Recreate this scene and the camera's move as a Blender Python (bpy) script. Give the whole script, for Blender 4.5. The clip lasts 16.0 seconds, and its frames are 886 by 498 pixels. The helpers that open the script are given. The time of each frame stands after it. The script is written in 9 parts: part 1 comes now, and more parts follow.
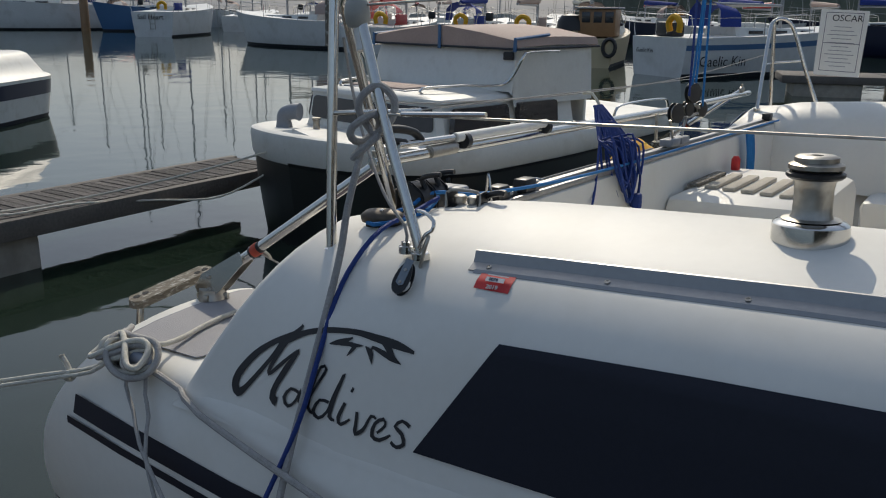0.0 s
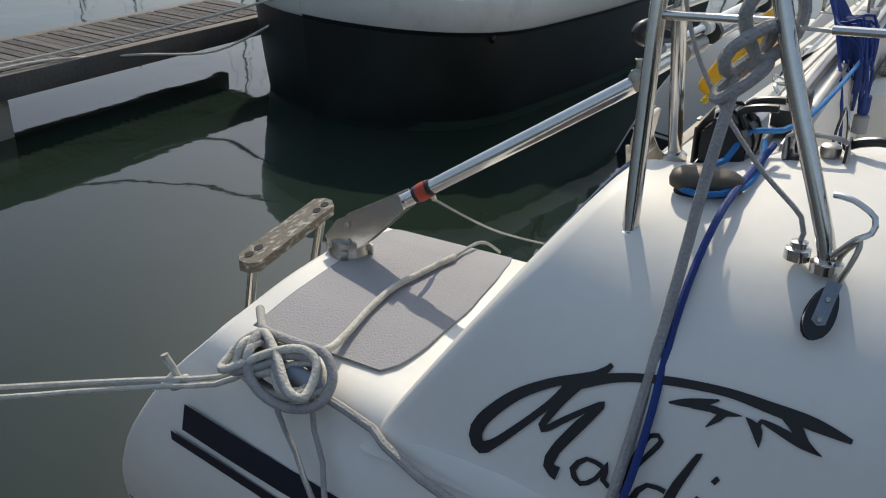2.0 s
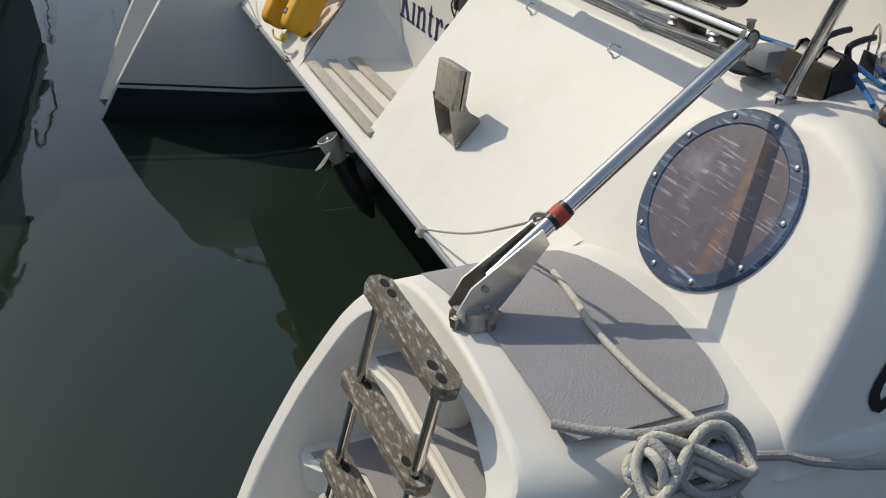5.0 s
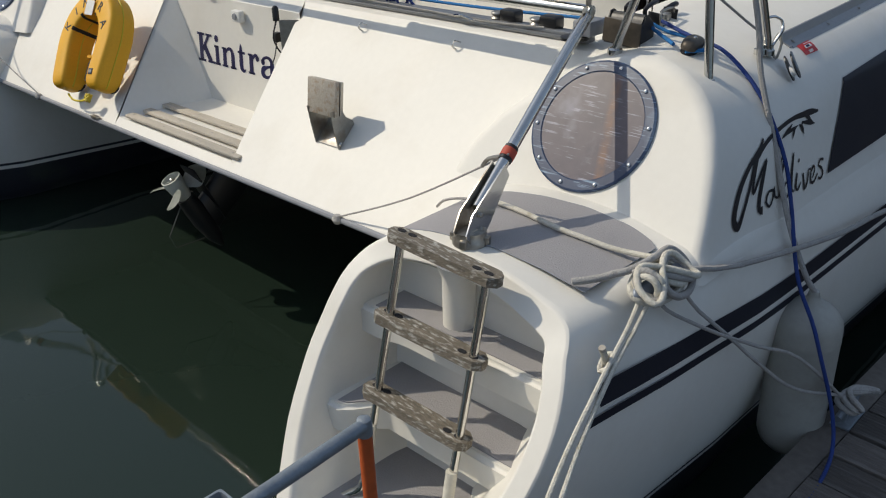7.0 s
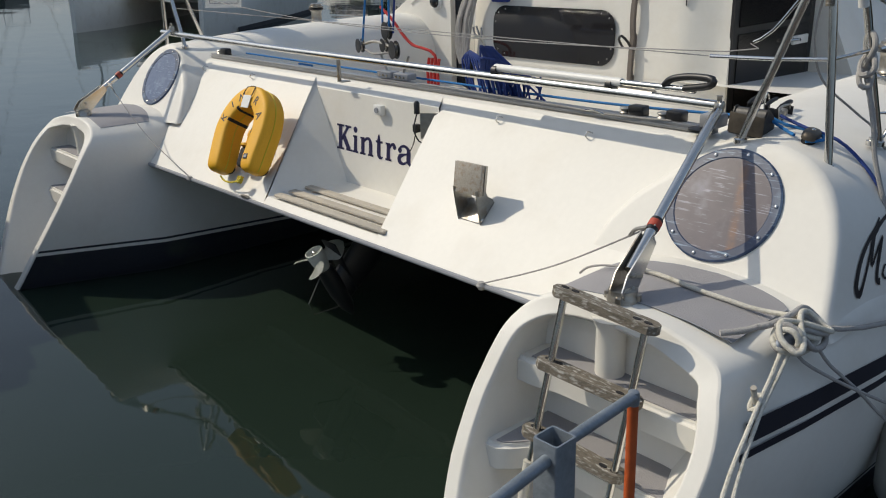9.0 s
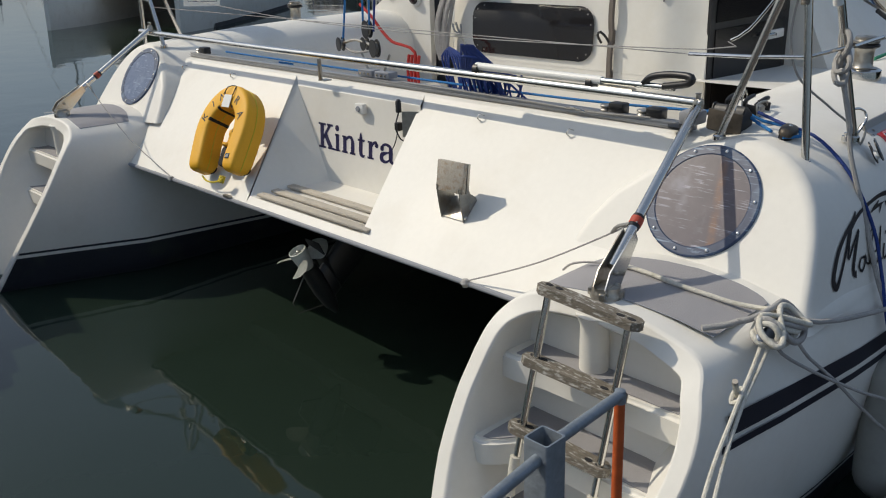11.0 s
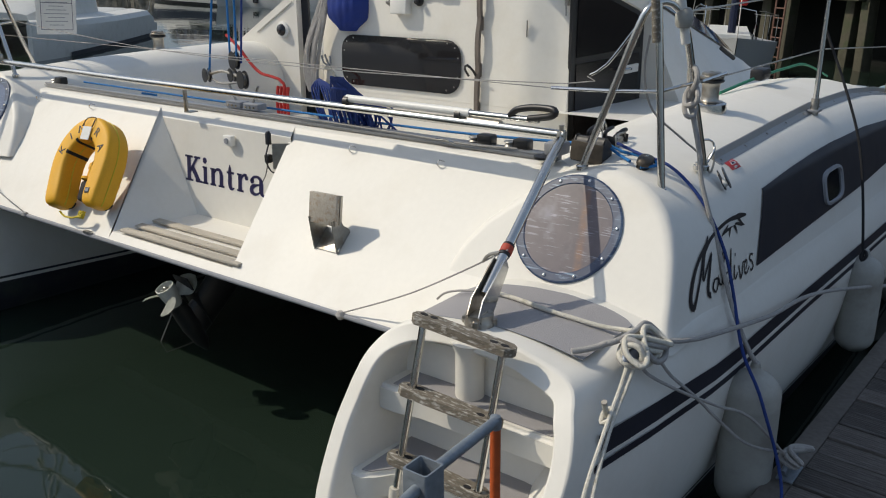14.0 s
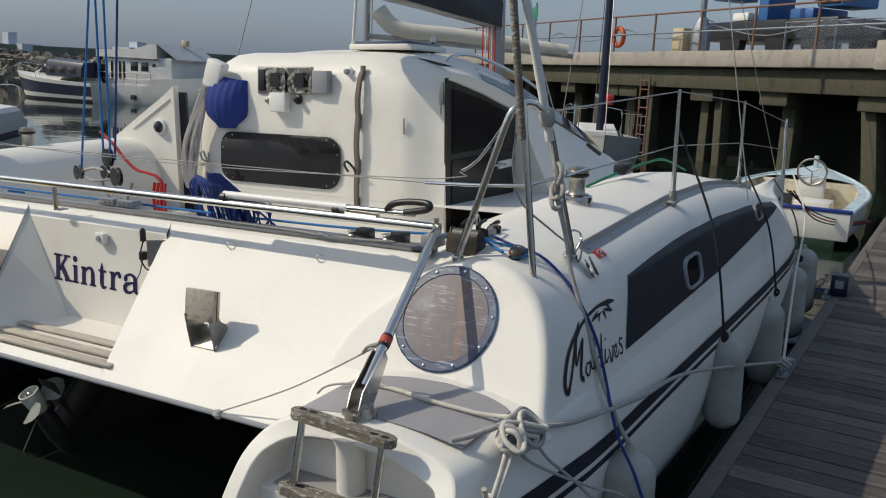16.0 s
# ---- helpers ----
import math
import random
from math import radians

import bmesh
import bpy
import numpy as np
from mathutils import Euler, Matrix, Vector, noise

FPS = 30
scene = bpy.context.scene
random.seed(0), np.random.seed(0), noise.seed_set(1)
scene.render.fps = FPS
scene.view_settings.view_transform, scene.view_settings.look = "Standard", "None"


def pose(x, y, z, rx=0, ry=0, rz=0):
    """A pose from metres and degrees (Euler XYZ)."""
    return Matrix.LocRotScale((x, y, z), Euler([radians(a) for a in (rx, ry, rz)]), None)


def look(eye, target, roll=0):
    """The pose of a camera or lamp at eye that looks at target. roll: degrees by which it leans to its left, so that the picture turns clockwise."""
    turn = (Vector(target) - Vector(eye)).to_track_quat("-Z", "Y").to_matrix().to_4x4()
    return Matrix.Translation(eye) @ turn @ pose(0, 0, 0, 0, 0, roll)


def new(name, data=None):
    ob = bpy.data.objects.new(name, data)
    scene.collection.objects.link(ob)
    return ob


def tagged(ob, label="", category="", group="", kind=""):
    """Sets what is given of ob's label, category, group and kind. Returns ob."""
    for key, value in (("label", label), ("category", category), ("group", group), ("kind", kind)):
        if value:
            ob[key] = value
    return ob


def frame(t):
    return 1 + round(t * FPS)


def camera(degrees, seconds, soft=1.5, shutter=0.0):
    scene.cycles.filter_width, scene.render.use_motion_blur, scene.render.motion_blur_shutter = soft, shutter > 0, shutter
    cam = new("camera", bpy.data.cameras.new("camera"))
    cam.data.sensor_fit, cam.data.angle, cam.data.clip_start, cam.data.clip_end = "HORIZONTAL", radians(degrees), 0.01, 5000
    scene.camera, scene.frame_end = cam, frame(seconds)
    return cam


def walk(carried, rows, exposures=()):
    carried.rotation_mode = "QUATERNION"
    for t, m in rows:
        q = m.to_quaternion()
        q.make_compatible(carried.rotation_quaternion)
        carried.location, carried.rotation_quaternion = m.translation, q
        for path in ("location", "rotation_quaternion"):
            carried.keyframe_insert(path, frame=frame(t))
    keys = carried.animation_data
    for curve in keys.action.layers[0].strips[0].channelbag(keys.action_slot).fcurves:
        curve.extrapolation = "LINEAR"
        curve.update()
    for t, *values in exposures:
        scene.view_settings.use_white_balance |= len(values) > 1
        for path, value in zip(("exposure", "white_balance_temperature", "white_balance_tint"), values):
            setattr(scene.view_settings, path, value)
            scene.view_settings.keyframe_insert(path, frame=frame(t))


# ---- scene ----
cam = camera(54.5, 16.0, soft=1.1)
# the berthed catamaran floats a little bow-up and heeled: all its parts are laid out in its own level frame
BOAT = pose(0, 0, 0.10, 2.0, 0, 0) @ pose(0, 0, 0, 0, -1.6, 0)
PATH = [
    (0, (3.925, 1.462, 1.779), (2.298, 0.394, 1.32), -0.1),
    (0.5, (3.841, 1.233, 1.786), (2.302, 0.08, 1.235), 0.3),
    (1, (3.763, 1.008, 1.786), (2.244, -0.128, 1.154), 0.9),
    (1.5, (3.678, 0.72, 1.814), (2.124, -0.327, 1.116), 1.4),
    (2, (3.579, 0.452, 1.811), (1.986, -0.442, 0.996), 1.6),
    (2.5, (3.528, 0.186, 1.82), (1.864, -0.462, 0.919), 2.8),
    (3, (3.566, -0.144, 1.872), (1.835, -0.448, 0.917), 4.3),
    (3.5, (3.495, -0.404, 1.858), (1.752, -0.487, 0.881), 4.6),
    (3.7, (3.46, -0.504, 1.879), (1.722, -0.51, 0.889), 4.7),
    (5.8, (3.34, -1.581, 1.914), (1.953, -0.502, 0.959), -1.8),
    (6, (3.353, -1.655, 1.929), (2.029, -0.499, 0.974), -2.3),
    (6.5, (3.418, -1.864, 1.943), (2.159, -0.618, 1.013), -2.0),
    (7, (3.429, -2.1, 1.958), (2.185, -0.814, 1.065), -1.7),
    (7.5, (3.379, -2.311, 1.985), (2.122, -0.997, 1.152), -2.1),
    (8, (3.42, -2.422, 1.979), (2.046, -1.186, 1.214), -2.1),
    (8.5, (3.479, -2.515, 1.992), (2.068, -1.299, 1.266), -2.1),
    (9, (3.464, -2.583, 1.999), (2.076, -1.314, 1.321), -1.6),
    (9.2, (3.459, -2.608, 2.004), (2.072, -1.335, 1.329), -1.5),
    (11.3, (3.468, -2.603, 2.024), (2.133, -1.29, 1.321), -2.1),
    (11.5, (3.468, -2.605, 2.025), (2.153, -1.278, 1.311), -2.1),
    (12, (3.469, -2.613, 2.02), (2.172, -1.272, 1.301), -2.1),
    (12.5, (3.47, -2.614, 2.016), (2.177, -1.267, 1.298), -1.8),
    (13, (3.469, -2.607, 2.024), (2.183, -1.256, 1.303), -2.0),
    (13.5, (3.465, -2.602, 2.027), (2.219, -1.205, 1.321), -1.6),
    (14, (3.473, -2.609, 2.028), (2.323, -1.099, 1.396), -0.3),
    (14.5, (3.484, -2.619, 2.029), (2.441, -0.995, 1.504), 0.5),
    (15, (3.503, -2.622, 2.035), (2.535, -0.932, 1.582), 0.4),
    (15.5, (3.515, -2.632, 2.039), (2.579, -0.917, 1.612), 0.5),
    (16, (3.519, -2.631, 2.036), (2.558, -0.929, 1.613), 0.4),
]
walk(cam, [(t, BOAT @ look(eye, target, roll)) for t, eye, target, roll in PATH], [(0.0, -0.22), (0.6, 0.0), (1.2, 0.06), (2.0, 0.12), (2.8, 0.07), (3.5, -0.08), (6.0, -0.15), (8.0, -0.12), (16.0, -0.12)])

# ---- light ----
SUN = Vector((-0.65, -0.383, 0.657)).normalized()
world = bpy.data.worlds.new("sky")
scene.world = world
world.use_nodes = True
wn = world.node_tree.nodes
sky = wn.new("ShaderNodeTexSky")
sky.sky_type, sky.sun_disc = "NISHITA", False
sky.sun_elevation, sky.sun_rotation = math.asin(SUN.z), math.atan2(SUN.x, SUN.y)
sky.air_density, sky.dust_density, sky.ozone_density = 1.2, 3.2, 3.0
haze = wn.new("ShaderNodeHueSaturation")  # sea haze greys the sky
haze.inputs["Saturation"].default_value = 0.80
tintn = wn.new("ShaderNodeMix")
tintn.data_type, tintn.blend_type = "RGBA", "MULTIPLY"
tintn.inputs[0].default_value = 1.0
tintn.inputs[7].default_value = (0.94, 0.99, 1.04, 1)
world.node_tree.links.new(sky.outputs[0], haze.inputs["Color"])
world.node_tree.links.new(haze.outputs[0], tintn.inputs[6])
veil = wn.new("ShaderNodeMix")
veil.data_type = "RGBA"
veil.inputs[0].default_value = 0.30
veil.inputs[7].default_value = (4.2, 5.5, 7.6, 1)
world.node_tree.links.new(tintn.outputs[2], veil.inputs[6])
world.node_tree.links.new(veil.outputs[2], wn["Background"].inputs[0])
wn["Background"].inputs[1].default_value = 0.101
sun_data = bpy.data.lights.new("sun", "SUN")
sun_data.energy, sun_data.angle, sun_data.color = 2.95, radians(0.53), (1.0, 0.905, 0.745)
sun = new("sun", sun_data)
sun.matrix_world = look(SUN * 50, (0, 0, 0))


# ---- materials ----
def material(name, color, rough=0.5, metal=0.0, var=0.08, scale=6.0, fine=60.0, bump=0.02, dirt=None, dirt_amount=0.0,
             spec=0.5, coat=0.0, stretch=(1, 1, 1), per_object=0.0, per_island=0.0):
    """A principled surface with two scales of tone, optional grime blotches and a fine relief."""
    m = bpy.data.materials.new(name)
    m.use_nodes = True
    nt = m.node_tree
    n, l = nt.nodes, nt.links
    b = n["Principled BSDF"]
    tc = n.new("ShaderNodeTexCoord")
    mp = n.new("ShaderNodeMapping")
    mp.inputs["Scale"].default_value = stretch
    l.new(tc.outputs["Object"], mp.inputs[0])

    def tex(s, detail=4.0):
        t = n.new("ShaderNodeTexNoise")
        t.inputs["Scale"].default_value, t.inputs["Detail"].default_value = s, detail
        l.new(mp.outputs[0], t.inputs["Vector"])
        return t

    big, small = tex(scale), tex(fine, 6.0)
    mix = n.new("ShaderNodeMath")
    mix.operation = "ADD"
    l.new(big.outputs[0], mix.inputs[0])
    l.new(small.outputs[0], mix.inputs[1])
    rng = n.new("ShaderNodeMapRange")
    rng.inputs["From Min"].default_value, rng.inputs["From Max"].default_value = 0.6, 1.4
    rng.inputs["To Min"].default_value, rng.inputs["To Max"].default_value = 1 - var, 1 + var
    l.new(mix.outputs[0], rng.inputs[0])
    value = rng.outputs[0]
    for amount, node, socket in ((per_object, "ShaderNodeObjectInfo", "Random"), (per_island, "ShaderNodeNewGeometry", "Random Per Island")):
        if amount:
            info = n.new(node)
            r2 = n.new("ShaderNodeMapRange")
            r2.inputs["To Min"].default_value, r2.inputs["To Max"].default_value = 1 - amount, 1 + amount
            l.new(info.outputs[socket], r2.inputs[0])
            mul = n.new("ShaderNodeMath")
            mul.operation = "MULTIPLY"
            l.new(value, mul.inputs[0])
            l.new(r2.outputs[0], mul.inputs[1])
            value = mul.outputs[0]
    vm = n.new("ShaderNodeVectorMath")
    vm.operation = "SCALE"
    vm.inputs[0].default_value = color
    l.new(value, vm.inputs["Scale"])
    out = vm.outputs[0]
    if dirt:
        d = tex(scale * 1.7, 8.0)
        ramp = n.new("ShaderNodeMapRange")
        ramp.inputs["From Min"].default_value, ramp.inputs["From Max"].default_value = 0.52, 0.72
        ramp.inputs["To Max"].default_value = dirt_amount
        l.new(d.outputs[0], ramp.inputs[0])
        mc = n.new("ShaderNodeMix")
        mc.data_type = "RGBA"
        l.new(ramp.outputs[0], mc.inputs[0])
        l.new(out, mc.inputs[6])
        mc.inputs[7].default_value = (*dirt, 1)
        out = mc.outputs[2]
    l.new(out, b.inputs["Base Color"])
    rr = n.new("ShaderNodeMapRange")
    rr.inputs["To Min"].default_value, rr.inputs["To Max"].default_value = max(0.02, rough * 0.8), min(1.0, rough * 1.2)
    l.new(big.outputs[0], rr.inputs[0])
    l.new(rr.outputs[0], b.inputs["Roughness"])
    b.inputs["Metallic"].default_value = metal
    b.inputs["Specular IOR Level"].default_value = spec
    b.inputs["Coat Weight"].default_value = coat
    if bump:
        bp = n.new("ShaderNodeBump")
        bp.inputs["Strength"].default_value, bp.inputs["Distance"].default_value = min(1.0, bump * 10), 0.004
        l.new(small.outputs[0], bp.inputs["Height"])
        l.new(bp.outputs[0], b.inputs["Normal"])
    return m


def water_material():
    m = bpy.data.materials.new("harbour_water")
    m.use_nodes = True
    n, l = m.node_tree.nodes, m.node_tree.links
    b = n["Principled BSDF"]
    tc = n.new("ShaderNodeTexCoord")
    a = n.new("ShaderNodeTexNoise")
    a.inputs["Scale"].default_value, a.inputs["Detail"].default_value = 1.1, 2.0
    c = n.new("ShaderNodeTexNoise")
    c.inputs["Scale"].default_value, c.inputs["Detail"].default_value = 5.0, 2.0
    g = n.new("ShaderNodeTexNoise")
    g.inputs["Scale"].default_value = 0.25
    for t in (a, c, g):
        l.new(tc.outputs["Object"], t.inputs["Vector"])
    s = n.new("ShaderNodeMath")
    s.operation = "MULTIPLY_ADD"
    s.inputs[1].default_value = 0.16
    l.new(c.outputs[0], s.inputs[0])
    l.new(a.outputs[0], s.inputs[2])
    bp = n.new("ShaderNodeBump")
    bp.inputs["Strength"].default_value, bp.inputs["Distance"].default_value = 1.0, 0.0065
    l.new(s.outputs[0], bp.inputs["Height"])
    l.new(bp.outputs[0], b.inputs["Normal"])
    mx = n.new("ShaderNodeMix")
    mx.data_type = "RGBA"
    l.new(g.outputs[0], mx.inputs[0])
    mx.inputs[6].default_value, mx.inputs[7].default_value = (0.0120, 0.0210, 0.0150, 1), (0.018, 0.030, 0.021, 1)
    l.new(mx.outputs[2], b.inputs["Base Color"])
    b.inputs["Roughness"].default_value, b.inputs["IOR"].default_value = 0.036, 1.38
    return m


GEL = material("white_gelcoat", (0.745, 0.72, 0.655), 0.5, var=0.025, scale=2.5, fine=40, bump=0.004, spec=0.35, dirt=(0.58, 0.53, 0.43), dirt_amount=0.22)
GEL_OLD = material("chalky_white_paint", (0.66, 0.65, 0.60), 0.5, var=0.05, scale=3, fine=30, bump=0.01, dirt=(0.42, 0.38, 0.30), dirt_amount=0.3)
NAVY = material("navy_film", (0.014, 0.016, 0.026), 0.5, var=0.12, scale=4, fine=80, bump=0.003, spec=0.25)
INK = material("black_lettering", (0.012, 0.012, 0.016), 0.4, var=0.05, bump=0)
INK_BLUE = material("dark_blue_lettering", (0.02, 0.018, 0.07), 0.4, var=0.05, bump=0)
BOOT = material("dark_antifouling", (0.018, 0.02, 0.028), 0.6, var=0.2, scale=3, dirt=(0.05, 0.06, 0.04), dirt_amount=0.5)
PAD = material("grey_nonslip", (0.31, 0.30, 0.305), 0.75, var=0.06, scale=5, fine=220, bump=0.06)
STEEL = material("polished_stainless", (0.62, 0.61, 0.58), 0.16, 1.0, var=0.08, scale=8, bump=0.003)
STEEL_DULL = material("dull_stainless", (0.42, 0.40, 0.36), 0.4, 1.0, var=0.2, scale=9, bump=0.02, dirt=(0.22, 0.15, 0.08), dirt_amount=0.6)
ALU = material("grey_aluminium", (0.34, 0.34, 0.34), 0.42, 0.7, var=0.08, scale=6, bump=0.01)
GALV = material("galvanised_steel", (0.22, 0.25, 0.28), 0.5, 0.5, var=0.2, scale=14, fine=90, bump=0.04)
ORANGE = material("orange_rusty_paint", (0.50, 0.095, 0.02), 0.55, var=0.25, scale=9, bump=0.03, dirt=(0.16, 0.05, 0.02), dirt_amount=0.6)
ROPE = material("pale_braided_rope", (0.60, 0.57, 0.49), 0.9, var=0.16, scale=30, fine=200, bump=0.1, dirt=(0.32, 0.29, 0.17), dirt_amount=0.4)
ROPE_GREY = material("grey_braided_rope", (0.36, 0.345, 0.325), 0.9, var=0.2, scale=30, fine=200, bump=0.1)
ROPE_BLUE = material("bright_blue_rope", (0.015, 0.16, 0.42), 0.8, var=0.2, scale=40, fine=200, bump=0.08)
ROPE_NAVY = material("blue_line", (0.009, 0.036, 0.19), 0.7, var=0.2, scale=40, fine=200, bump=0.06)
ROPE_RED = material("red_rope", (0.42, 0.025, 0.02), 0.8, var=0.2, scale=40, fine=200, bump=0.08)
ROPE_GREEN = material("green_rope", (0.03, 0.22, 0.12), 0.8, var=0.2, scale=40, fine=200, bump=0.08)
ROPE_BLACK = material("black_rope", (0.012, 0.012, 0.014), 0.85, var=0.2, scale=40, fine=200, bump=0.08)
BLACK = material("black_plastic", (0.013, 0.013, 0.014), 0.42, var=0.15, scale=10, bump=0.01)
GREY_PLASTIC = material("grey_plastic", (0.26, 0.27, 0.29), 0.5, var=0.08, scale=10, bump=0.01)
WHITE_PLASTIC = material("white_plastic", (0.75, 0.74, 0.70), 0.45, var=0.05, scale=8, bump=0.01)
WEATHERED = material("weathered_teak", (0.17, 0.145, 0.11), 0.85, var=0.45, scale=22, fine=90, bump=0.15, dirt=(0.60, 0.58, 0.52), dirt_amount=0.95, stretch=(1, 3, 3))
SLAT = material("sunbleached_teak_slat", (0.50, 0.45, 0.37), 0.8, var=0.2, scale=9, fine=90, bump=0.08, stretch=(0.6, 5, 5))
PLANK = material("grey_dock_board", (0.10, 0.087, 0.077), 0.8, var=0.5, scale=5, fine=60, bump=0.12, dirt=(0.27, 0.25, 0.23), dirt_amount=0.4, stretch=(0.6, 7, 3), per_object=0.42)
PLANK_EDGE = material("dark_dock_timber", (0.13, 0.115, 0.10), 0.85, var=0.3, scale=4, fine=40, bump=0.1)
YELLOW = material("yellow_buoy_cover", (0.78, 0.40, 0.012), 0.6, var=0.07, scale=8, fine=150, bump=0.03)
FENDER = material("white_vinyl_fender", (0.36, 0.355, 0.32), 0.5, var=0.08, scale=6, bump=0.01, dirt=(0.25, 0.23, 0.19), dirt_amount=0.5)
RED = material("red_vinyl", (0.50, 0.02, 0.02), 0.45, var=0.05, bump=0.003)
RED_TAPE = material("red_tape", (0.42, 0.06, 0.03), 0.6, var=0.15, scale=30, bump=0.02)
BLUE_CLOTH = material("royal_blue_canvas", (0.012, 0.035, 0.22), 0.85, var=0.2, scale=12, fine=200, bump=0.06)
CREAM_CLOTH = material("cream_canvas", (0.58, 0.55, 0.47), 0.85, var=0.1, scale=8, fine=150, bump=0.05)
CONCRETE = material("weathered_concrete", (0.34, 0.31, 0.26), 0.85, var=0.18, scale=1.2, fine=12, bump=0.1, dirt=(0.14, 0.13, 0.11), dirt_amount=0.6)
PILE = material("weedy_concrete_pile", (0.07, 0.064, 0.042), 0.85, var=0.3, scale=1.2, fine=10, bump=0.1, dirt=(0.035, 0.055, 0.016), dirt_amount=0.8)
STONE = material("breakwater_rock", (0.17, 0.15, 0.12), 0.9, var=0.35, scale=1.0, fine=8, bump=0.1, per_island=0.4)
RUST = material("rusty_rail", (0.20, 0.11, 0.08), 0.7, 0.2, var=0.3, scale=10, bump=0.05)
BLUE_PAINT = material("blue_machine_paint", (0.035, 0.12, 0.32), 0.45, var=0.15, scale=2, bump=0.01)
WATER = water_material()


def glass(name, tint, rough=0.05):
    m = bpy.data.materials.new(name)
    m.use_nodes = True
    b = m.node_tree.nodes["Principled BSDF"]
    n, l = m.node_tree.nodes, m.node_tree.links
    t = n.new("ShaderNodeTexNoise")
    t.inputs["Scale"].default_value, t.inputs["Detail"].default_value = 9.0, 6.0
    mx = n.new("ShaderNodeMix")
    mx.data_type = "RGBA"
    l.new(t.outputs[0], mx.inputs[0])
    mx.inputs[6].default_value = (*[c * 0.75 for c in tint], 1)
    mx.inputs[7].default_value = (*[c * 1.25 for c in tint], 1)
    l.new(mx.outputs[2], b.inputs["Base Color"])
    b.inputs["Roughness"].default_value = rough
    b.inputs["Coat Weight"].default_value = 0.4
    return m


def worn_acrylic(name, low, high, pale, haze_at, streak=None):
    """Sun-worn tinted acrylic: milky bloom, fine scratches across it and, where given, a slanting brown streak."""
    m = bpy.data.materials.new(name)
    m.use_nodes = True
    n, l = m.node_tree.nodes, m.node_tree.links
    b = n["Principled BSDF"]
    tc = n.new("ShaderNodeTexCoord")

    def noise(scale, turn=0.0, stretch=1.0, detail=5.0):
        mp = n.new("ShaderNodeMapping")
        mp.inputs["Rotation"].default_value = (0.58, turn, 0)
        mp.inputs["Scale"].default_value = (scale, scale, scale * stretch)
        t = n.new("ShaderNodeTexNoise")
        t.inputs["Scale"].default_value, t.inputs["Detail"].default_value = 1.0, detail
        l.new(tc.outputs["Object"], mp.inputs[0])
        l.new(mp.outputs[0], t.inputs["Vector"])
        return t.outputs[0]

    def ramp(value, a, c):
        r = n.new("ShaderNodeMapRange")
        r.inputs[1].default_value, r.inputs[2].default_value = a, c
        l.new(value, r.inputs[0])
        return r.outputs[0]

    def blend(factor, one, two):
        x = n.new("ShaderNodeMix")
        x.data_type = "RGBA"
        l.new(factor, x.inputs[0])
        for socket, v in ((6, one), (7, two)):
            if isinstance(v, tuple):
                x.inputs[socket].default_value = (*v, 1)
            else:
                l.new(v, x.inputs[socket])
        return x.outputs[2]

    def times(value, k):
        x = n.new("ShaderNodeMath")
        x.operation = "MULTIPLY"
        l.new(value, x.inputs[0])
        if isinstance(k, float):
            x.inputs[1].default_value = k
        else:
            l.new(k, x.inputs[1])
        return x.outputs[0]

    colour = blend(noise(24.0), low, high)
    if streak:
        at, half_width, brown = streak
        sep = n.new("ShaderNodeSeparateXYZ")
        l.new(tc.outputs["Object"], sep.inputs[0])
        d = n.new("ShaderNodeMath")
        d.operation = "SUBTRACT"
        d.inputs[1].default_value = at
        lean = n.new("ShaderNodeMath")
        lean.operation = "MULTIPLY_ADD"
        lean.inputs[1].default_value = 0.23
        l.new(sep.outputs[2], lean.inputs[0])
        l.new(sep.outputs[0], lean.inputs[2])
        l.new(lean.outputs[0], d.inputs[0])
        ab = n.new("ShaderNodeMath")
        ab.operation = "ABSOLUTE"
        l.new(d.outputs[0], ab.inputs[0])
        colour = blend(times(ramp(ab.outputs[0], half_width, half_width * 0.3), ramp(noise(30.0), 0.25, 0.6)), colour, brown)
    colour = blend(times(ramp(noise(9.0), haze_at, haze_at + 0.25), 0.55), colour, pale)
    for turn, stretch in ((0.6, 18.0), (-0.9, 14.0), (1.25, 22.0)):
        mask = times(ramp(noise(9.0, turn, stretch, 2.0), 0.60, 0.68), ramp(noise(14.0, turn), 0.48, 0.6))
        colour = blend(times(mask, 0.8), colour, pale)
    l.new(colour, b.inputs["Base Color"])
    l.new(ramp(noise(40.0), -0.5, 2.2), b.inputs["Roughness"])
    b.inputs["Coat Weight"].default_value = 0.1
    return m


CRAZED = worn_acrylic("crazed_tinted_acrylic", (0.052, 0.042, 0.056), (0.118, 0.096, 0.112), (0.34, 0.34, 0.41), 0.53, (2.424, 0.020, (0.17, 0.092, 0.066)))
FADED_BLUE = worn_acrylic("faded_blue_acrylic", (0.035, 0.065, 0.15), (0.075, 0.12, 0.22), (0.25, 0.33, 0.44), 0.52)
WORN_RIM = worn_acrylic("worn_blue_rim", (0.014, 0.030, 0.075), (0.034, 0.056, 0.115), (0.22, 0.32, 0.44), 0.54)
SMOKED = glass("smoked_acrylic", (0.018, 0.017, 0.018))
BLUE_ACRYLIC = glass("blue_edge_acrylic", (0.03, 0.045, 0.085), 0.18)
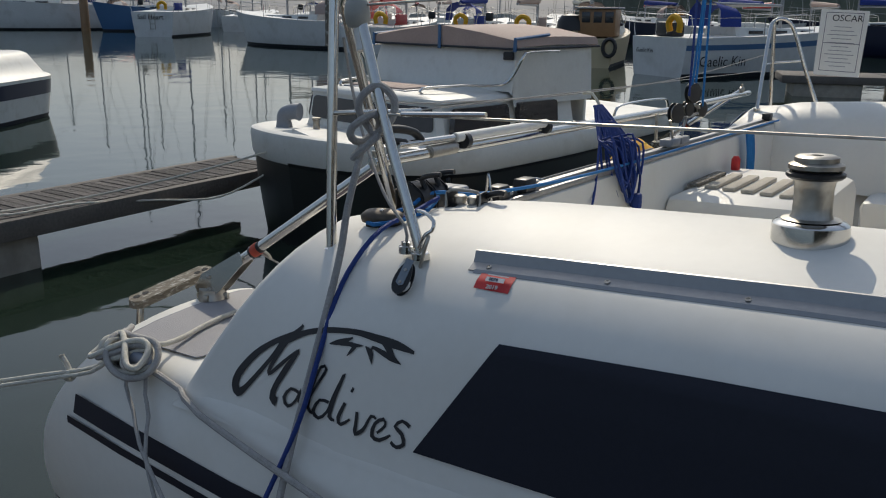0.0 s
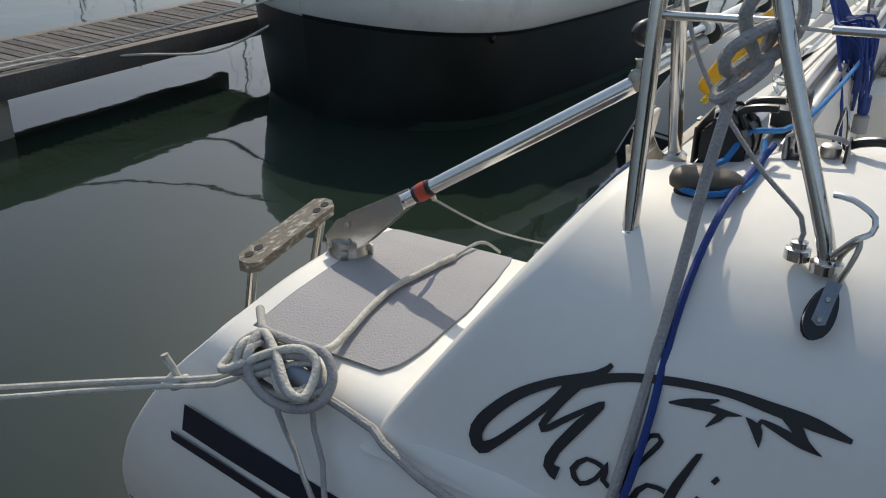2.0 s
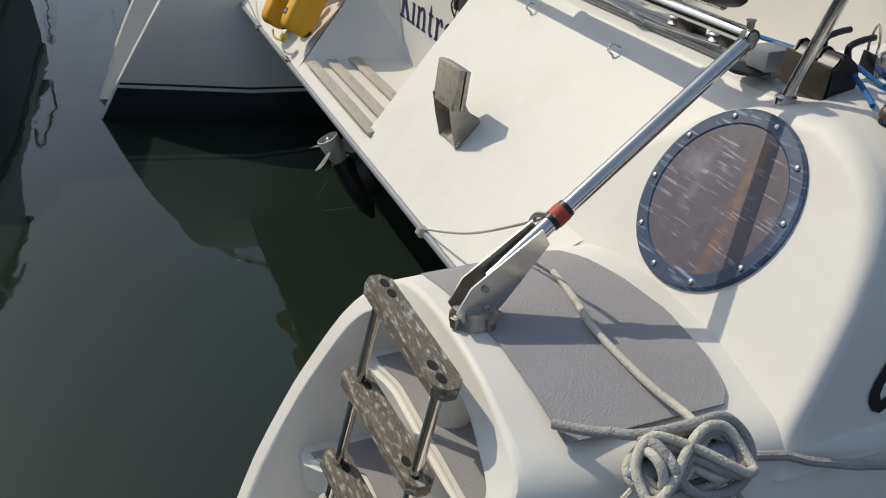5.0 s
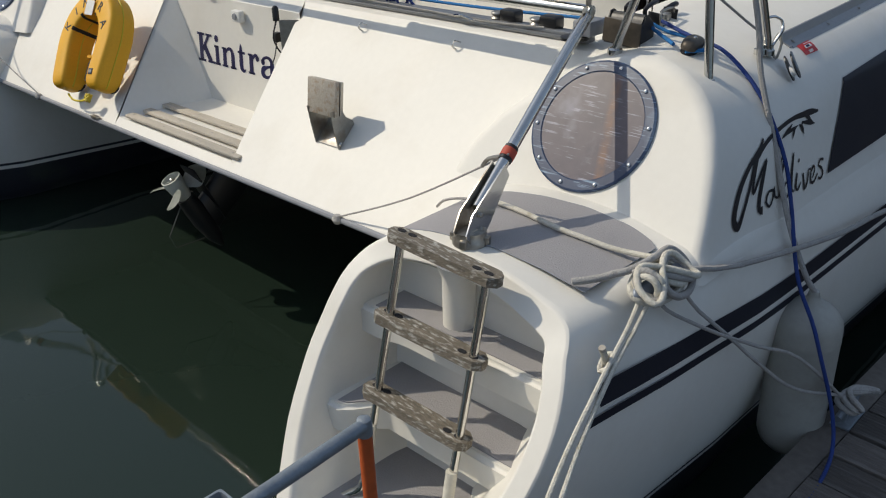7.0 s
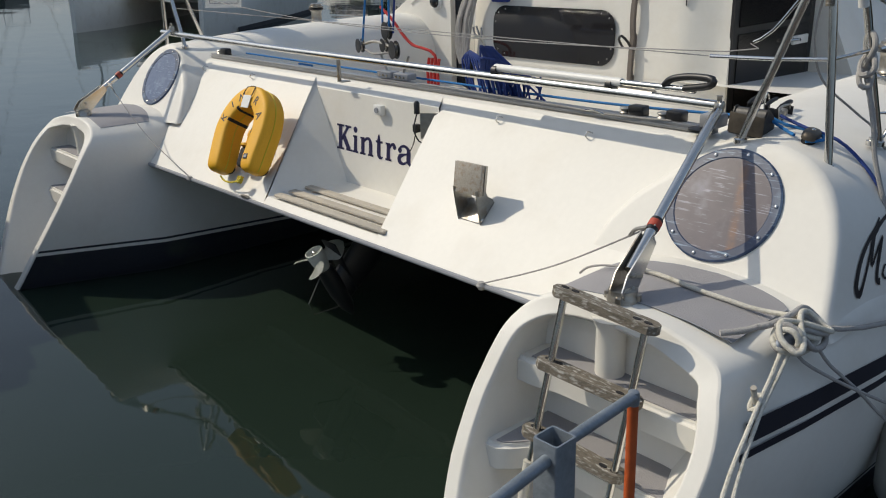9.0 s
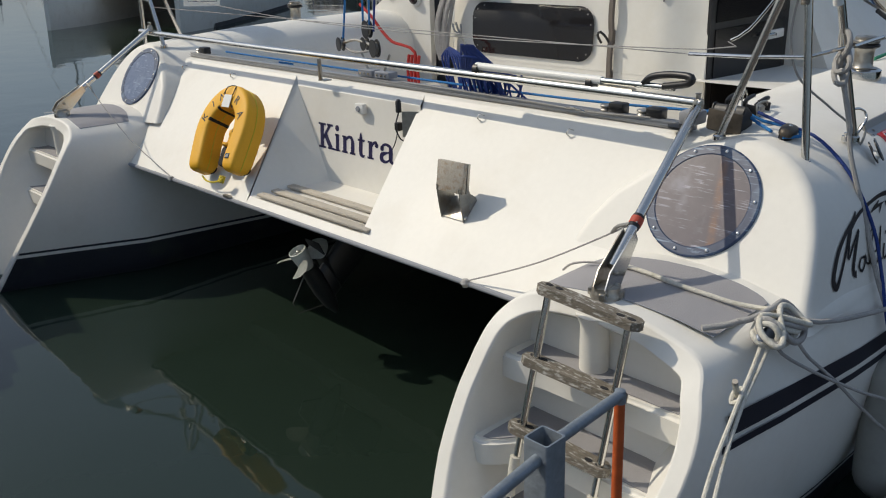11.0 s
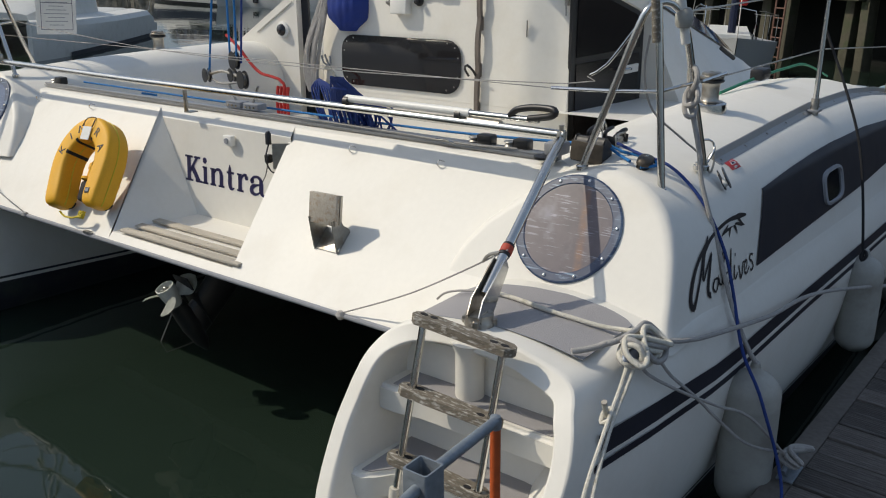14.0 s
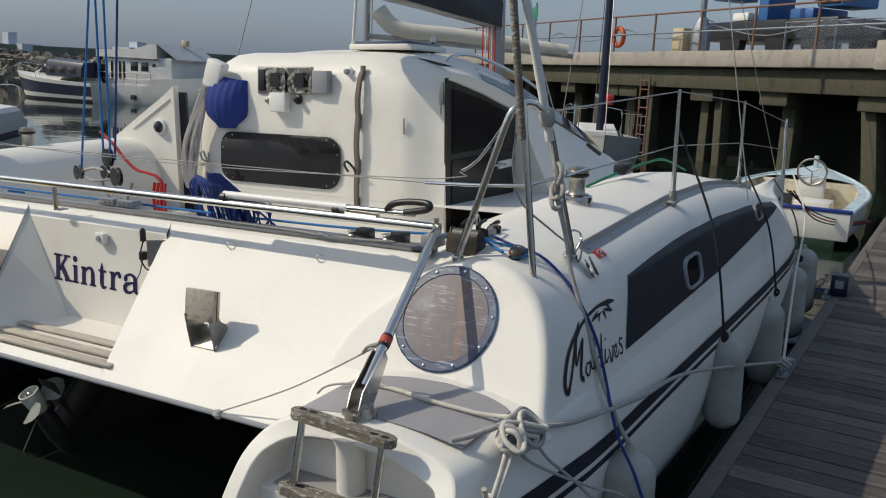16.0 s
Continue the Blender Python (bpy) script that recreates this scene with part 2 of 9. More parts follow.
STAINED = material("stained_pad", (0.40, 0.36, 0.30), 0.6, var=0.2, scale=30, fine=160, bump=0.03, dirt=(0.26, 0.15, 0.06), dirt_amount=0.7)
DOOR_PANE = glass("dark_door_acrylic", (0.012, 0.011, 0.012), 0.22)
DOOR_PANE.node_tree.nodes["Principled BSDF"].inputs["Coat Weight"].default_value = 0.0
DOOR_PANE.node_tree.nodes["Principled BSDF"].inputs["Specular IOR Level"].default_value = 0.25
DARK_WINDOW = glass("dark_cabin_window", (0.015, 0.016, 0.02))


# ---- geometry helpers ----
def mesh_of(bm, smooth=None):
    """smooth: the angle in degrees up to which edges are shaded smooth."""
    bmesh.ops.recalc_face_normals(bm, faces=bm.faces)
    if smooth is not None:
        for f in bm.faces:
            f.smooth = True
        for e in bm.edges:
            if len(e.link_faces) == 2 and e.calc_face_angle(0) > radians(smooth):
                e.smooth = False
    me = bpy.data.meshes.new("mesh")
    bm.to_mesh(me)
    bm.free()
    return me


def part(name, bm, mat, parent=None, label="", smooth=40):
    me = mesh_of(bm, smooth) if isinstance(bm, bmesh.types.BMesh) else bm
    if not me.materials:
        me.materials.append(mat)
    ob = new(name, me)
    if parent is not None:
        ob.parent = parent
    if label:
        ob["label"] = label
    return ob


WATER_Z = 0.11


def afloat(m):
    """Sets a thing laid out over a water level of zero down on the real one, in the same line of sight from the pontoon."""
    c = Vector((3.79, 1.17, 2.034)) if m.translation.y < 5 else Vector((3.46, -2.70, 2.14))
    return Matrix.Translation(c) @ Matrix.Scale(1 - WATER_Z / c.z, 4) @ Matrix.Translation(-c) @ m


def thing(name, label, category, m=None, group="", kind=""):
    """An empty at the thing's base; its parts are children in its own frame."""
    ob = new(name)
    ob.empty_display_size = 0.1
    ob.matrix_world = m if m is not None else Matrix()
    return tagged(ob, label, category, group, kind)


def grid(rings, close_u=False, close_v=False, cap=False, bm=None):
    """Skin a list of rings of equally many points."""
    bm = bm or bmesh.new()
    vs = [[bm.verts.new(p) for p in r] for r in rings]
    nr, nc = len(vs), len(vs[0])
    for i in range(nr if close_u else nr - 1):
        for j in range(nc if close_v else nc - 1):
            q = (vs[i][j], vs[(i + 1) % nr][j], vs[(i + 1) % nr][(j + 1) % nc], vs[i][(j + 1) % nc])
            if len({v.co.to_tuple(6) for v in q}) > 2:
                bm.faces.new(q)
    if cap:
        bm.faces.new(vs[0])
        bm.faces.new(vs[-1])
    return bm


def box(size, at=(0, 0, 0), bevel=0.0, m=None, bm=None, seg=2):
    bm = bm or bmesh.new()
    got = bmesh.ops.create_cube(bm, size=1.0)["verts"]
    bmesh.ops.scale(bm, vec=size, verts=got)
    if bevel:
        edges = list({e for v in got for e in v.link_edges})
        made = bmesh.ops.bevel(bm, geom=edges, offset=bevel, segments=seg, affect="EDGES", profile=0.5)
        got = list({v for f in made["faces"] for v in f.verts} | {v for v in got if v.is_valid})
    t = Matrix.Translation(at) if m is None else m
    bmesh.ops.transform(bm, matrix=t, verts=got)
    return bm


def spline(points, step=0.03, closed=False):
    p = [Vector(q) for q in points]
    n = len(p)
    if n < 3 and not closed:
        return p
    out = []
    for i in range(n if closed else n - 1):
        a, b, c, d = (p[(i + k) % n] if closed else p[min(max(i + k, 0), n - 1)] for k in (-1, 0, 1, 2))
        k = max(2, int((c - b).length / step))
        for s in range(k):
            t = s / k
            out.append(0.5 * (2 * b + (c - a) * t + (2 * a - 5 * b + 4 * c - d) * t * t + (3 * b - a - 3 * c + d) * t ** 3))
    if not closed:
        out.append(p[-1])
    return out


def tube(points, r, sides=8, closed=False, bm=None, cap=True, taper=None):
    bm = bm or bmesh.new()
    p = [Vector(q) for q in points]
    n = len(p)
    up = None
    rings = []
    for i in range(n):
        d = (p[(i + 1) % n] - p[i - 1]) if closed else p[min(i + 1, n - 1)] - p[max(i - 1, 0)]
        d.normalize()
        if up is None:
            up = d.orthogonal().normalized()
        up = (up - d * up.dot(d))
        up = up.normalized() if up.length > 1e-6 else d.orthogonal().normalized()
        side = d.cross(up)
        rad = r if taper is None else r * taper[0] + (r * taper[1] - r * taper[0]) * i / (n - 1)
        rings.append([p[i] + rad * (math.cos(a) * up + math.sin(a) * side) for a in (2 * math.pi * k / sides for k in range(sides))])
    grid(rings, close_u=closed, close_v=True, cap=cap and not closed, bm=bm)
    return bm


def lathe(profile, sides=24, m=None, bm=None):
    """Profile of (radius, height) turned about z."""
    bm = bm or bmesh.new()
    start = len(bm.verts)
    rings = [[(r * math.cos(a), r * math.sin(a), z) for a in (2 * math.pi * k / sides for k in range(sides))] for r, z in profile]
    grid(rings, close_v=True, cap=True, bm=bm)
    if m is not None:
        bm.verts.ensure_lookup_table()
        bmesh.ops.transform(bm, matrix=m, verts=bm.verts[start:])
    return bm


def slab(outline, thick, m=None, bm=None):
    """A flat piece from a closed outline in its own xy plane, thick along +z."""
    bm = bm or bmesh.new()
    lo = [bm.verts.new((x, y, 0)) for x, y in outline]
    hi = [bm.verts.new((x, y, thick)) for x, y in outline]
    bm.faces.new(lo)
    bm.faces.new(hi)
    k = len(lo)
    for i in range(k):
        bm.faces.new((lo[i], lo[(i + 1) % k], hi[(i + 1) % k], hi[i]))
    if m is not None:
        bmesh.ops.transform(bm, matrix=m, verts=lo + hi)
    return bm


def between(a, b, up=(0, 0, 1)):
    """A pose at a whose z axis points to b."""
    d = Vector(b) - Vector(a)
    return Matrix.Translation(a) @ d.to_track_quat("Z", "Y").to_matrix().to_4x4()


def basis(o, x, y):
    """A pose at o with the given x axis, y near the given one."""
    x = Vector(x).normalized()
    z = x.cross(Vector(y)).normalized()
    y = z.cross(x)
    return Matrix.Translation(o) @ Matrix((x, y, z)).transposed().to_4x4()


def words(text, size, m, mat, parent, name="lettering", label="", squash=1.0, thick=0.0012):
    """Raised lettering in the built-in font, in the plane of m."""
    c = bpy.data.curves.new("text", "FONT")
    c.body, c.size, c.extrude, c.resolution_u = text, size, thick, 3
    tmp = bpy.data.objects.new("text", c)
    me = bpy.data.meshes.new_from_object(tmp)
    bpy.data.objects.remove(tmp)
    me.transform(m @ Matrix.Diagonal((squash, 1, 1, 1)))
    me.materials.clear()
    return part(name, me, mat, parent, label)


def lerp(x, xs, ys):
    return float(np.interp(x, xs, ys))


def smoothstep(x, a, b):
    t = min(1, max(0, (x - a) / (b - a)))
    return t * t * (3 - 2 * t)


BASES = {}


PORT = Vector((0.17, 0, 0.045))  # the port side sits a little inboard and higher than a mirror image


def fitted(name, label, category, base=(0, 0, 0), group="", frame_of=None, shift=(0, 0, 0)):
    """A thing aboard: an empty at its base; parts are given in the catamaran's frame (or in frame_of)."""
    f = BOAT if frame_of is None else frame_of
    ob = thing(name, label, category, f @ Matrix.Translation(Vector(base) + Vector(shift)), group)
    BASES[ob.name] = Matrix.Translation(-Vector(base))
    return ob


def piece(name, bm, mat, parent, label="", smooth=40):
    ob = part(name, bm, mat, parent, label, smooth)
    if parent.name in BASES:
        ob.matrix_parent_inverse = BASES[parent.name]
    return ob


# ---- the catamaran: hulls ----
SIDE_Z = [-0.45, -0.2, 0.0, 0.04, 0.25, 0.45, 0.62, 0.74, 0.82, 0.87]
SIDE_X = [2.20, 2.40, 2.485, 2.50, 2.565, 2.61, 2.63, 2.625, 2.605, 2.582]
# low deck aft, arched towards the tunnel
DECK = [(2.572, 0.895), (2.552, 0.925), (2.515, 0.945), (2.44, 0.958), (2.33, 0.975), (2.2, 0.984), (2.08, 0.985), (1.97, 0.978), (1.88, 0.96),
        (1.81, 0.925), (1.765, 0.888), (1.733, 0.842), (1.712, 0.79), (1.698, 0.73)]
INNER = [(1.685, 0.64), (1.662, 0.48), (1.65, 0.3), (1.665, 0.1), (1.685, 0.04), (1.70, 0.0), (1.78, -0.2), (1.95, -0.45)]
# raised cabin trunk: arched where it ends aft, broader crown further forward
ARCH = [(2.575, 0.875), (2.555, 0.90), (2.542, 0.945), (2.530, 1.00), (2.514, 1.06), (2.492, 1.13), (2.458, 1.198), (2.418, 1.25), (2.372, 1.289), (2.31, 1.323), (2.22, 1.348), (2.12, 1.342),
        (2.02, 1.312), (1.92, 1.26), (1.84, 1.20), (1.76, 1.13), (1.70, 1.04), (1.655, 0.93)]
CROWN = [(2.578, 0.875), (2.570, 0.90), (2.558, 0.96), (2.540, 1.04), (2.522, 1.12), (2.500, 1.20), (2.449, 1.257), (2.402, 1.304),
         (2.345, 1.334), (2.26, 1.364), (2.155, 1.389), (2.05, 1.408), (1.95, 1.40), (1.86, 1.37), (1.78, 1.31), (1.72, 1.20), (1.68, 1.06), (1.655, 0.90)]
TOP_Y = [0.3, 0.7, 1.2, 1.8, 2.6, 3.2, 3.7, 4.1, 4.4, 4.6, 4.8, 5.2, 6.2, 7.2, 8.15]
TOP_Z = [1.385, 1.408, 1.43, 1.448, 1.44, 1.39, 1.32, 1.235, 1.14, 1.03, 0.955, 0.925, 0.92, 0.92, 0.915]
OUT_Y = [-1.3, -0.9, -0.5, 0.0, 1.0, 2.0, 3.0, 4.0, 5.0, 6.0, 7.0, 8.15]
OUT_D = [-0.13, -0.078, -0.030, 0.0, 0.02, 0.05, 0.075, 0.08, 0.02, -0.12, -0.32, -0.50]
BOW_Y, BOW_T = [-2, 4.5, 6.0, 7.2, 8.15], [0.0, 0.0, 0.35, 0.72, 1.0]


def cut_y(z):
    """The raked plane that ends the hull aft."""
    return lerp(z, [-0.5, -0.3, 0.0, 0.29, 0.48, 0.65, 0.778, 0.83, 0.865, 0.89, 0.915, 0.945, 0.985, 1.1], [-1.48, -1.40, -1.27, -1.12, -1.01, -0.902, -0.815, -0.777, -0.747, -0.722, -0.700, -0.682, -0.668, -0.64])


def face_y(z):
    """The raked end of the cabin trunk, which holds the round window."""
    return -0.094 + (z - 1.157) / 1.52


def widen(x, z, y):
    d, bow = lerp(y, OUT_Y, OUT_D), lerp(y, BOW_Y, BOW_T)
    x = x + d * smoothstep(x, 1.9, 2.5)
    return 2.06 + (x - 2.06) * (1 - bow * 0.97)


def sheer(y):
    """The hulls run down towards the bow."""
    return -0.024 * max(0.0, y - 0.5)


def hull_section(y):
    return [(widen(x, z, y), z + sheer(y) * smoothstep(z, -0.2, 0.5)) for x, z in list(zip(SIDE_X, SIDE_Z)) + DECK + INNER]


def crown(y):
    k = (lerp(y, TOP_Y, TOP_Z) - 0.87) / (1.408 - 0.87)
    return [(widen(x, z, y), 0.87 + (z - 0.87) * k + sheer(y)) for x, z in CROWN]


AFT = 0.40


def trunk_at(y, z):
    """The outside of the cabin trunk at that height."""
    if y >= AFT:
        sec = crown(y)[:9]
    else:
        s = smoothstep((y - face_y(z)) / (AFT - face_y(z)), 0, 1)
        sec = [(a[0] + (b[0] - a[0]) * s, a[1] + (b[1] - a[1]) * s) for a, b in zip(ARCH, crown(AFT))][:9]
    return lerp(z, [p[1] for p in sec], [p[0] for p in sec])


def even(ring, k=3):
    """The same ring with k rounded steps between neighbouring points."""
    p = [Vector(q) for q in ring]
    p = [2 * p[0] - p[1]] + p + [2 * p[-1] - p[-2]]
    out = []
    for i in range(1, len(p) - 2):
        a, b, c, d = p[i - 1:i + 3]
        for j in range(k):
            t = j / k
            out.append(tuple(0.5 * (2 * b + (c - a) * t + (2 * a - 5 * b + 4 * c - d) * t * t + (3 * b - a - 3 * c + d) * t ** 3)))
    return out + [tuple(p[-2])]


def hull_mesh(side):
    rings = []
    ref, end = hull_section(-0.42), hull_section(-0.9)
    for s in (0.0, 0.3, 0.65):
        ring = []
        for (x, z), (xa, za) in zip(ref, end):
            y0 = cut_y(za)
            xx = xa + (x - xa) * s
            # the sides draw in towards the stern and the waterline
            xx -= (1 - s) * (0.13 * smoothstep(0.75 - za, 0, 0.8) if xx > 2.1 else -0.045 * smoothstep(0.985 - za, 0, 0.28) - 0.2 * smoothstep(0.75 - za, 0, 0.8))
            zz = za - (1 - s) * 0.010 * smoothstep(xx, 2.3, 2.5) * smoothstep(za, 0.8, 0.93)
            ring.append((side * xx, y0 + (-0.42 - y0) * s, zz))
        rings.append(ring)
    for y in [-0.42, -0.3, -0.15, 0.0, 0.3, 0.6] + [0.9 + 0.3 * i for i in range(24)] + [8.0, 8.15]:
        rings.append([(side * x, y, z) for x, z in hull_section(y)])
    return [even(r) for r in rings]


def trunk_mesh(side):
    far = crown(AFT)
    cx, cz = 2.1, 1.10
    rings = []
    # flat end face with a softly rolled edge
    for inset, back in ((0.034, 0.0), (0.026, 0.0), (0.013, 0.003), (0.004, 0.011), (0.0, 0.026), (0.0, 0.030)):
        ring = []
        for x, z in ARCH:
            d = Vector((cx - x, cz - z)).normalized()
            xx, zz = x + d.x * inset, z + d.y * inset * (0 if z < 0.95 else 1)
            ring.append((side * xx, face_y(zz) + back, zz))
        rings.append(ring)
    face = rings[0]
    for u in (0.12, 0.24, 0.38, 0.52, 0.68, 0.84, 1.0):
        s = smoothstep(u, 0, 1)
        ring = []
        for (xa, za), (xb, zb) in zip(ARCH, far):
            x, z = xa + (xb - xa) * s, za + (zb - za) * s
            y0 = face_y(za) + 0.03
            ring.append((side * x, y0 + (AFT - y0) * u, z))
        rings.append(ring)
    for y in [0.5, 0.7] + [0.9 + 0.3 * i for i in range(9)] + [3.45 + 0.15 * i for i in range(11)] + [5.1 + 0.3 * i for i in range(10)] + [8.0, 8.15]:
        rings.append([(side * x, y, z) for x, z in crown(y)])
    bm = grid(rings)
    bm.faces.new([bm.verts.new(p) for p in face])
    bmesh.ops.remove_doubles(bm, verts=bm.verts, dist=0.0002)
    return bm


def scoop_mesh(side, rim):
    """The broad flat rim of the open stern and the well behind it, which narrows forward on its outer side."""
    n = len(rim)
    flat = [Vector((side * p[0], p[2])) for p in rim]

    def inset(d, depth, narrow=0.0):
        ring = []
        for i, p in enumerate(flat):
            t = (flat[min(i + 2, n - 1)] - flat[max(i - 2, 0)]).normalized()
            q = p + Vector((-t.y, t.x)) * d
            q.y = min(q.y, 0.985 - d)
            if q.x > 2.1:
                q.x -= narrow * (0.03 + 0.10 * smoothstep(0.85 - q.y, 0.0, 0.35))
            y = cut_y(q.y) + depth * (1.0 if depth < 0.02 else 0.06 + 0.94 * smoothstep(0.955 - d * 0.3 - q.y, 0.0, 0.12))
            wall = -0.632 - 0.16 * smoothstep(0.95 - q.y, 0.2, 1.1)
            if narrow == 1.0:
                y = wall
            elif narrow:
                y = min(y, wall - 0.004)
            ring.append((side * q.x, y, q.y))
        return ring
    rings = [rim] + [inset(*a) for a in ((0.002, -0.007), (0.006, -0.0108), (0.009, -0.0115), (0.011, -0.0115), (0.049, -0.0115), (0.051, -0.0115), (0.055, -0.0100), (0.060, -0.004), (0.063, 0.006), (0.065, 0.018),
                                         (0.067, 0.06), (0.073, 0.2, 0.5), (0.080, 0.36, 0.85), (0.09, 0.5, 1.0))]
    bm = grid(rings)
    last = rings[-1]
    for i in range(n // 2 - 1):
        a, b = i, n - 1 - i
        bm.faces.new([bm.verts.new(last[k]) for k in (a, a + 1, b - 1, b)])
    bmesh.ops.remove_doubles(bm, verts=bm.verts, dist=0.0002)
    return bm


catamaran = fitted("catamaran", "white fibreglass catamaran moored alongside a timber pontoon", "boat", (0, 3, 0))
HULL_PARTS = {}
for side in (1, -1):
    rings = hull_mesh(side)
    hull = piece("hull", grid(rings), GEL, catamaran, "white gelcoat hull with a rounded shoulder and open stern", smooth=38)
    HULL_PARTS[side] = hull
    if side < 0:
        hull.location = PORT
    part("cabin_trunk", trunk_mesh(side), GEL, hull, "white raised trunk with a raked aft face", smooth=42)
    part("stern_scoop", scoop_mesh(side, rings[0]), GEL, hull, "white moulded stern well with rolled rim", smooth=26)
    # three moulded treads with grey anti-slip
    for zt, yf, ya, w0, w1, tongue in ((0.752, -0.58, -0.750, 1.80, 2.47, 0.02), (0.520, -0.60, -0.832, 1.80, 2.46, 0.10), (0.275, -0.66, -0.955, 1.83, 2.44, 0.12)):
        def nosing(x):
            """The front edge, drawn aft where it meets the inner wall."""
            return ya + 0.006 - tongue * smoothstep(w0 + 0.17 - x, 0.0, 0.11)

        outline = [(w0 + (w1 - w0) * k / 20, nosing(w0 + (w1 - w0) * k / 20)) for k in range(21)] + [(w1 + 0.02, yf), (w0 - 0.02, yf)]
        outline = [(side * x, y) for x, y in outline]
        bms = slab(outline, 0.085, Matrix.Translation((0, 0, zt - 0.085)))
        bmesh.ops.bevel(bms, geom=[e for e in bms.edges if all(v.co.z > zt - 0.001 for v in e.verts)], offset=0.012, segments=3, affect="EDGES")
        part("step", bms, GEL, hull, "white moulded step", smooth=50)
        inner = [(w0 + 0.05 + (w1 - w0 - 0.10) * k / 20, nosing(w0 + 0.05 + (w1 - w0 - 0.10) * k / 20) + 0.022) for k in range(21)]
        inner += [(w1 - 0.05, yf - 0.03), (w0 + 0.05, yf - 0.03)]
        part("step_pad", slab([(side * x, y) for x, y in inner], 0.003, Matrix.Translation((0, 0, zt + 0.001))), PAD, hull, "grey anti-slip pad", smooth=None)
    part("rudder_tube", lathe([(0.045, 0.74), (0.045, 0.90), (0.06, 0.94)], 20, Matrix.Translation((side * 2.09, -0.66, 0))), GEL, hull)
    # dark antifouling below the waterline, stripes along the waist
    hull.data.materials.append(BOOT)
    bmh = bmesh.new()
    bmh.from_mesh(hull.data)
    for lift in (0.0, 0.020, 0.034):
        bmesh.ops.bisect_plane(bmh, geom=bmh.verts[:] + bmh.edges[:] + bmh.faces[:], plane_co=(0, 0, 0.18 + lift), plane_no=(0, 0.07, 1))
    for f in bmh.faces:
        c = f.calc_center_median()
        over = c.z + 0.07 * c.y - 0.18
        if over < 0 or 0.020 < over < 0.034:
            f.material_index = 1
    bmh.to_mesh(hull.data)
    bmh.free()
    for name, z0, z1, y0, y1, lab in (("waist_stripe", 0.694, 0.748, -0.712, 7.8, "wide dark stripe"), ("pinstripe", 0.652, 0.675, -0.75, 7.8, "narrow dark stripe")):
        rr = []
        for i in range(61):
            y = y0 + (y1 - y0) * i / 60
            sec = hull_section(max(y, -0.9))
            zs, xs = [p[1] for p in sec[:10]], [p[0] for p in sec[:10]]
            row = []
            for j in range(4):
                z = z0 + (z1 - z0) * j / 3 - 0.022 * max(-0.9, y) + 0.036 * smoothstep(0.3 - y, 0, 1.05)
                row.append((side * (lerp(z, zs, xs) + 0.004 - 0.13 * smoothstep(0.75 - z, 0, 0.8) * min(1.0, max(0.0, (-0.42 - y) / (-0.42 - cut_y(z))))), y, z))
            rr.append(row)
        part(name, grid(rr), NAVY, hull, lab, smooth=60)


def side_x(y, z):
    return trunk_at(y, z)


# navy side panel with its tapering forward end
for side in (1, -1):
    rr = []
    for i in range(73):
        u = i / 72
        yt, yb = 0.667 + 3.60 * u, 0.498 + 3.77 * u
        zt = lerp(yt, [0.667, 1.05, 1.36, 1.63, 2.2, 2.96, 3.46, 3.8, 4.1, 4.27], [1.203, 1.217, 1.225, 1.227, 1.216, 1.171, 1.124, 1.08, 1.046, 1.03])
        zb = lerp(yb, [0.5, 0.9, 1.44, 2.0, 2.75, 3.25, 3.79, 4.27], [0.95, 0.95, 0.955, 0.961, 0.987, 1.003, 1.015, 1.025])
        row = []
        for j in range(25):
            v = j / 24
            y, z = yb + (yt - yb) * v, zb + (zt - zb) * v
            row.append((side * (side_x(y, z) + 0.005), y, z))
        rr.append(row)
    part("side_panel", grid(rr), NAVY, HULL_PARTS[side], "dark navy film panel along the cabin side", smooth=60)
    for yh, zh, w, h in ((1.52, 1.056, 0.25, 0.135), (3.2, 1.104, 0.23, 0.085)):
        def portlight(s, out, r):
            ring = []
            for k in range(32):
                a = 2 * math.pi * k / 32
                ca, sa = math.cos(a), math.sin(a)
                y, z = yh + s * w / 2 * math.copysign(abs(ca) ** 0.5, ca), zh + s * h / 2 * math.copysign(abs(sa) ** 0.5, sa)
                ring.append((side * (side_x(y, z) + out), y, z))
            return ring
        fr = part("portlight", grid([portlight(1.18, 0.003, 0), portlight(1.16, 0.016, 0), portlight(1.0, 0.018, 0), portlight(0.94, 0.008, 0)], close_v=True), GREY_PLASTIC,
                  HULL_PARTS[side], "small window with a grey rounded frame")
        bm = bmesh.new()
        bm.faces.new([bm.verts.new(p) for p in portlight(0.95, 0.009, 0)])
        part("pane", bm, DARK_WINDOW, fr)

# ---- bridge deck between the hulls: raked stern face with a boarding recess ----


def slope_y(z):
    return -0.418 + (z - 0.765) * (0.543 / 0.54)


# outline of the recess on the slope, from the foot upwards
RP_B, RP_T, RS_B, RS_T = (-0.243, 0.79), (-0.489, 1.31), (0.654, 0.79), (0.53, 1.31)
BACK_Y0, BACK_Y1 = 0.03, 0.07
bm = bmesh.new()


def quad(bm, *p):
    bm.faces.new([bm.verts.new(q) for q in p])


def on_slope(x, z):
    return (x, slope_y(z), z)


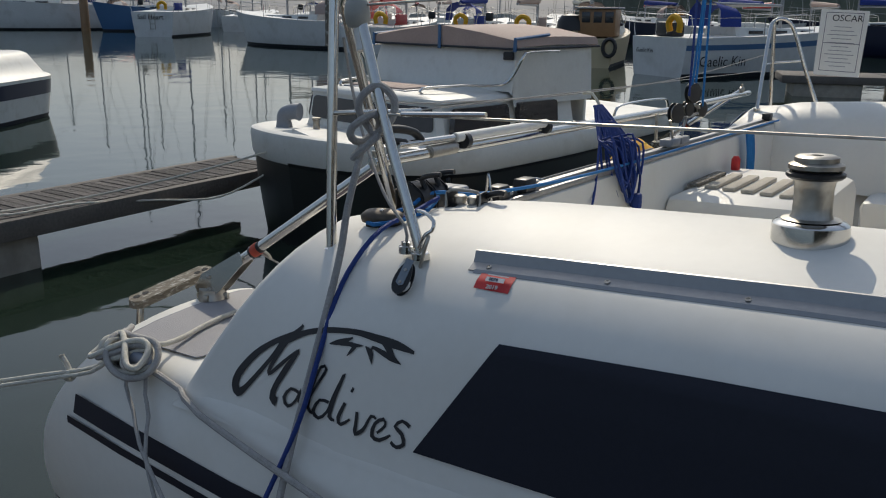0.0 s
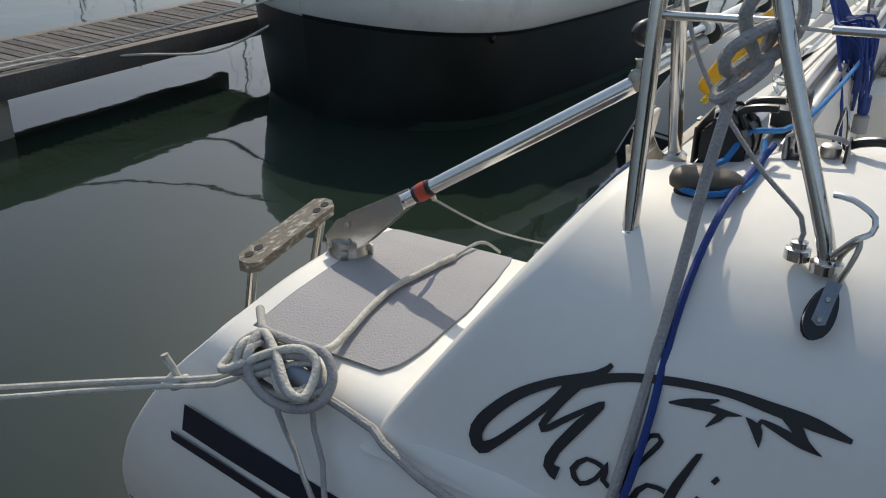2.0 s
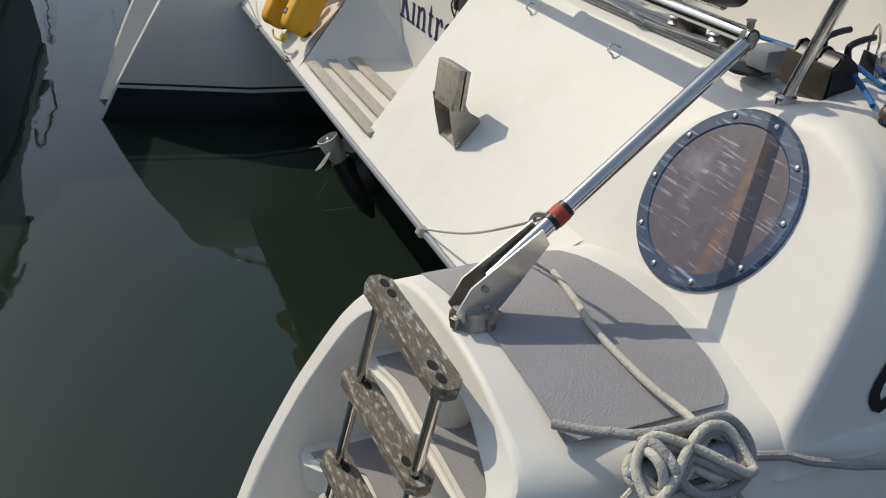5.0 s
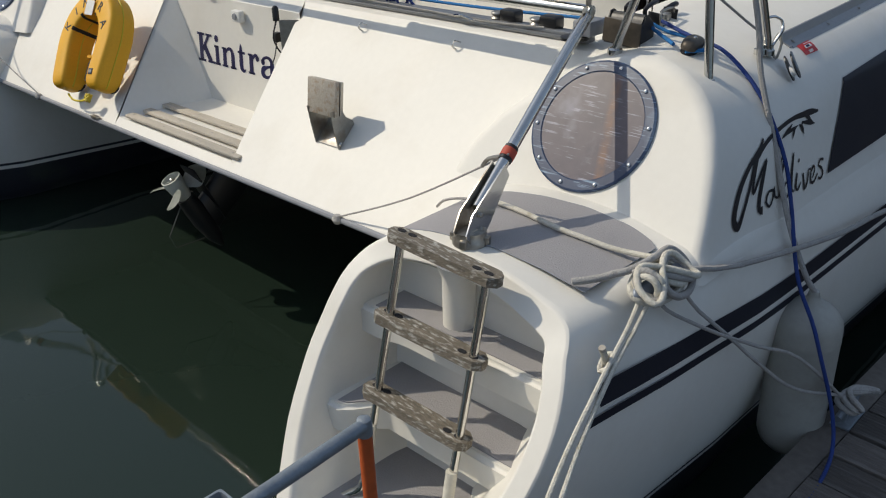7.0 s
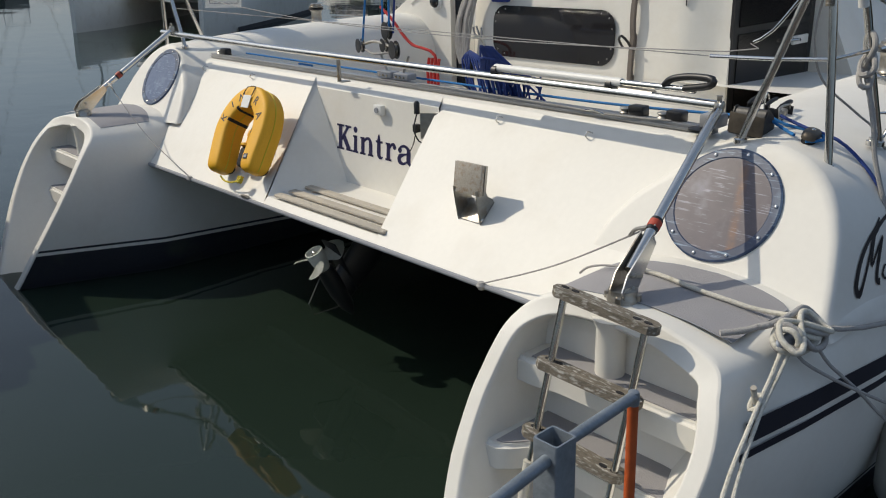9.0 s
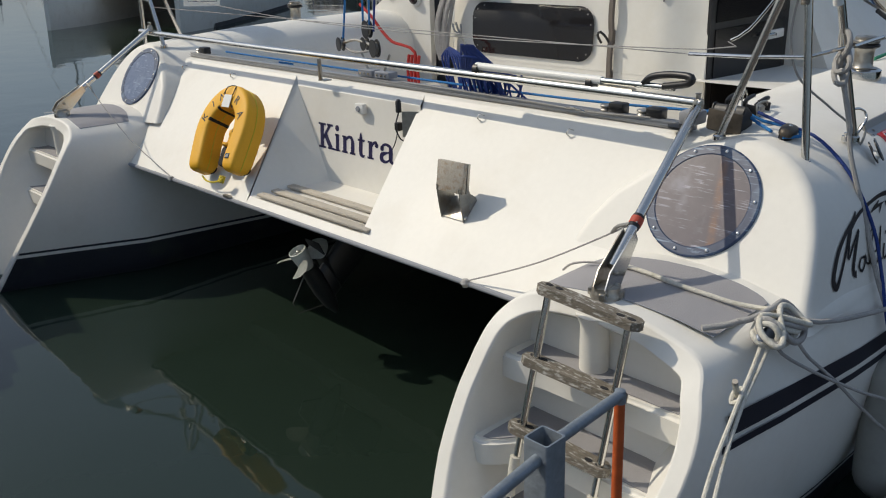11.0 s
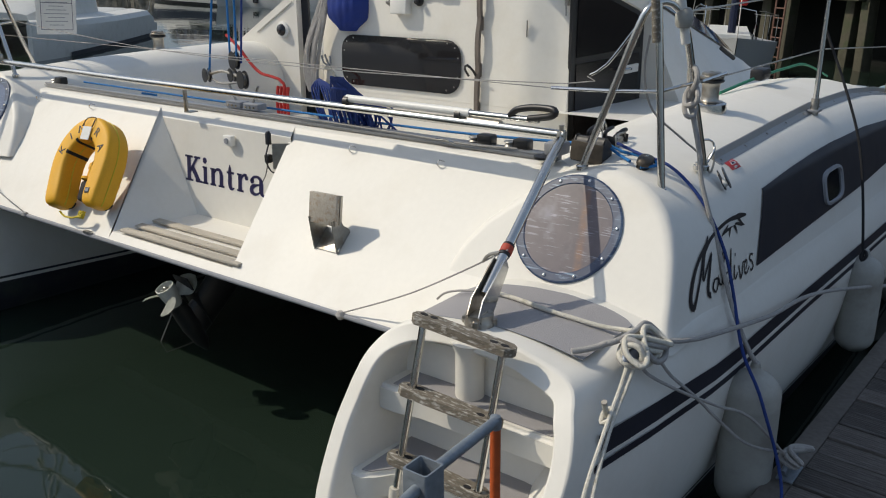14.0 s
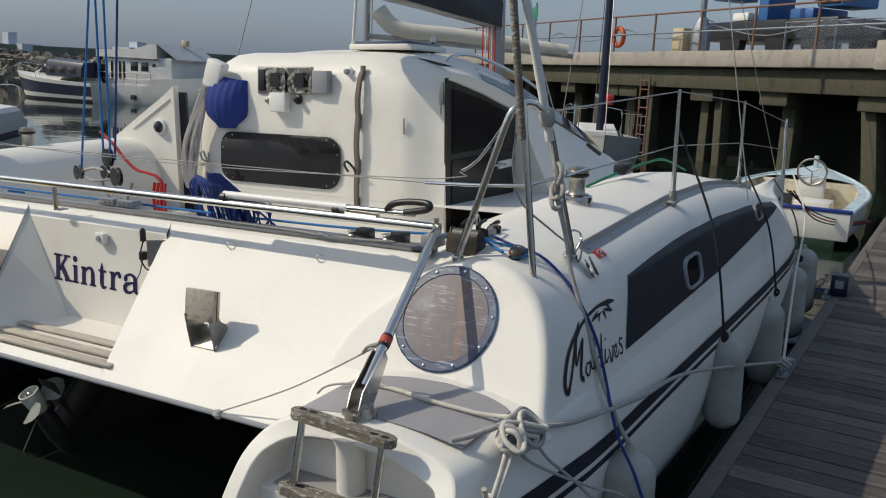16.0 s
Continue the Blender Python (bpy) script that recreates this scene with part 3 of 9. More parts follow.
for x0b, x0t, x1b, x1t in ((-1.70, -2.10, RP_B[0], RP_T[0]), (RS_B[0], RS_T[0], 1.70, 2.10)):
    rows = []
    for j in range(13):
        v = j / 12
        z = 0.765 + v * 0.54
        rows.append([on_slope((x0b + (x0t - x0b) * v) * (1 - i / 10) + (x1b + (x1t - x1b) * v) * i / 10, z) for i in range(11)])
    grid(rows, bm=bm)
quad(bm, on_slope(RP_B[0], 0.765), on_slope(RS_B[0], 0.765), on_slope(RS_B[0], 0.79), on_slope(RP_B[0], 0.79))
# floor of the recess, its sides and back
BL, BR, BLT, BRT = (-0.13, BACK_Y0, 0.80), (0.66, BACK_Y0, 0.80), (-0.40, BACK_Y1, 1.27), (0.56, BACK_Y1, 1.27)
quad(bm, on_slope(*RP_B), on_slope(*RS_B), BR, BL)
quad(bm, BL, BR, BRT, BLT)
quad(bm, on_slope(*RP_B), BL, BLT, on_slope(*RP_T))
quad(bm, on_slope(*RS_B), on_slope(*RS_T), BRT, BR)
quad(bm, BLT, BRT, on_slope(*RS_T), on_slope(*RP_T))
# rolled foot, underside, ledge on top
quad(bm, (-1.66, -0.418, 0.765), (1.66, -0.418, 0.765), (1.66, -0.43, 0.75), (-1.66, -0.43, 0.75))
quad(bm, (-1.66, -0.43, 0.75), (1.66, -0.43, 0.75), (1.66, -0.41, 0.735), (-1.66, -0.41, 0.735))
quad(bm, (-1.7, -0.41, 0.735), (1.7, -0.41, 0.735), (1.7, 5.2, 0.70), (-1.7, 5.2, 0.70))
rows = [[(x, y, z) for x in np.linspace(-2.05, 2.05, 20)] for y, z in ((0.125, 1.305), (0.14, 1.312), (0.235, 1.315), (0.25, 1.308), (0.258, 1.28), (0.30, 0.62))]
grid(rows, bm=bm)
bmesh.ops.remove_doubles(bm, verts=bm.verts, dist=0.0005)
bridgedeck = piece("bridge_deck", bm, GEL, catamaran, "white raked stern face with a boarding recess", smooth=30)
part("fender_lip", tube([(-1.66, -0.428, 0.752), (1.66, -0.428, 0.752)], 0.011, 8), GREY_PLASTIC, bridgedeck, "grey rubbing strip along the lower edge")

# cockpit: sole, seats, forward bulkhead line
bm = bmesh.new()
quad(bm, (-1.9, 0.30, 0.62), (1.9, 0.30, 0.62), (1.9, 2.1, 0.62), (-1.9, 2.1, 0.62))
piece("cockpit_sole", bm, GEL, catamaran, "pale moulded cockpit floor")
for side in (1, -1):
    b = box((0.52, 1.15, 0.32), (side * 1.42, 1.40, 0.80), 0.05)
    piece("cockpit_seat", b, GEL, catamaran, "moulded white cockpit seat")
foredeck = grid([[(x, y, z) for x in np.linspace(-1.9, 1.9, 8)] for y, z in ((2.0, 1.15), (5.4, 1.02), (5.5, 0.95), (5.5, 0.65))])
piece("foredeck", foredeck, GEL, catamaran, "white foredeck between the hulls")

# ---- cabin ----
CAB_Y = 2.0
rows = []
profile = [(0.62, 0.0), (1.1, 0.0), (1.5, 0.02), (1.8, 0.04), (1.95, 0.07), (2.03, 0.12), (2.08, 0.22), (2.10, 0.40)]
for z, lean in profile:
    k = smoothstep(z, 1.75, 2.1)
    r = 0.36
    row = []
    for i in range(6):
        row.append((-1.30 + 0.22 * k + 0.0, CAB_Y + 2.2 - 1.95 * i / 5 + lean, z))
    for i in range(7):
        a = math.pi / 2 * i / 6
        row.append((-1.05 + 0.22 * k - 0.25 * math.cos(a), CAB_Y + 0.25 - 0.25 * math.sin(a) + lean, z))
    for i in range(1, 7):
        row.append((-0.83 + (0.48 + 0.83) * i / 6 - 0.1 * k, CAB_Y + lean, z))
    for i in range(1, 9):
        a = math.pi / 2 * i / 8
        row.append((0.50 + (0.36 - 0.04 * k) * i / 8, CAB_Y + 0.085 * smoothstep(i / 8, 0.15, 1.0) + lean, z))
    row.append((0.866 - 0.04 * k, CAB_Y + 0.10 + lean, z))
    row.append((0.855 - 0.04 * k, CAB_Y + 0.14 + lean, z))
    rows.append(row)
rows = [[(x, y, z - 0.13 * smoothstep(x, 0.30, 0.86) * smoothstep(z, 1.7, 2.08)) for x, y, z in r] for r in rows]
cab = grid(rows)
cabin = piece("cabin", cab, GEL, catamaran, "white coach house with rounded corners", smooth=50)
# roof falling forward to the windscreen, rounded down to the starboard side
EDGE_Y, EDGE_Z = [2.0, 2.38, 2.73, 3.2, 3.74, 4.11, 4.67, 5.2], [2.02, 2.0, 1.98, 1.89, 1.725, 1.62, 1.44, 1.22]
BAND_Y, BAND_Z = [2.0, 2.4, 2.83, 3.2, 4.0, 4.83, 5.3], [2.0, 1.955, 1.865, 1.765, 1.53, 1.29, 1.16]
LOW_Y, LOW_Z = [2.0, 2.18, 2.57, 3.02, 3.12], [1.95, 1.92, 1.835, 1.715, 1.668]
rows = []
for y, z, w in ((2.38, 2.10, 0.0), (2.7, 2.125, 0.0), (3.2, 2.11, 0.02), (3.6, 2.03, 0.04), (4.2, 1.74, 0.04), (4.8, 1.42, 0.04), (5.2, 1.20, 0.04)):
    drop = max(0.02, z - lerp(y, EDGE_Y, EDGE_Z))
    rows.append([(x, y, z - (drop if x > -0.2 else 0.10) * abs((x + 0.2) / 1.0) ** 3) for x in np.linspace(-1.12 - w, 0.80, 19)])
part("roof", grid(rows), GEL, cabin, "white curved coach roof", smooth=50)
rows = []
for y, zt in ((2.45, 2.05), (2.7, 2.05), (3.2, 2.03), (3.6, 1.94), (4.2, 1.60), (4.8, 1.25), (5.2, 1.02)):
    rows.append([(-1.12 - 0.78 * v * (0.35 + 0.65 * smoothstep(y, 2.4, 3.6)), y, zt + (0.95 - zt) * v) for v in (0, 0.1, 0.4, 0.7, 1.0)])
part("cabin_side", grid(rows), GEL, cabin, "white sloping cabin side", smooth=50)
# starboard side: raked panel ahead of the door, with a return to the door frame, and the trim band above
rows = []
for k in range(14):
    y = 3.12 + 2.1 * k / 13
    zt = lerp(y, BAND_Y, BAND_Z)
    rows.append([(0.885 + 0.50 * (v ** 1.2) * (0.75 + 0.25 * smoothstep(y, 3.1, 4.0)), y, zt + (0.92 - zt) * v) for v in (0, 0.1, 0.25, 0.45, 0.7, 1.0)])
part("cabin_side", grid(rows), GEL, cabin, "white raked cabin side", smooth=50)
part("door_return", grid([rows[0], [(0.84, 3.121, p[2]) for p in rows[0]]]), GEL, cabin, "white return beside the door")
rows = []
for k in range(18):
    y = 2.10 + 1.03 * k / 17
    up, lo = lerp(y, BAND_Y, BAND_Z), lerp(y, LOW_Y, LOW_Z)
    rows.append([(0.80, y, lerp(y, EDGE_Y, EDGE_Z) + 0.006), (0.855, y, up + 0.012), (0.884, y, up - 0.004), (0.89, y, (up + lo) / 2), (0.886, y, lo + 0.006), (0.872, y, lo), (0.83, y, lo)])
part("trim_band", grid(rows), GEL, cabin, "white moulded trim over the door", smooth=40)

# ---- water, pontoons, backdrop ----
bm = bmesh.new()
bmesh.ops.create_grid(bm, x_segments=1, y_segments=1, size=2500, matrix=Matrix.Translation((0, 0, WATER_Z)))
tagged(part("water", bm, WATER), "calm dark green harbour water", "water", kind="structure")


def dock_frame(origin, heading):
    return pose(*origin, 0, 0, heading)


def pontoon(name, m, width, length, top, label, edge=0.09, floats=99, first=1.2):
    """A floating walkway: boards laid across, side timbers and floats. y runs along it, x from its left edge."""
    dock = thing(name, label, "pontoon", m, kind="structure")
    part("side_timber", box((edge, length, 0.16), (edge / 2, length / 2, top - 0.085), 0.008), PLANK_EDGE, dock, "dark edge timber")
    part("side_timber", box((edge, length, 0.16), (width - edge / 2, length / 2, top - 0.085), 0.008), PLANK_EDGE, dock, "dark edge timber")
    for k in range(min(floats, int(length / 2.4))):
        part("float", box((width * 0.8, 1.5, 0.5), (width / 2, first + 2.4 * k, top - 0.42), 0.04), CONCRETE, dock, "grey float under the deck")
    return dock


def boards(dock, width, length, top, board=0.145, gap=0.013, edge=0.09):
    """Ribbed deck boards, one object each, three meshes shared between them."""
    rng = random.Random(7)
    half, w = width / 2 - edge - 0.003, (board - gap) / 2
    shapes = []
    for k in range(3):
        ribs = max(4, int(board / 0.018))
        prof = [(-w, -0.03)]
        for r in range(ribs):
            y0 = -w + 2 * w * r / ribs
            prof += [(y0 + 0.001, -0.0022), (y0 + w / ribs, 0.0)]
        prof += [(w, -0.0022), (w, -0.03)]
        bm2 = grid([[(x, y, z) for y, z in prof] for x in (-half, half)], cap=True)
        me = mesh_of(bm2)
        me.materials.append(PLANK)
        shapes.append(me)
    for i in range(int(length / board)):
        ob = new("board", shapes[i % 3])
        ob.parent = dock
        ob.matrix_basis = pose(width / 2, board * (i + 0.5), top + rng.uniform(-0.003, 0.003), rng.uniform(-0.9, 0.9), rng.uniform(-0.1, 0.1), rng.uniform(-0.25, 0.25))


DOCK_TOP = 0.45
main_dock = pontoon("pontoon", dock_frame((2.605, -6.0, 0), -1.43), 2.4, 22.0, DOCK_TOP, "weathered grey timber pontoon with boards laid across")
finger = pontoon("finger_pontoon", afloat(dock_frame((2.38, -5.66, 0), 90.0)), 0.90, 5.08, DOCK_TOP, "narrow timber finger pontoon with silvery boards", floats=1, first=1.52)

# ---- fittings aboard: windows, pads, lettering, rails ----
for side in (1, -1):
    tint = CRAZED if side > 0 else FADED_BLUE
    up = Vector((0, 0.5496, 0.8354))
    out = Vector((0, -0.8354, 0.5496))
    m = basis((side * 2.10, -0.094, 1.157), (1, 0, 0), up)
    win = fitted("round_window", "round window with a blue acrylic rim fixed by screws" if side > 0 else "round dark blue acrylic window", "window", (side * 2.10, -0.094, 1.157), "stern windows", shift=PORT if side < 0 else (0, 0, 0))
    r = 0.198
    inv = m

    def disc(r0, r1, z0, z1, mm=inv):
        rings = [[(q * math.cos(a), q * math.sin(a), z) for a in (2 * math.pi * k / 48 for k in range(48))] for q, z in ((r1, 0.0), (r1, z1), (r1 - 0.006, z1 + 0.003), (r0 + 0.004, z1 + 0.003), (r0, z0))]
        b = grid(rings, close_v=True)
        bmesh.ops.transform(b, matrix=mm, verts=b.verts)
        return b
    piece("rim", disc(0.162, r, 0.006, 0.006), WORN_RIM, win, "dark blue acrylic rim", smooth=12)
    b = bmesh.new()
    bmesh.ops.create_circle(b, cap_ends=True, segments=48, radius=0.165)
    bmesh.ops.transform(b, matrix=m @ Matrix.Translation((0, 0, 0.0065)), verts=b.verts)
    piece("pane", b, tint, win, "scratched brownish pane" if side > 0 else "dark blue pane")
    for k in range(10):
        a = 2 * math.pi * (k + 0.25) / 10
        piece("screw", lathe([(0.0065, 0.008), (0.006, 0.012), (0.003, 0.0135)], 10, m @ Matrix.Translation((0.181 * math.cos(a), 0.181 * math.sin(a), 0))), STEEL, win)

# grey anti-slip pads on the low decks
for side in (1, -1):
    pad = fitted("deck_pad", "grey diamond-textured anti-slip pad on the low deck", "deck pad", (side * 2.1, -0.45, 0.97), "deck pads", shift=PORT if side < 0 else (0, 0, 0))
    rows = []
    for i in range(13):
        u = i / 12
        row = []
        for j in range(25):
            v = j / 24
            xa, xf = 1.842 + (2.447 - 1.842) * v, 1.832 + (2.452 - 1.832) * v
            x = xa + (xf - xa) * u
            ya = lerp(v, [0, 0.08, 0.3, 0.55, 1.0], [-0.632, -0.640, -0.630, -0.612, -0.612])
            yf = lerp(v, [0, 0.15, 0.35, 0.6, 0.85, 0.95, 1.0], [-0.335, -0.298, -0.272, -0.255, -0.264, -0.28, -0.306])
            y = ya + (yf - ya) * u
            zs = [p[1] for p in DECK][::-1]
            xs = [p[0] for p in DECK][::-1]
            row.append((side * x, y, lerp(x, xs, zs) + 0.004))
        rows.append(row)
    piece("pad", grid(rows), PAD, pad, "grey textured sheet", smooth=60)
    edge = [r[0] for r in rows] + rows[-1][1:] + [r[-1] for r in rows[-2::-1]] + rows[0][-2:0:-1]
    piece("border", tube([(x, y, z - 0.001) for x, y, z in edge], 0.0018, 6, True), GREY_PLASTIC, pad, "thin grey sealant edge")


def ribbon(points, widths, mat, parent, name, surface=None, lift=0.0025, step=0.012):
    """A flat stroke on the cabin side; points are (y, z)."""
    pts = spline([(y, z, w) for (y, z), w in zip(points, widths)], step)
    rows = []
    for i, p in enumerate(pts):
        d = pts[min(i + 1, len(pts) - 1)] - pts[max(i - 1, 0)]
        d = Vector((d.x, d.y)).normalized()
        nrm = Vector((-d.y, d.x)) * p.z / 2
        row = []
        for s in (-1, 1):
            y, z = p.x + s * nrm.x, p.y + s * nrm.y
            row.append((trunk_at(y, z) + lift, y, z))
        rows.append(row)
    return part(name, grid(rows), mat, parent, smooth=60)


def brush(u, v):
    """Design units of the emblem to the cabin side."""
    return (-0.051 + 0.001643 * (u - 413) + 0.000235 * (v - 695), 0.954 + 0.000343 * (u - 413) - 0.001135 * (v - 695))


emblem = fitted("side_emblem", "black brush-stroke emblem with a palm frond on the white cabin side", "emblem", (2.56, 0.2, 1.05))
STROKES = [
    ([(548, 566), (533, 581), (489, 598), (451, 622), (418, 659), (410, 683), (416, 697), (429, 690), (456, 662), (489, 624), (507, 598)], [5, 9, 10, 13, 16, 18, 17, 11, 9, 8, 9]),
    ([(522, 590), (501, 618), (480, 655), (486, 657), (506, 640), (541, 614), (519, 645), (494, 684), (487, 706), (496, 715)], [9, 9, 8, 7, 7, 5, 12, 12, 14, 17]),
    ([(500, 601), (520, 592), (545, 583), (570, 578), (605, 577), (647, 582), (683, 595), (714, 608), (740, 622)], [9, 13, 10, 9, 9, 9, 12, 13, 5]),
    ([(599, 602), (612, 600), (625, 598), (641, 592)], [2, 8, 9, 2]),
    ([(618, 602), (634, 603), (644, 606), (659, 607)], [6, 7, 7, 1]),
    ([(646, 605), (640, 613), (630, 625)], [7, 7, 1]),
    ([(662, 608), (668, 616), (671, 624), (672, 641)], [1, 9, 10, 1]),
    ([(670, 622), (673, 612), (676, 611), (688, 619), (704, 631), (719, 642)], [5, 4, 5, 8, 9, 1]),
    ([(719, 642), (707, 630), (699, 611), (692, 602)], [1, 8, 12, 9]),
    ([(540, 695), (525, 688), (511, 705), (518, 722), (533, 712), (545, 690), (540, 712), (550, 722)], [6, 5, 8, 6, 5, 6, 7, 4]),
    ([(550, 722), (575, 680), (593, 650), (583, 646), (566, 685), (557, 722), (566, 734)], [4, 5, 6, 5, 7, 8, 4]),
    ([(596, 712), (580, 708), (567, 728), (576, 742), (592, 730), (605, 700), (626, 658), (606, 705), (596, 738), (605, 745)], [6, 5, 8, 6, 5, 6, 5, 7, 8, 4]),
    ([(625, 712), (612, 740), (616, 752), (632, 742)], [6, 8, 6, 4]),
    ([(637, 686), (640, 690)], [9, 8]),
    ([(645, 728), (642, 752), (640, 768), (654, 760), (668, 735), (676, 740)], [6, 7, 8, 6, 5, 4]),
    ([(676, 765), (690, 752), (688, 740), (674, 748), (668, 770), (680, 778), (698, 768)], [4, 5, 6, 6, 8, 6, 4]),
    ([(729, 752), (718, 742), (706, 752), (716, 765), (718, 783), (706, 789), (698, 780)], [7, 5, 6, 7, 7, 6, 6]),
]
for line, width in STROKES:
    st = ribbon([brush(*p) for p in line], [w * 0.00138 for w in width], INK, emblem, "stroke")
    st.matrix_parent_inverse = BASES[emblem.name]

# aluminium toe rail along the cabin shoulder, with its screws
toe = fitted("toe_rail", "grey aluminium toe rail screwed along the cabin shoulder", "toe rail", (2.4, 2.0, 1.36))


def shoulder(y, dx=0.0, dz=0.0):
    x = 2.384 + 0.5 * (widen(2.40, 1.3, y) - 2.40) - 0.02 * smoothstep(y, 0.5, 2.0)
    sec = crown(max(y, AFT))[5:12]
    return (x + dx, y, lerp(-x, [-p[0] for p in sec], [p[1] for p in sec]) + dz)


rows = []
for i in range(60):
    y = 0.52 + 3.6 * i / 59
    rows.append([shoulder(y, *o) for o in ((0.0, -0.004), (0.002, 0.003), (-0.021, 0.015), (-0.030, 0.039), (-0.035, 0.040), (-0.038, 0.006))])
piece("profile", grid(rows, cap=True), ALU, toe, smooth=30)
rows = []
for i in range(60):
    y = 0.535 + 3.55 * i / 59
    rows.append([shoulder(y, *o) for o in ((0.0055, -0.008), (0.0065, -0.002), (0.001, 0.005), (-0.001, -0.003))])
piece("track", grid(rows, cap=True), ALU, toe, "narrow aluminium strip", smooth=30)
for i in range(13):
    p = shoulder(0.565 + 0.27 * i, -0.010, 0.010)
    piece("screw", lathe([(0.006, 0), (0.006, 0.0016), (0.0035, 0.0018), (0.0035, 0.0008), (0.0, 0.0008)], 10, basis(p, (1, 0, -0.5), (0, 1, 0))), STEEL_DULL, toe)

# mooring-fee sticker
stick = fitted("sticker", "small red permit sticker with white panel", "sticker", (2.41, 0.6, 1.30))
rows = [[(trunk_at(y, z) + 0.0018, y, z + 0.0012) for z in np.linspace(1.282, 1.310, 10)] for y in np.linspace(0.556, 0.641, 6)]
piece("sheet", grid(rows), RED, stick)
mm = basis((trunk_at(0.59, 1.296) + 0.0035, 0.578, 1.2985), (0, 1, 0), (-0.75, 0, 0.66))
piece("label_panel", slab([(0, 0), (0.044, 0), (0.044, 0.011), (0, 0.011)], 0.001, mm), WHITE_PLASTIC, stick)
words("0074", 0.0105, mm @ Matrix.Translation((0.008, 0.002, 0.0012)), INK_BLUE, stick, "print").matrix_parent_inverse = BASES[stick.name]
words("2019", 0.014, basis((trunk_at(0.594, 1.2845) + 0.0035, 0.585, 1.2865), (0, 1, 0), (-0.72, 0, 0.69)), WHITE_PLASTIC, stick).matrix_parent_inverse = BASES[stick.name]
piece("small_print", box((0.05, 0.0025, 0.0006), m=mm @ Matrix.Translation((0.026, 0.0165, 0.001))), WHITE_PLASTIC, stick)


# ---- stern frames: three bent tubes and a tie bar ----
def stern_frame(side):
    fr = fitted("stern_pushpit", "polished stainless tube frame at the stern quarter", "pushpit", (side * 2.25, 0.15, 1.33), "stern pushpits", shift=PORT if side < 0 else (0, 0, 0))
    s = side
    hoop = spline([(s * 2.052, 0.077, 1.335), (s * 2.15, 0.077, 1.60), (s * 2.235, 0.078, 1.83), (s * 2.262, 0.09, 1.885), (s * 2.295, 0.13, 1.905), (s * 2.325, 0.175, 1.88), (s * 2.345, 0.215, 1.80),
                   (s * 2.362, 0.29, 1.58), (s * 2.377, 0.375, 1.36), (s * 2.378, 0.385, 1.32)], 0.02)
    piece("hoop", tube(hoop, 0.0127, 12), STEEL, fr)
    piece("post", tube([(s * 2.347, 0.096, 1.285), (s * 2.323, 0.09, 1.58), (s * 2.295, 0.085, 1.90)], 0.0127, 12), STEEL, fr)
    piece("tie_bar", tube([(s * 2.147, 0.075, 1.612), (s * 2.32, 0.089, 1.622), (s * 2.362, 0.27, 1.635)], 0.0065, 10), STEEL, fr)
    for p in ((s * 2.347, 0.096, 1.288), (s * 2.052, 0.077, 1.336), (s * 2.378, 0.385, 1.322)):
        piece("foot_flange", lathe([(0.022, -0.01), (0.022, 0.004), (0.015, 0.009)], 16, Matrix.Translation(p)), STEEL, fr)
    return fr


for side in (1, -1):
    stern_frame(side)

# wooden staff lashed above the starboard frame, and the white-sleeved stay beside it
staff = fitted("boat_pole", "weathered wooden pole lashed upright to the stern frame", "pole", (2.295, 0.085, 1.8))
piece("shaft", tube([(2.300, 0.075, 1.78), (2.270, 0.06, 2.15), (2.19, 0.03, 3.1)], 0.014, 10), WEATHERED, staff)
stay = fitted("sleeved_pole", "white plastic-sleeved pole standing on the stern frame", "pole", (2.335, 0.20, 1.8))
piece("sleeve", tube([(2.345, 0.21, 1.77), (2.338, 0.19, 1.85), (2.30, 0.10, 2.2), (2.16, -0.2, 3.3)], 0.016, 10), WHITE_PLASTIC, stay)
piece("collar", lathe([(0.02, -0.03), (0.027, -0.02), (0.03, 0.0), (0.027, 0.025), (0.018, 0.035)], 14, Matrix.Translation((2.34, 0.19, 1.85))), FENDER, stay, "wrapped white collar")


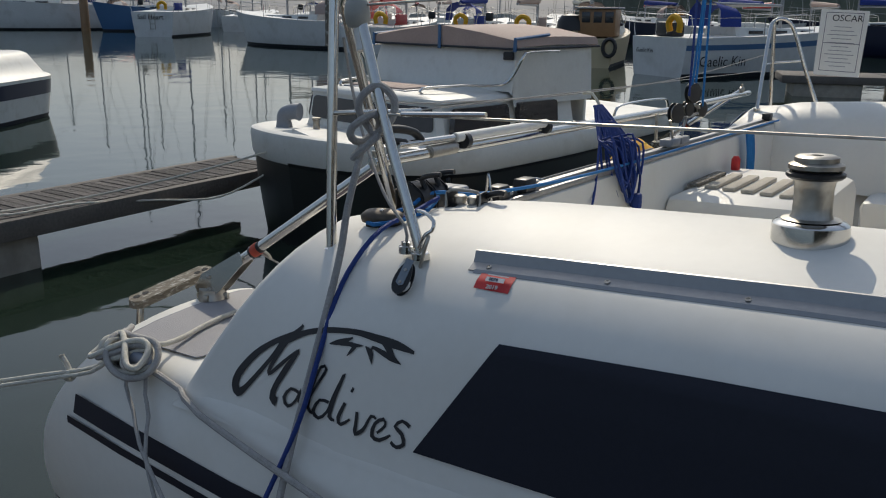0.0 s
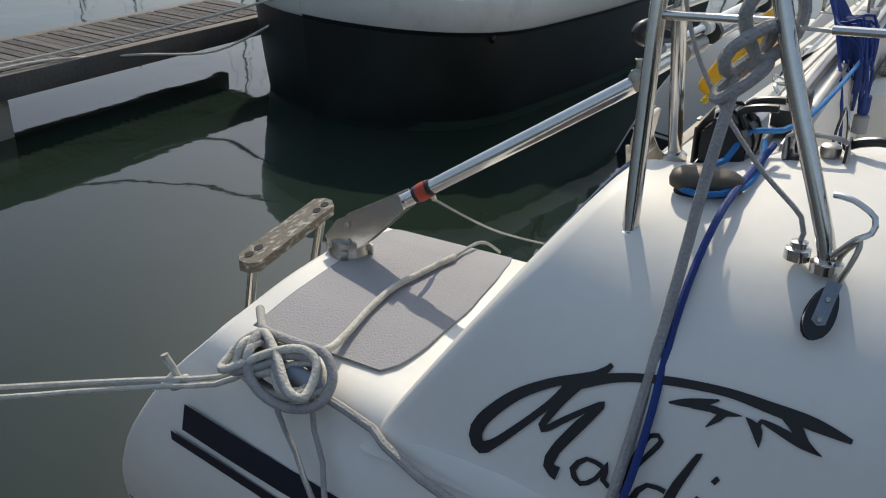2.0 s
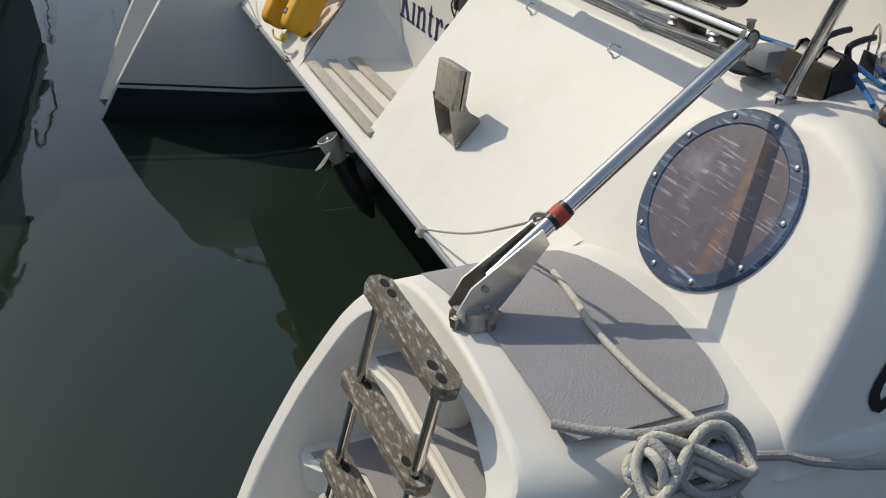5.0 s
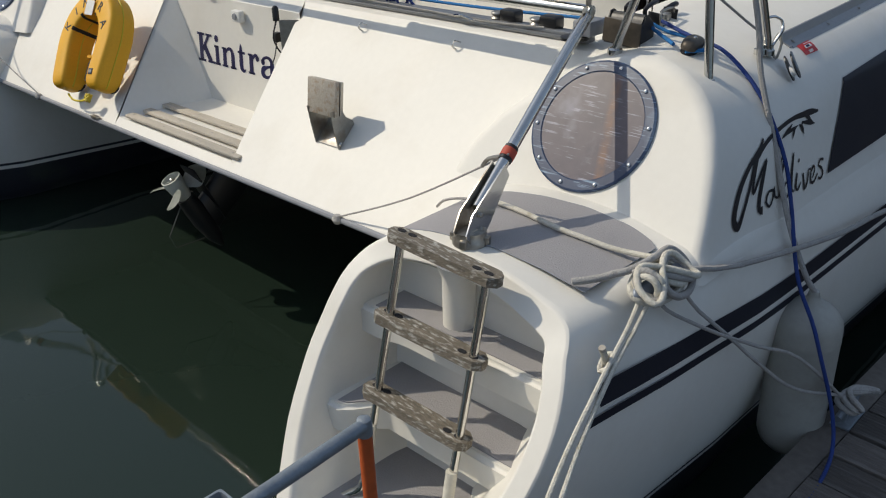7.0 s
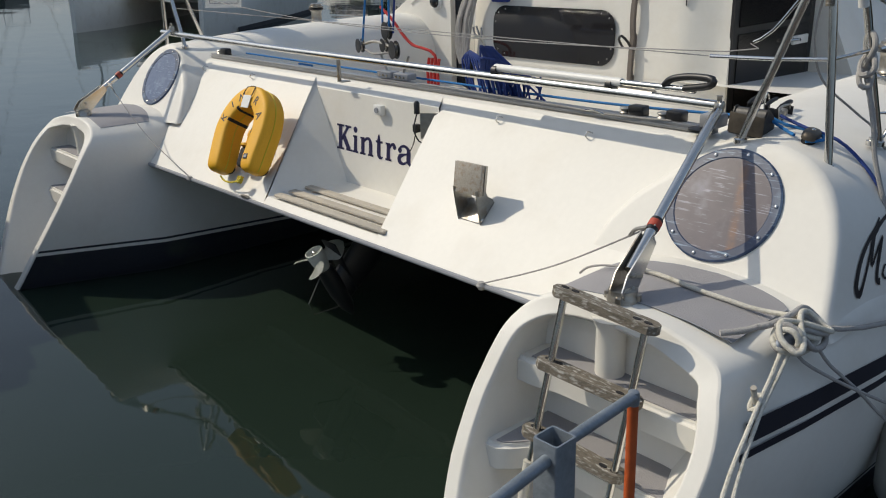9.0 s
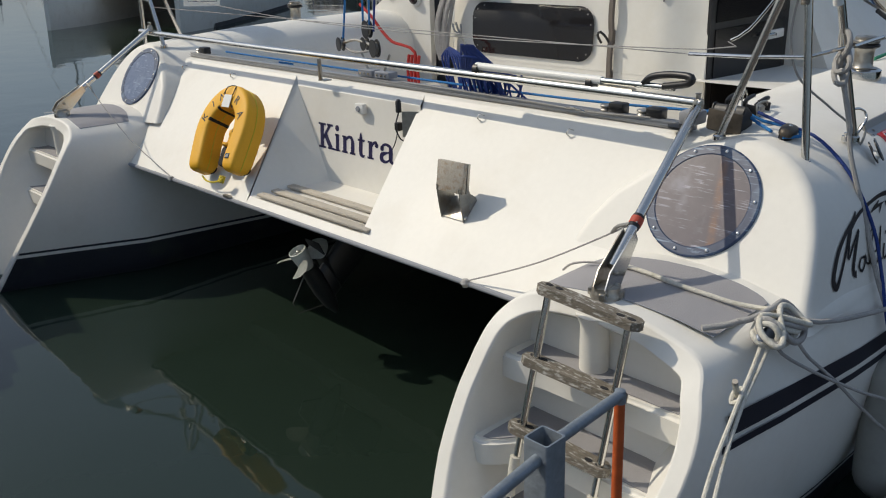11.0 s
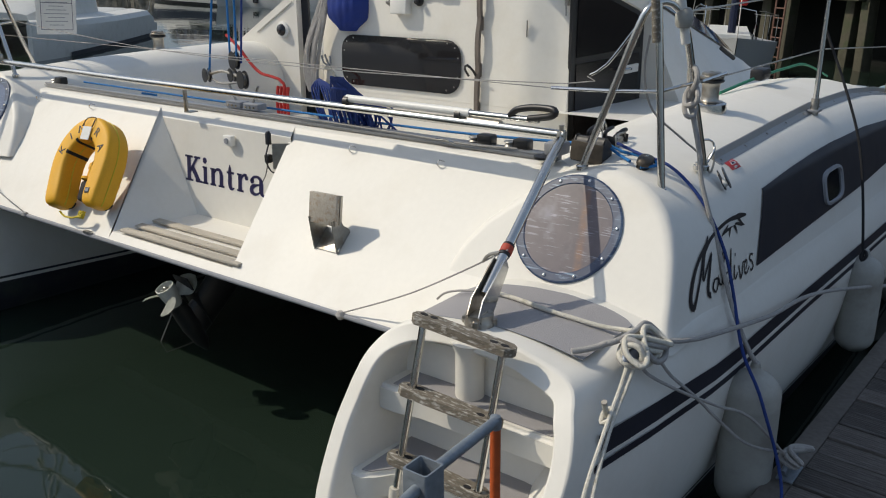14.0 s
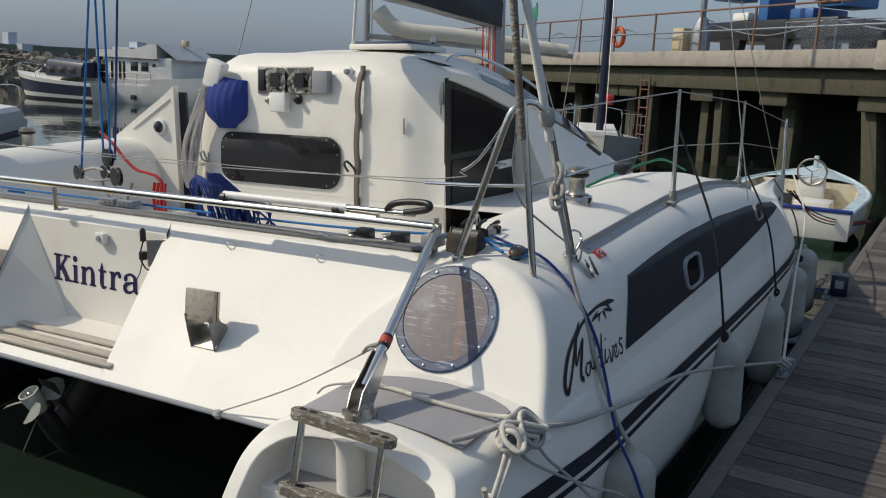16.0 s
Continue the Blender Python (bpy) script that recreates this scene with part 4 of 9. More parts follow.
# ---- steering gear ----
def steering(side):
    s = side
    g = fitted("steering_gear", "stainless tiller tube in a bolted bracket on the rudder head", "steering gear", (s * 2.10, -0.62, 0.98), "steering arms", shift=PORT if s < 0 else (0, 0, 0))
    a, b = Vector((s * 2.10, -0.625, 1.045)), Vector((s * 2.016, -0.018, 1.452))
    d = (b - a).normalized()
    piece("rudder_head", lathe([(0.047, 0.972), (0.047, 0.998), (0.043, 1.003), (0.043, 1.022), (0.025, 1.026)], 20, Matrix.Translation((s * 2.10, -0.625, 0))), STEEL_DULL, g, "grey rudder stock head")
    for k in range(4):
        piece("clamp_lug", box((0.018, 0.018, 0.024), m=pose(s * 2.10, -0.625, 0.998, 0, 0, 20 + 90 * k) @ pose(0.046, 0, 0), bevel=0.004), STEEL_DULL, g)
    piece("tube", tube([a + d * 0.04, b], 0.0165, 14), STEEL, g)
    for o in (-1, 1):
        side_v = Vector((1, 0, 0)) * o * 0.021
        m = basis(a + side_v, d, Vector((0, -0.5, 1)))
        pl = slab([(-0.055, -0.035), (-0.02, -0.05), (0.03, -0.048), (0.17, -0.018), (0.175, 0.020), (0.0, 0.032), (-0.05, 0.012)], 0.004, m)
        piece("cheek_plate", pl, STEEL if o > 0 else STEEL_DULL, g, "drilled stainless cheek plate")
        for px, py in ((-0.035, -0.02), (0.0, -0.025), (0.02, 0.01)):
            piece("bolt", lathe([(0.007, 0), (0.007, 0.005), (0.004, 0.008)], 8, m @ Matrix.Translation((px, py, 0.004)) if o > 0 else m @ pose(px, py, 0, 180, 0, 0)), STEEL_DULL, g)
    t = Vector((s * 2.103, -0.451, 1.186)) if s > 0 else a + (b - a) * 0.4
    t0 = a + d * ((t - a).dot(d))
    piece("tape", tube([t0 - d * 0.014, t0 + d * 0.012], 0.0205, 14), RED_TAPE, g, "band of red tape")
    piece("tape_end", tube([t0 - d * 0.024, t0 - d * 0.014], 0.0190, 14), BLACK, g, "band of black tape")
    piece("tape_end", tube([t0 + d * 0.012, t0 + d * 0.022], 0.0190, 14), BLACK, g, "band of black tape")
    piece("joint", lathe([(0.012, -0.028), (0.0175, -0.02), (0.019, -0.004), (0.016, 0.008), (0.008, 0.012), (0.008, 0.026), (0.011, 0.03)], 16, Matrix.Translation(b + Vector((0, 0, 0.012)))), STEEL_DULL, g)
    return g


for side in (1, -1):
    steering(side)
link = fitted("steering_link", "polished stainless tie tube joining the two tillers", "steering link", (0, -0.01, 1.46))
piece("tube", tube([(-2.0, -0.01, 1.475), (-0.5, 0.0, 1.46), (2.03, -0.018, 1.462)], 0.0165, 14), STEEL, link)
piece("bracket", box((0.022, 0.012, 0.13), (-0.14, 0.03, 1.395), 0.003), STEEL_DULL, link)
piece("bracket_foot", box((0.05, 0.05, 0.006), (-0.13, 0.05, 1.328), 0.002), STEEL_DULL, link)
ext = fitted("tiller_extension", "white telescopic tiller extension with a black grip", "tiller extension", (1.5, 0.0, 1.49))
piece("outer_tube", tube([(0.99, 0.0, 1.497), (1.62, -0.004, 1.497)], 0.0155, 12), WHITE_PLASTIC, ext)
piece("inner_tube", tube([(1.60, -0.006, 1.497), (1.92, -0.01, 1.500)], 0.011, 12), STEEL, ext)
grip = spline([(1.80, -0.01, 1.505), (1.83, -0.015, 1.53), (1.90, -0.02, 1.545), (1.98, -0.03, 1.548), (2.0, -0.035, 1.54), (1.985, -0.03, 1.525), (1.93, -0.02, 1.512), (1.88, -0.012, 1.503)], 0.012)
piece("grip", tube(grip, 0.0125, 10), BLACK, ext, "black rubber loop grip")
for x in (0.995, 1.57):
    piece("clip", tube([(x - 0.012, 0.0, 1.483), (x + 0.012, 0.0, 1.483)], 0.026, 10), BLACK, ext)
piece("worn_sleeve", tube([(1.62, -0.008, 1.466), (1.76, -0.01, 1.465)], 0.020, 12), STEEL_DULL, ext)

# ---- traveller on the aft ledge, mainsheet ----
trav = fitted("mainsheet_traveller", "aluminium traveller track along the aft ledge with two cars", "traveller", (0, 0.22, 1.315))
piece("track", box((3.7, 0.030, 0.022), (0.05, 0.185, 1.330), 0.003), ALU, trav)
piece("track_lip", box((3.7, 0.006, 0.012), (0.05, 0.163, 1.324), 0.001), ALU, trav)
piece("rear_rail", box((3.6, 0.018, 0.018), (0.05, 0.235, 1.325), 0.003), ALU, trav)
for x in (0.04, 0.17):
    piece("car", box((0.11, 0.062, 0.032), (x, 0.205, 1.362), 0.006), GREY_PLASTIC, trav, "grey traveller car")
    for k in (-1, 0, 1):
        piece("roller", lathe([(0.006, 0), (0.006, 0.004)], 8, pose(x + 0.03 * k, 0.173, 1.36, 90, 0, 0)), STEEL, trav)
for x in (1.55, 1.72, -1.6):
    piece("end_stop", box((0.07, 0.05, 0.045), (x, 0.21, 1.355), 0.008), BLACK, trav)
    piece("stop_sheave", lathe([(0.022, -0.012), (0.026, -0.008), (0.018, 0), (0.026, 0.008), (0.022, 0.012)], 14, pose(x - 0.055, 0.205, 1.352, 0, 0, 0)), STEEL_DULL, trav)
piece("track_line", tube(spline([(1.72, 0.17, 1.345), (1.45, 0.15, 1.338), (1.15, 0.16, 1.342), (0.3, 0.172, 1.345)], 0.05), 0.0035, 6), ROPE_GREY, trav)
piece("shackle", tube(spline([(1.43, 0.15, 1.335), (1.40, 0.13, 1.35), (1.36, 0.145, 1.345), (1.33, 0.16, 1.338)], 0.01), 0.005, 8), STEEL, trav)


def block(parent, p, axis=(0, 1, 0), r=0.035):
    m = between(p, Vector(p) + Vector(axis))
    piece("sheave", lathe([(r * 0.7, -0.008), (r * 0.75, -0.003), (r * 0.7, 0.003), (r * 0.7, 0.008)], 18, m), STEEL_DULL, parent)
    for o in (-0.014, 0.010):
        piece("cheek", lathe([(r * 0.55, o), (r, o + 0.001), (r, o + 0.004), (r * 0.5, o + 0.005)], 20, m), BLACK, parent, "black block cheek")


sheet = fitted("mainsheet_tackle", "black pulley blocks hung with blue rope above the traveller", "tackle", (0.05, 0.22, 1.4))
for p, r in (((-0.20, 0.22, 1.485), 0.036), ((0.0, 0.24, 1.57), 0.045), ((0.10, 0.2, 1.485), 0.045), ((0.0, 0.22, 1.50), 0.034)):
    block(sheet, p, (0.3, 1, 0), r)
for a, b in (((-0.19, 0.23, 1.50), (-0.02, 0.3, 2.9)), ((-0.03, 0.24, 1.58), (-0.06, 0.3, 2.9)), ((0.02, 0.24, 1.58), (-0.02, 0.32, 2.9)), ((0.05, 0.24, 1.56), (0.15, 0.3, 2.9))):
    piece("rope", tube([a, b], 0.0055, 8), ROPE_NAVY if a[0] > 0.03 else ROPE_BLUE, sheet, "blue rope fall")
piece("strop", tube(spline([(-0.18, 0.22, 1.49), (-0.08, 0.22, 1.515), (0.03, 0.21, 1.505), (0.10, 0.2, 1.49)], 0.02), 0.008, 8), STEEL_DULL, sheet)
piece("strop", tube(spline([(-0.16, 0.22, 1.47), (-0.06, 0.2, 1.455), (0.06, 0.21, 1.47)], 0.02), 0.006, 8), ROPE_GREY, sheet)
for x in (0.03, 0.15):
    piece("link", tube([(x, 0.21, 1.37), (x + (0.05 if x > 0.1 else -0.05), 0.21, 1.46)], 0.006, 8), STEEL_DULL, sheet)
redline = fitted("red_halyard", "red rope led along the cockpit and hung in a coil", "rope", (-1.2, 1.6, 1.2))
piece("line", tube(spline([(-1.75, 1.62, 1.53), (-1.6, 1.6, 1.45), (-1.5, 1.6, 1.36), (-1.38, 1.6, 1.28), (-1.25, 1.6, 1.26), (-1.14, 1.6, 1.22), (-1.12, 1.6, 1.04)], 0.04), 0.011, 8), ROPE_RED, redline)
for k in range(4):
    piece("loop", tube(spline([(-1.2 + 0.035 * k, 1.6, 1.2), (-1.21 + 0.035 * k, 1.59, 1.1), (-1.19 + 0.035 * k, 1.58, 0.98)], 0.04), 0.011, 8), ROPE_RED, redline)

# ---- rope clutches, fairleads, winches on the hull tops ----
def winch(p, s=1.0):
    w = fitted("winch", "polished chrome sheet winch with a dark top", "winch", p, "winches")
    m = Matrix.Translation(p) @ Matrix.Diagonal((s, s, s, 1))
    piece("base", lathe([(0.074, -0.02), (0.076, 0.004), (0.074, 0.03), (0.068, 0.035), (0.045, 0.041)], 32, m), STEEL, w, "wide chrome skirt")
    piece("drum", lathe([(0.058, 0.04), (0.042, 0.043), (0.038, 0.05), (0.0375, 0.07), (0.0375, 0.10), (0.040, 0.116), (0.047, 0.124)], 32, m), STEEL_DULL, w, "worn chrome drum")
    piece("flange", lathe([(0.05, 0.122), (0.056, 0.127), (0.056, 0.133), (0.047, 0.138)], 32, m), BLACK, w)
    piece("cap", lathe([(0.047, 0.137), (0.053, 0.142), (0.053, 0.150), (0.042, 0.155), (0.042, 0.164), (0.036, 0.168), (0.012, 0.168), (0.012, 0.158)], 32, m), STEEL_DULL, w)
    return w


winch((2.10, 1.15, 1.40))
winch((-1.96, 1.18, 1.41))
BRONZED = material("worn_bronze_plate", (0.10, 0.085, 0.068), 0.5, 0.6, var=0.25, scale=18, bump=0.02, dirt=(0.05, 0.045, 0.04), dirt_amount=0.6)
cl = fitted("rope_clutch", "black rope clutch with a worn metal plate and blue ropes", "rope clutch", (2.04, 0.165, 1.345))
piece("base", box((0.135, 0.085, 0.012), m=pose(2.045, 0.168, 1.344, 0, 4, 0), bevel=0.003), BLACK, cl)
for x in (2.010, 2.075):
    prof = [(0.128, 1.348), (0.205, 1.348), (0.208, 1.385), (0.198, 1.408), (0.165, 1.432), (0.150, 1.430), (0.140, 1.412), (0.128, 1.405)]
    bmc = slab(prof, 0.056, basis((x - 0.028, 0, 0), (0, 1, 0), (0, 0, 1)))
    bmesh.ops.bevel(bmc, geom=bmc.edges[:], offset=0.004, segments=2, affect="EDGES")
    piece("body", bmc, BLACK, cl, "black clutch body")
    piece("lever", tube(spline([(x, 0.195, 1.412), (x + 0.004, 0.185, 1.440), (x + 0.006, 0.215, 1.452), (x + 0.006, 0.245, 1.455)], 0.01), 0.007, 8), BLACK, cl, "black lever")
    piece("rope_hole", lathe([(0.012, 0), (0.012, 0.002)], 14, pose(x, 0.126, 1.372, 90, 0, 0)), ROPE_BLACK, cl)
piece("plate", box((0.128, 0.004, 0.070), m=pose(2.044, 0.120, 1.380, 0, 4, 0), bevel=0.001), BRONZED, cl, "worn bronzed plate")
cb = fitted("cam_cleat", "black cam cleat in a steel frame with a bail", "cleat", (2.06, 0.31, 1.37))
piece("base", box((0.055, 0.100, 0.014), m=pose(2.065, 0.315, 1.372, 0, 5, 0), bevel=0.003), BLACK, cb)
for y in (0.270, 0.360):
    piece("end_plate", box((0.05, 0.005, 0.044), m=pose(2.064, y, 1.394, 0, 5, 0), bevel=0.002), BLACK, cb)
for y in (0.295, 0.335):
    piece("jaw", lathe([(0.015, -0.010), (0.017, -0.004), (0.017, 0.008), (0.012, 0.012)], 14, pose(2.064, y, 1.394)), STEEL_DULL, cb, "toothed jaw")
piece("bail", tube(spline([(2.09, 0.268, 1.375), (2.085, 0.268, 1.412), (2.08, 0.29, 1.420), (2.078, 0.34, 1.420), (2.078, 0.360, 1.412), (2.085, 0.362, 1.375)], 0.01), 0.0045, 8), STEEL_DULL, cb)
piece("lever", tube(spline([(2.04, 0.352, 1.398), (2.045, 0.375, 1.410), (2.05, 0.405, 1.418), (2.05, 0.420, 1.417)], 0.01), 0.0085, 8), BLACK, cb, "black release lever")
piece("swivel_eye", tube(spline([(2.00, 0.330, 1.38), (1.995, 0.333, 1.42), (2.0, 0.340, 1.455), (2.005, 0.350, 1.42), (2.004, 0.352, 1.385)], 0.01), 0.003, 6), STEEL, cb)
ob = fitted("deck_organiser", "black deck block with a worn domed top, blue rope round it", "deck pulley", (2.234, 0.177, 1.335))
mo = pose(2.236, 0.178, 1.332, 0, 16, 12) @ Matrix.Diagonal((0.85, 0.78, 0.82, 1))
oval = [(0.033 * math.copysign(abs(math.cos(a)) ** 0.7, math.cos(a)), 0.075 * math.sin(a)) for a in (2 * math.pi * k / 28 for k in range(28))]
piece("foot", grid([[mo @ Vector((x * q, y * q, z)) for x, y in oval] for q, z in ((1.15, -0.02), (1.12, 0.0), (1.0, 0.010))], close_v=True, cap=True), BLACK, ob, smooth=50)
piece("rope_groove", grid([[mo @ Vector((x * q, y * q, z)) for x, y in oval] for q, z in ((0.85, 0.010), (0.80, 0.020), (0.85, 0.032))], close_v=True), ROPE_BLACK, ob)
piece("cap", grid([[mo @ Vector((x * q, y * q, z)) for x, y in oval] for q, z in ((0.98, 0.030), (1.0, 0.040), (0.96, 0.050), (0.80, 0.058), (0.45, 0.062), (0.05, 0.063))], close_v=True, cap=True), BRONZED, ob, "worn brownish top", smooth=50)
piece("bolt", lathe([(0.008, 0.060), (0.007, 0.066), (0.004, 0.068)], 10, mo), STEEL, ob)
jam = fitted("jammer_block", "grey jammer block bolted beside the track", "jammer", (1.90, 0.16, 1.335))
piece("body", box((0.07, 0.085, 0.05), (1.90, 0.16, 1.372), 0.010), GREY_PLASTIC, jam)
piece("foot", lathe([(0.045, 0), (0.045, 0.008), (0.03, 0.012)], 18, Matrix.Translation((1.87, 0.13, 1.335))), BLACK, jam)
sb = fitted("snatch_block", "black single block shackled to the frame's foot", "block", (2.427, 0.404, 1.29))
mb2 = basis((2.455, 0.395, 1.285), (0.085, -0.02, -0.125), Vector((0.9, 0.2, 0.42)).cross(Vector((0.085, -0.02, -0.125)))) @ Matrix.Scale(0.85, 4)
for o in (-0.013, 0.009):
    piece("cheek", slab([(0.046 * math.cos(a), (0.022 + 0.004 * math.cos(a)) * math.sin(a)) for a in (2 * math.pi * k / 20 for k in range(20))], 0.004, mb2 @ Matrix.Translation((0, 0, o))), BLACK, sb, "black oval cheek")
piece("sheave", lathe([(0.021, -0.008), (0.017, 0.0), (0.021, 0.008)], 20, mb2 @ Matrix.Translation((0.014, 0, 0))), WHITE_PLASTIC, sb, "white sheave")
piece("strap", slab([(-0.05, -0.011), (0.018, -0.011), (0.024, 0.0), (0.018, 0.011), (-0.05, 0.011)], 0.002, mb2 @ Matrix.Translation((0, 0, 0.0135))), GALV, sb, "steel strap")
for px in (-0.02, 0.014):
    piece("rivet", lathe([(0.005, 0), (0.004, 0.002)], 8, mb2 @ Matrix.Translation((px, 0, 0.0155))), STEEL_DULL, sb)
piece("shackle", tube(spline([(2.39, 0.39, 1.34), (2.40, 0.415, 1.375), (2.397, 0.43, 1.385), (2.39, 0.43, 1.405), (2.38, 0.40, 1.42), (2.372, 0.375, 1.42)], 0.01), 0.0045, 8), STEEL, sb)
piece("chain_link", tube(spline([(2.40, 0.40, 1.30), (2.405, 0.415, 1.34), (2.395, 0.42, 1.37), (2.385, 0.40, 1.34)], 0.01, True), 0.004, 8, True), STEEL_DULL, sb)
gl = fitted("cable_gland", "stainless cable gland on deck with a thin grey cable", "cable gland", (2.375, 0.355, 1.325))
piece("gland", lathe([(0.018, -0.008), (0.018, 0.008), (0.012, 0.01), (0.012, 0.018), (0.005, 0.02)], 14, Matrix.Translation((2.375, 0.345, 1.328))), STEEL, gl)
piece("cable", tube(spline([(2.375, 0.345, 1.345), (2.372, 0.34, 1.38), (2.34, 0.26, 1.44), (2.27, 0.15, 1.55), (2.255, 0.10, 1.68), (2.27, 0.09, 1.80)], 0.02), 0.0038, 8), ROPE_GREY, gl, "thin grey cable")
bl = fitted("blue_control_lines", "two bright blue ropes led across the hull top", "rope", (2.1, 0.15, 1.36))
piece("rope", tube(spline([(-1.5, 0.30, 1.345), (0.0, 0.28, 1.345), (1.2, 0.27, 1.35), (1.85, 0.25, 1.375), (2.05, 0.20, 1.40), (2.14, 0.185, 1.372), (2.20, 0.15, 1.362)], 0.05), 0.0055, 8), ROPE_BLUE, bl)
piece("rope", tube(spline([(2.07, 0.23, 1.395), (2.13, 0.24, 1.372), (2.24, 0.235, 1.362), (2.285, 0.18, 1.352), (2.25, 0.13, 1.352)], 0.03), 0.0055, 8), ROPE_BLUE, bl)

# ---- swim ladder folded up over the stern ----
ladder = fitted("swim_ladder", "folding stainless swim ladder with weathered wooden treads", "ladder", (2.12, -0.82, 0.6))


def tread(a, b, w, name):
    a, b = Vector(a), Vector(b)
    m = basis((a + b) / 2, b - a, (0, -1, 0.12))
    l = (b - a).length / 2
    outline = [(-l + 0.02, -w / 2), (l - 0.02, -w / 2), (l, -w / 2 + 0.018), (l, w / 2 - 0.018), (l - 0.02, w / 2), (-l + 0.02, w / 2), (-l, w / 2 - 0.018), (-l, -w / 2 + 0.018)]
    t = piece(name, slab(outline, 0.026, m @ Matrix.Translation((0, 0, -0.013))), WEATHERED, ladder, "bleached cracked wooden tread")
    for s in (-1, 1):
        for k in (0.0, 0.035):
            for q in (-0.0145, 0.0125):
                part("hole", lathe([(0.0105, 0.0), (0.0105, 0.0018)], 12, m @ Matrix.Translation((s * (l - 0.03 - k), 0.008 * s, q)) @ Matrix.Diagonal((1.25, 0.8, 1, 1))), ROPE_BLACK, t, "dark bolt hole")
    return t


tread((1.972, -0.782, 1.032), (2.312, -0.757, 0.998), 0.058, "tread")
tread((1.955, -0.830, 0.812), (2.297, -0.797, 0.782), 0.060, "tread")
tread((1.945, -0.880, 0.600), (2.283, -0.842, 0.560), 0.062, "tread")
for x0, y0, z0, x1, y1, z1 in ((2.005, -0.775, 1.025, 1.985, -0.905, 0.48), (2.275, -0.76, 1.003, 2.252, -0.875, 0.45)):
    piece("side_tube", tube([(x0, y0, z0), (x1, y1, z1)], 0.0115, 12), STEEL, ladder)
    piece("sleeve", tube([(x1, y1, z1 + 0.03), (x1 - 0.006, y1 - 0.02, z1 - 0.10)], 0.0155, 12), CREAM_CLOTH, ladder, "yellowed plastic sleeve")
    piece("hinge_tube", tube(spline([(x1 - 0.006, y1 - 0.02, z1 - 0.10), (x1 - 0.015, y1 - 0.04, z1 - 0.17), (x1 - 0.06, y1 - 0.07, z1 - 0.21)], 0.02), 0.0115, 12), STEEL, ladder)

# ---- stern cleat with its lashing, mooring lines ----
# its own frame: x fore and aft along the horns, y down the outer shoulder, z off the hull
KNOT = basis((2.537, -0.459, 0.944), (0.05, 1, 0), (0.78, 0, -0.62)) @ Matrix.Diagonal((1, 1, -1, 1))
cleat = fitted("mooring_cleat", "blue-grey mooring cleat on the hull shoulder", "cleat", (2.50, -0.47, 0.955))


def knot_path(pts, step=0.01, closed=False):
    return spline([KNOT @ Vector(p) for p in pts], step, closed)


HORN = material("blue_grey_alloy", (0.25, 0.28, 0.33), 0.45, 0.35, var=0.1, scale=20, bump=0.01)
for e in (-1, 1):
    rings = []
    for i in range(9):
        u, k = 0.03 + 0.075 * i / 8, math.sqrt(max(0.0, 1 - (i / 8) ** 6)) + 0.02
        rings.append([KNOT @ Vector((e * u, 0.017 * k * math.cos(a), 0.034 - 0.006 * i / 8 + 0.009 * k * math.sin(a))) for a in (2 * math.pi * j / 14 for j in range(14))])
    piece("horn", grid(rings, close_v=True, cap=True), HORN, cleat, smooth=60)
piece("stem", grid([[KNOT @ Vector(((0.045 - 0.012 * v) * math.cos(a), (0.022 - 0.004 * v) * math.sin(a), -0.012 + 0.046 * v)) for a in (2 * math.pi * j / 16 for j in range(16))] for v in (0, 0.3, 0.7, 1)], close_v=True, cap=True), HORN, cleat)
knot = fitted("rope_lashing", "pale mooring rope wound in figures of eight on the cleat", "rope", (2.52, -0.46, 0.97))
rng = random.Random(3)
ROPE_R = 0.0082


def lay(name, pts, mat=ROPE, closed=False, r=ROPE_R, label=""):
    """One run of the braided rope on the cleat."""
    piece(name, tube(knot_path(pts, 0.01, closed), r, 10, closed), mat, knot, label, smooth=60)


# round turns under the horns, then crossings over the top
for k in range(2):
    lay("turn", [((0.085 + 0.014 * k) * math.cos(a), (0.036 + 0.010 * k) * math.sin(a), 0.008 + 0.013 * k + 0.003 * math.sin(3 * a)) for a in (2 * math.pi * i / 14 for i in range(14))], ROPE if k else ROPE_GREY, True)
for k in range(3):
    ph = 0.35 * k - 0.2
    lay("crossing", [((0.082 + 0.008 * k) * math.cos(a) + rng.uniform(-0.004, 0.004), (0.036 + 0.004 * k) * math.sin(2 * a + ph) + rng.uniform(-0.003, 0.003), 0.030 + 0.011 * k + 0.014 * math.sin(a + 0.7) ** 2 - 0.010 * math.cos(a) ** 4)
                     for a in (2 * math.pi * i / 18 for i in range(18))], ROPE if k != 1 else ROPE_GREY, True)
for u in (-0.066, -0.046):
    lay("wrap", [(u + 0.004 * math.cos(a), 0.030 * math.cos(a), 0.034 + 0.036 * math.sin(a)) for a in (2 * math.pi * i / 12 for i in range(12))], ROPE, True)
lay("last_turn", [(-0.098, -0.070, 0.014), (-0.075, -0.058, 0.030), (-0.03, -0.052, 0.042), (0.03, -0.052, 0.046), (0.085, -0.052, 0.042), (0.118, -0.015, 0.030), (0.112, 0.030, 0.024),
                  (0.070, 0.056, 0.026), (0.015, 0.058, 0.034), (-0.025, 0.040, 0.052), (-0.045, 0.008, 0.066), (-0.055, -0.030, 0.062), (-0.068, -0.045, 0.036)], ROPE_GREY, r=0.0092)
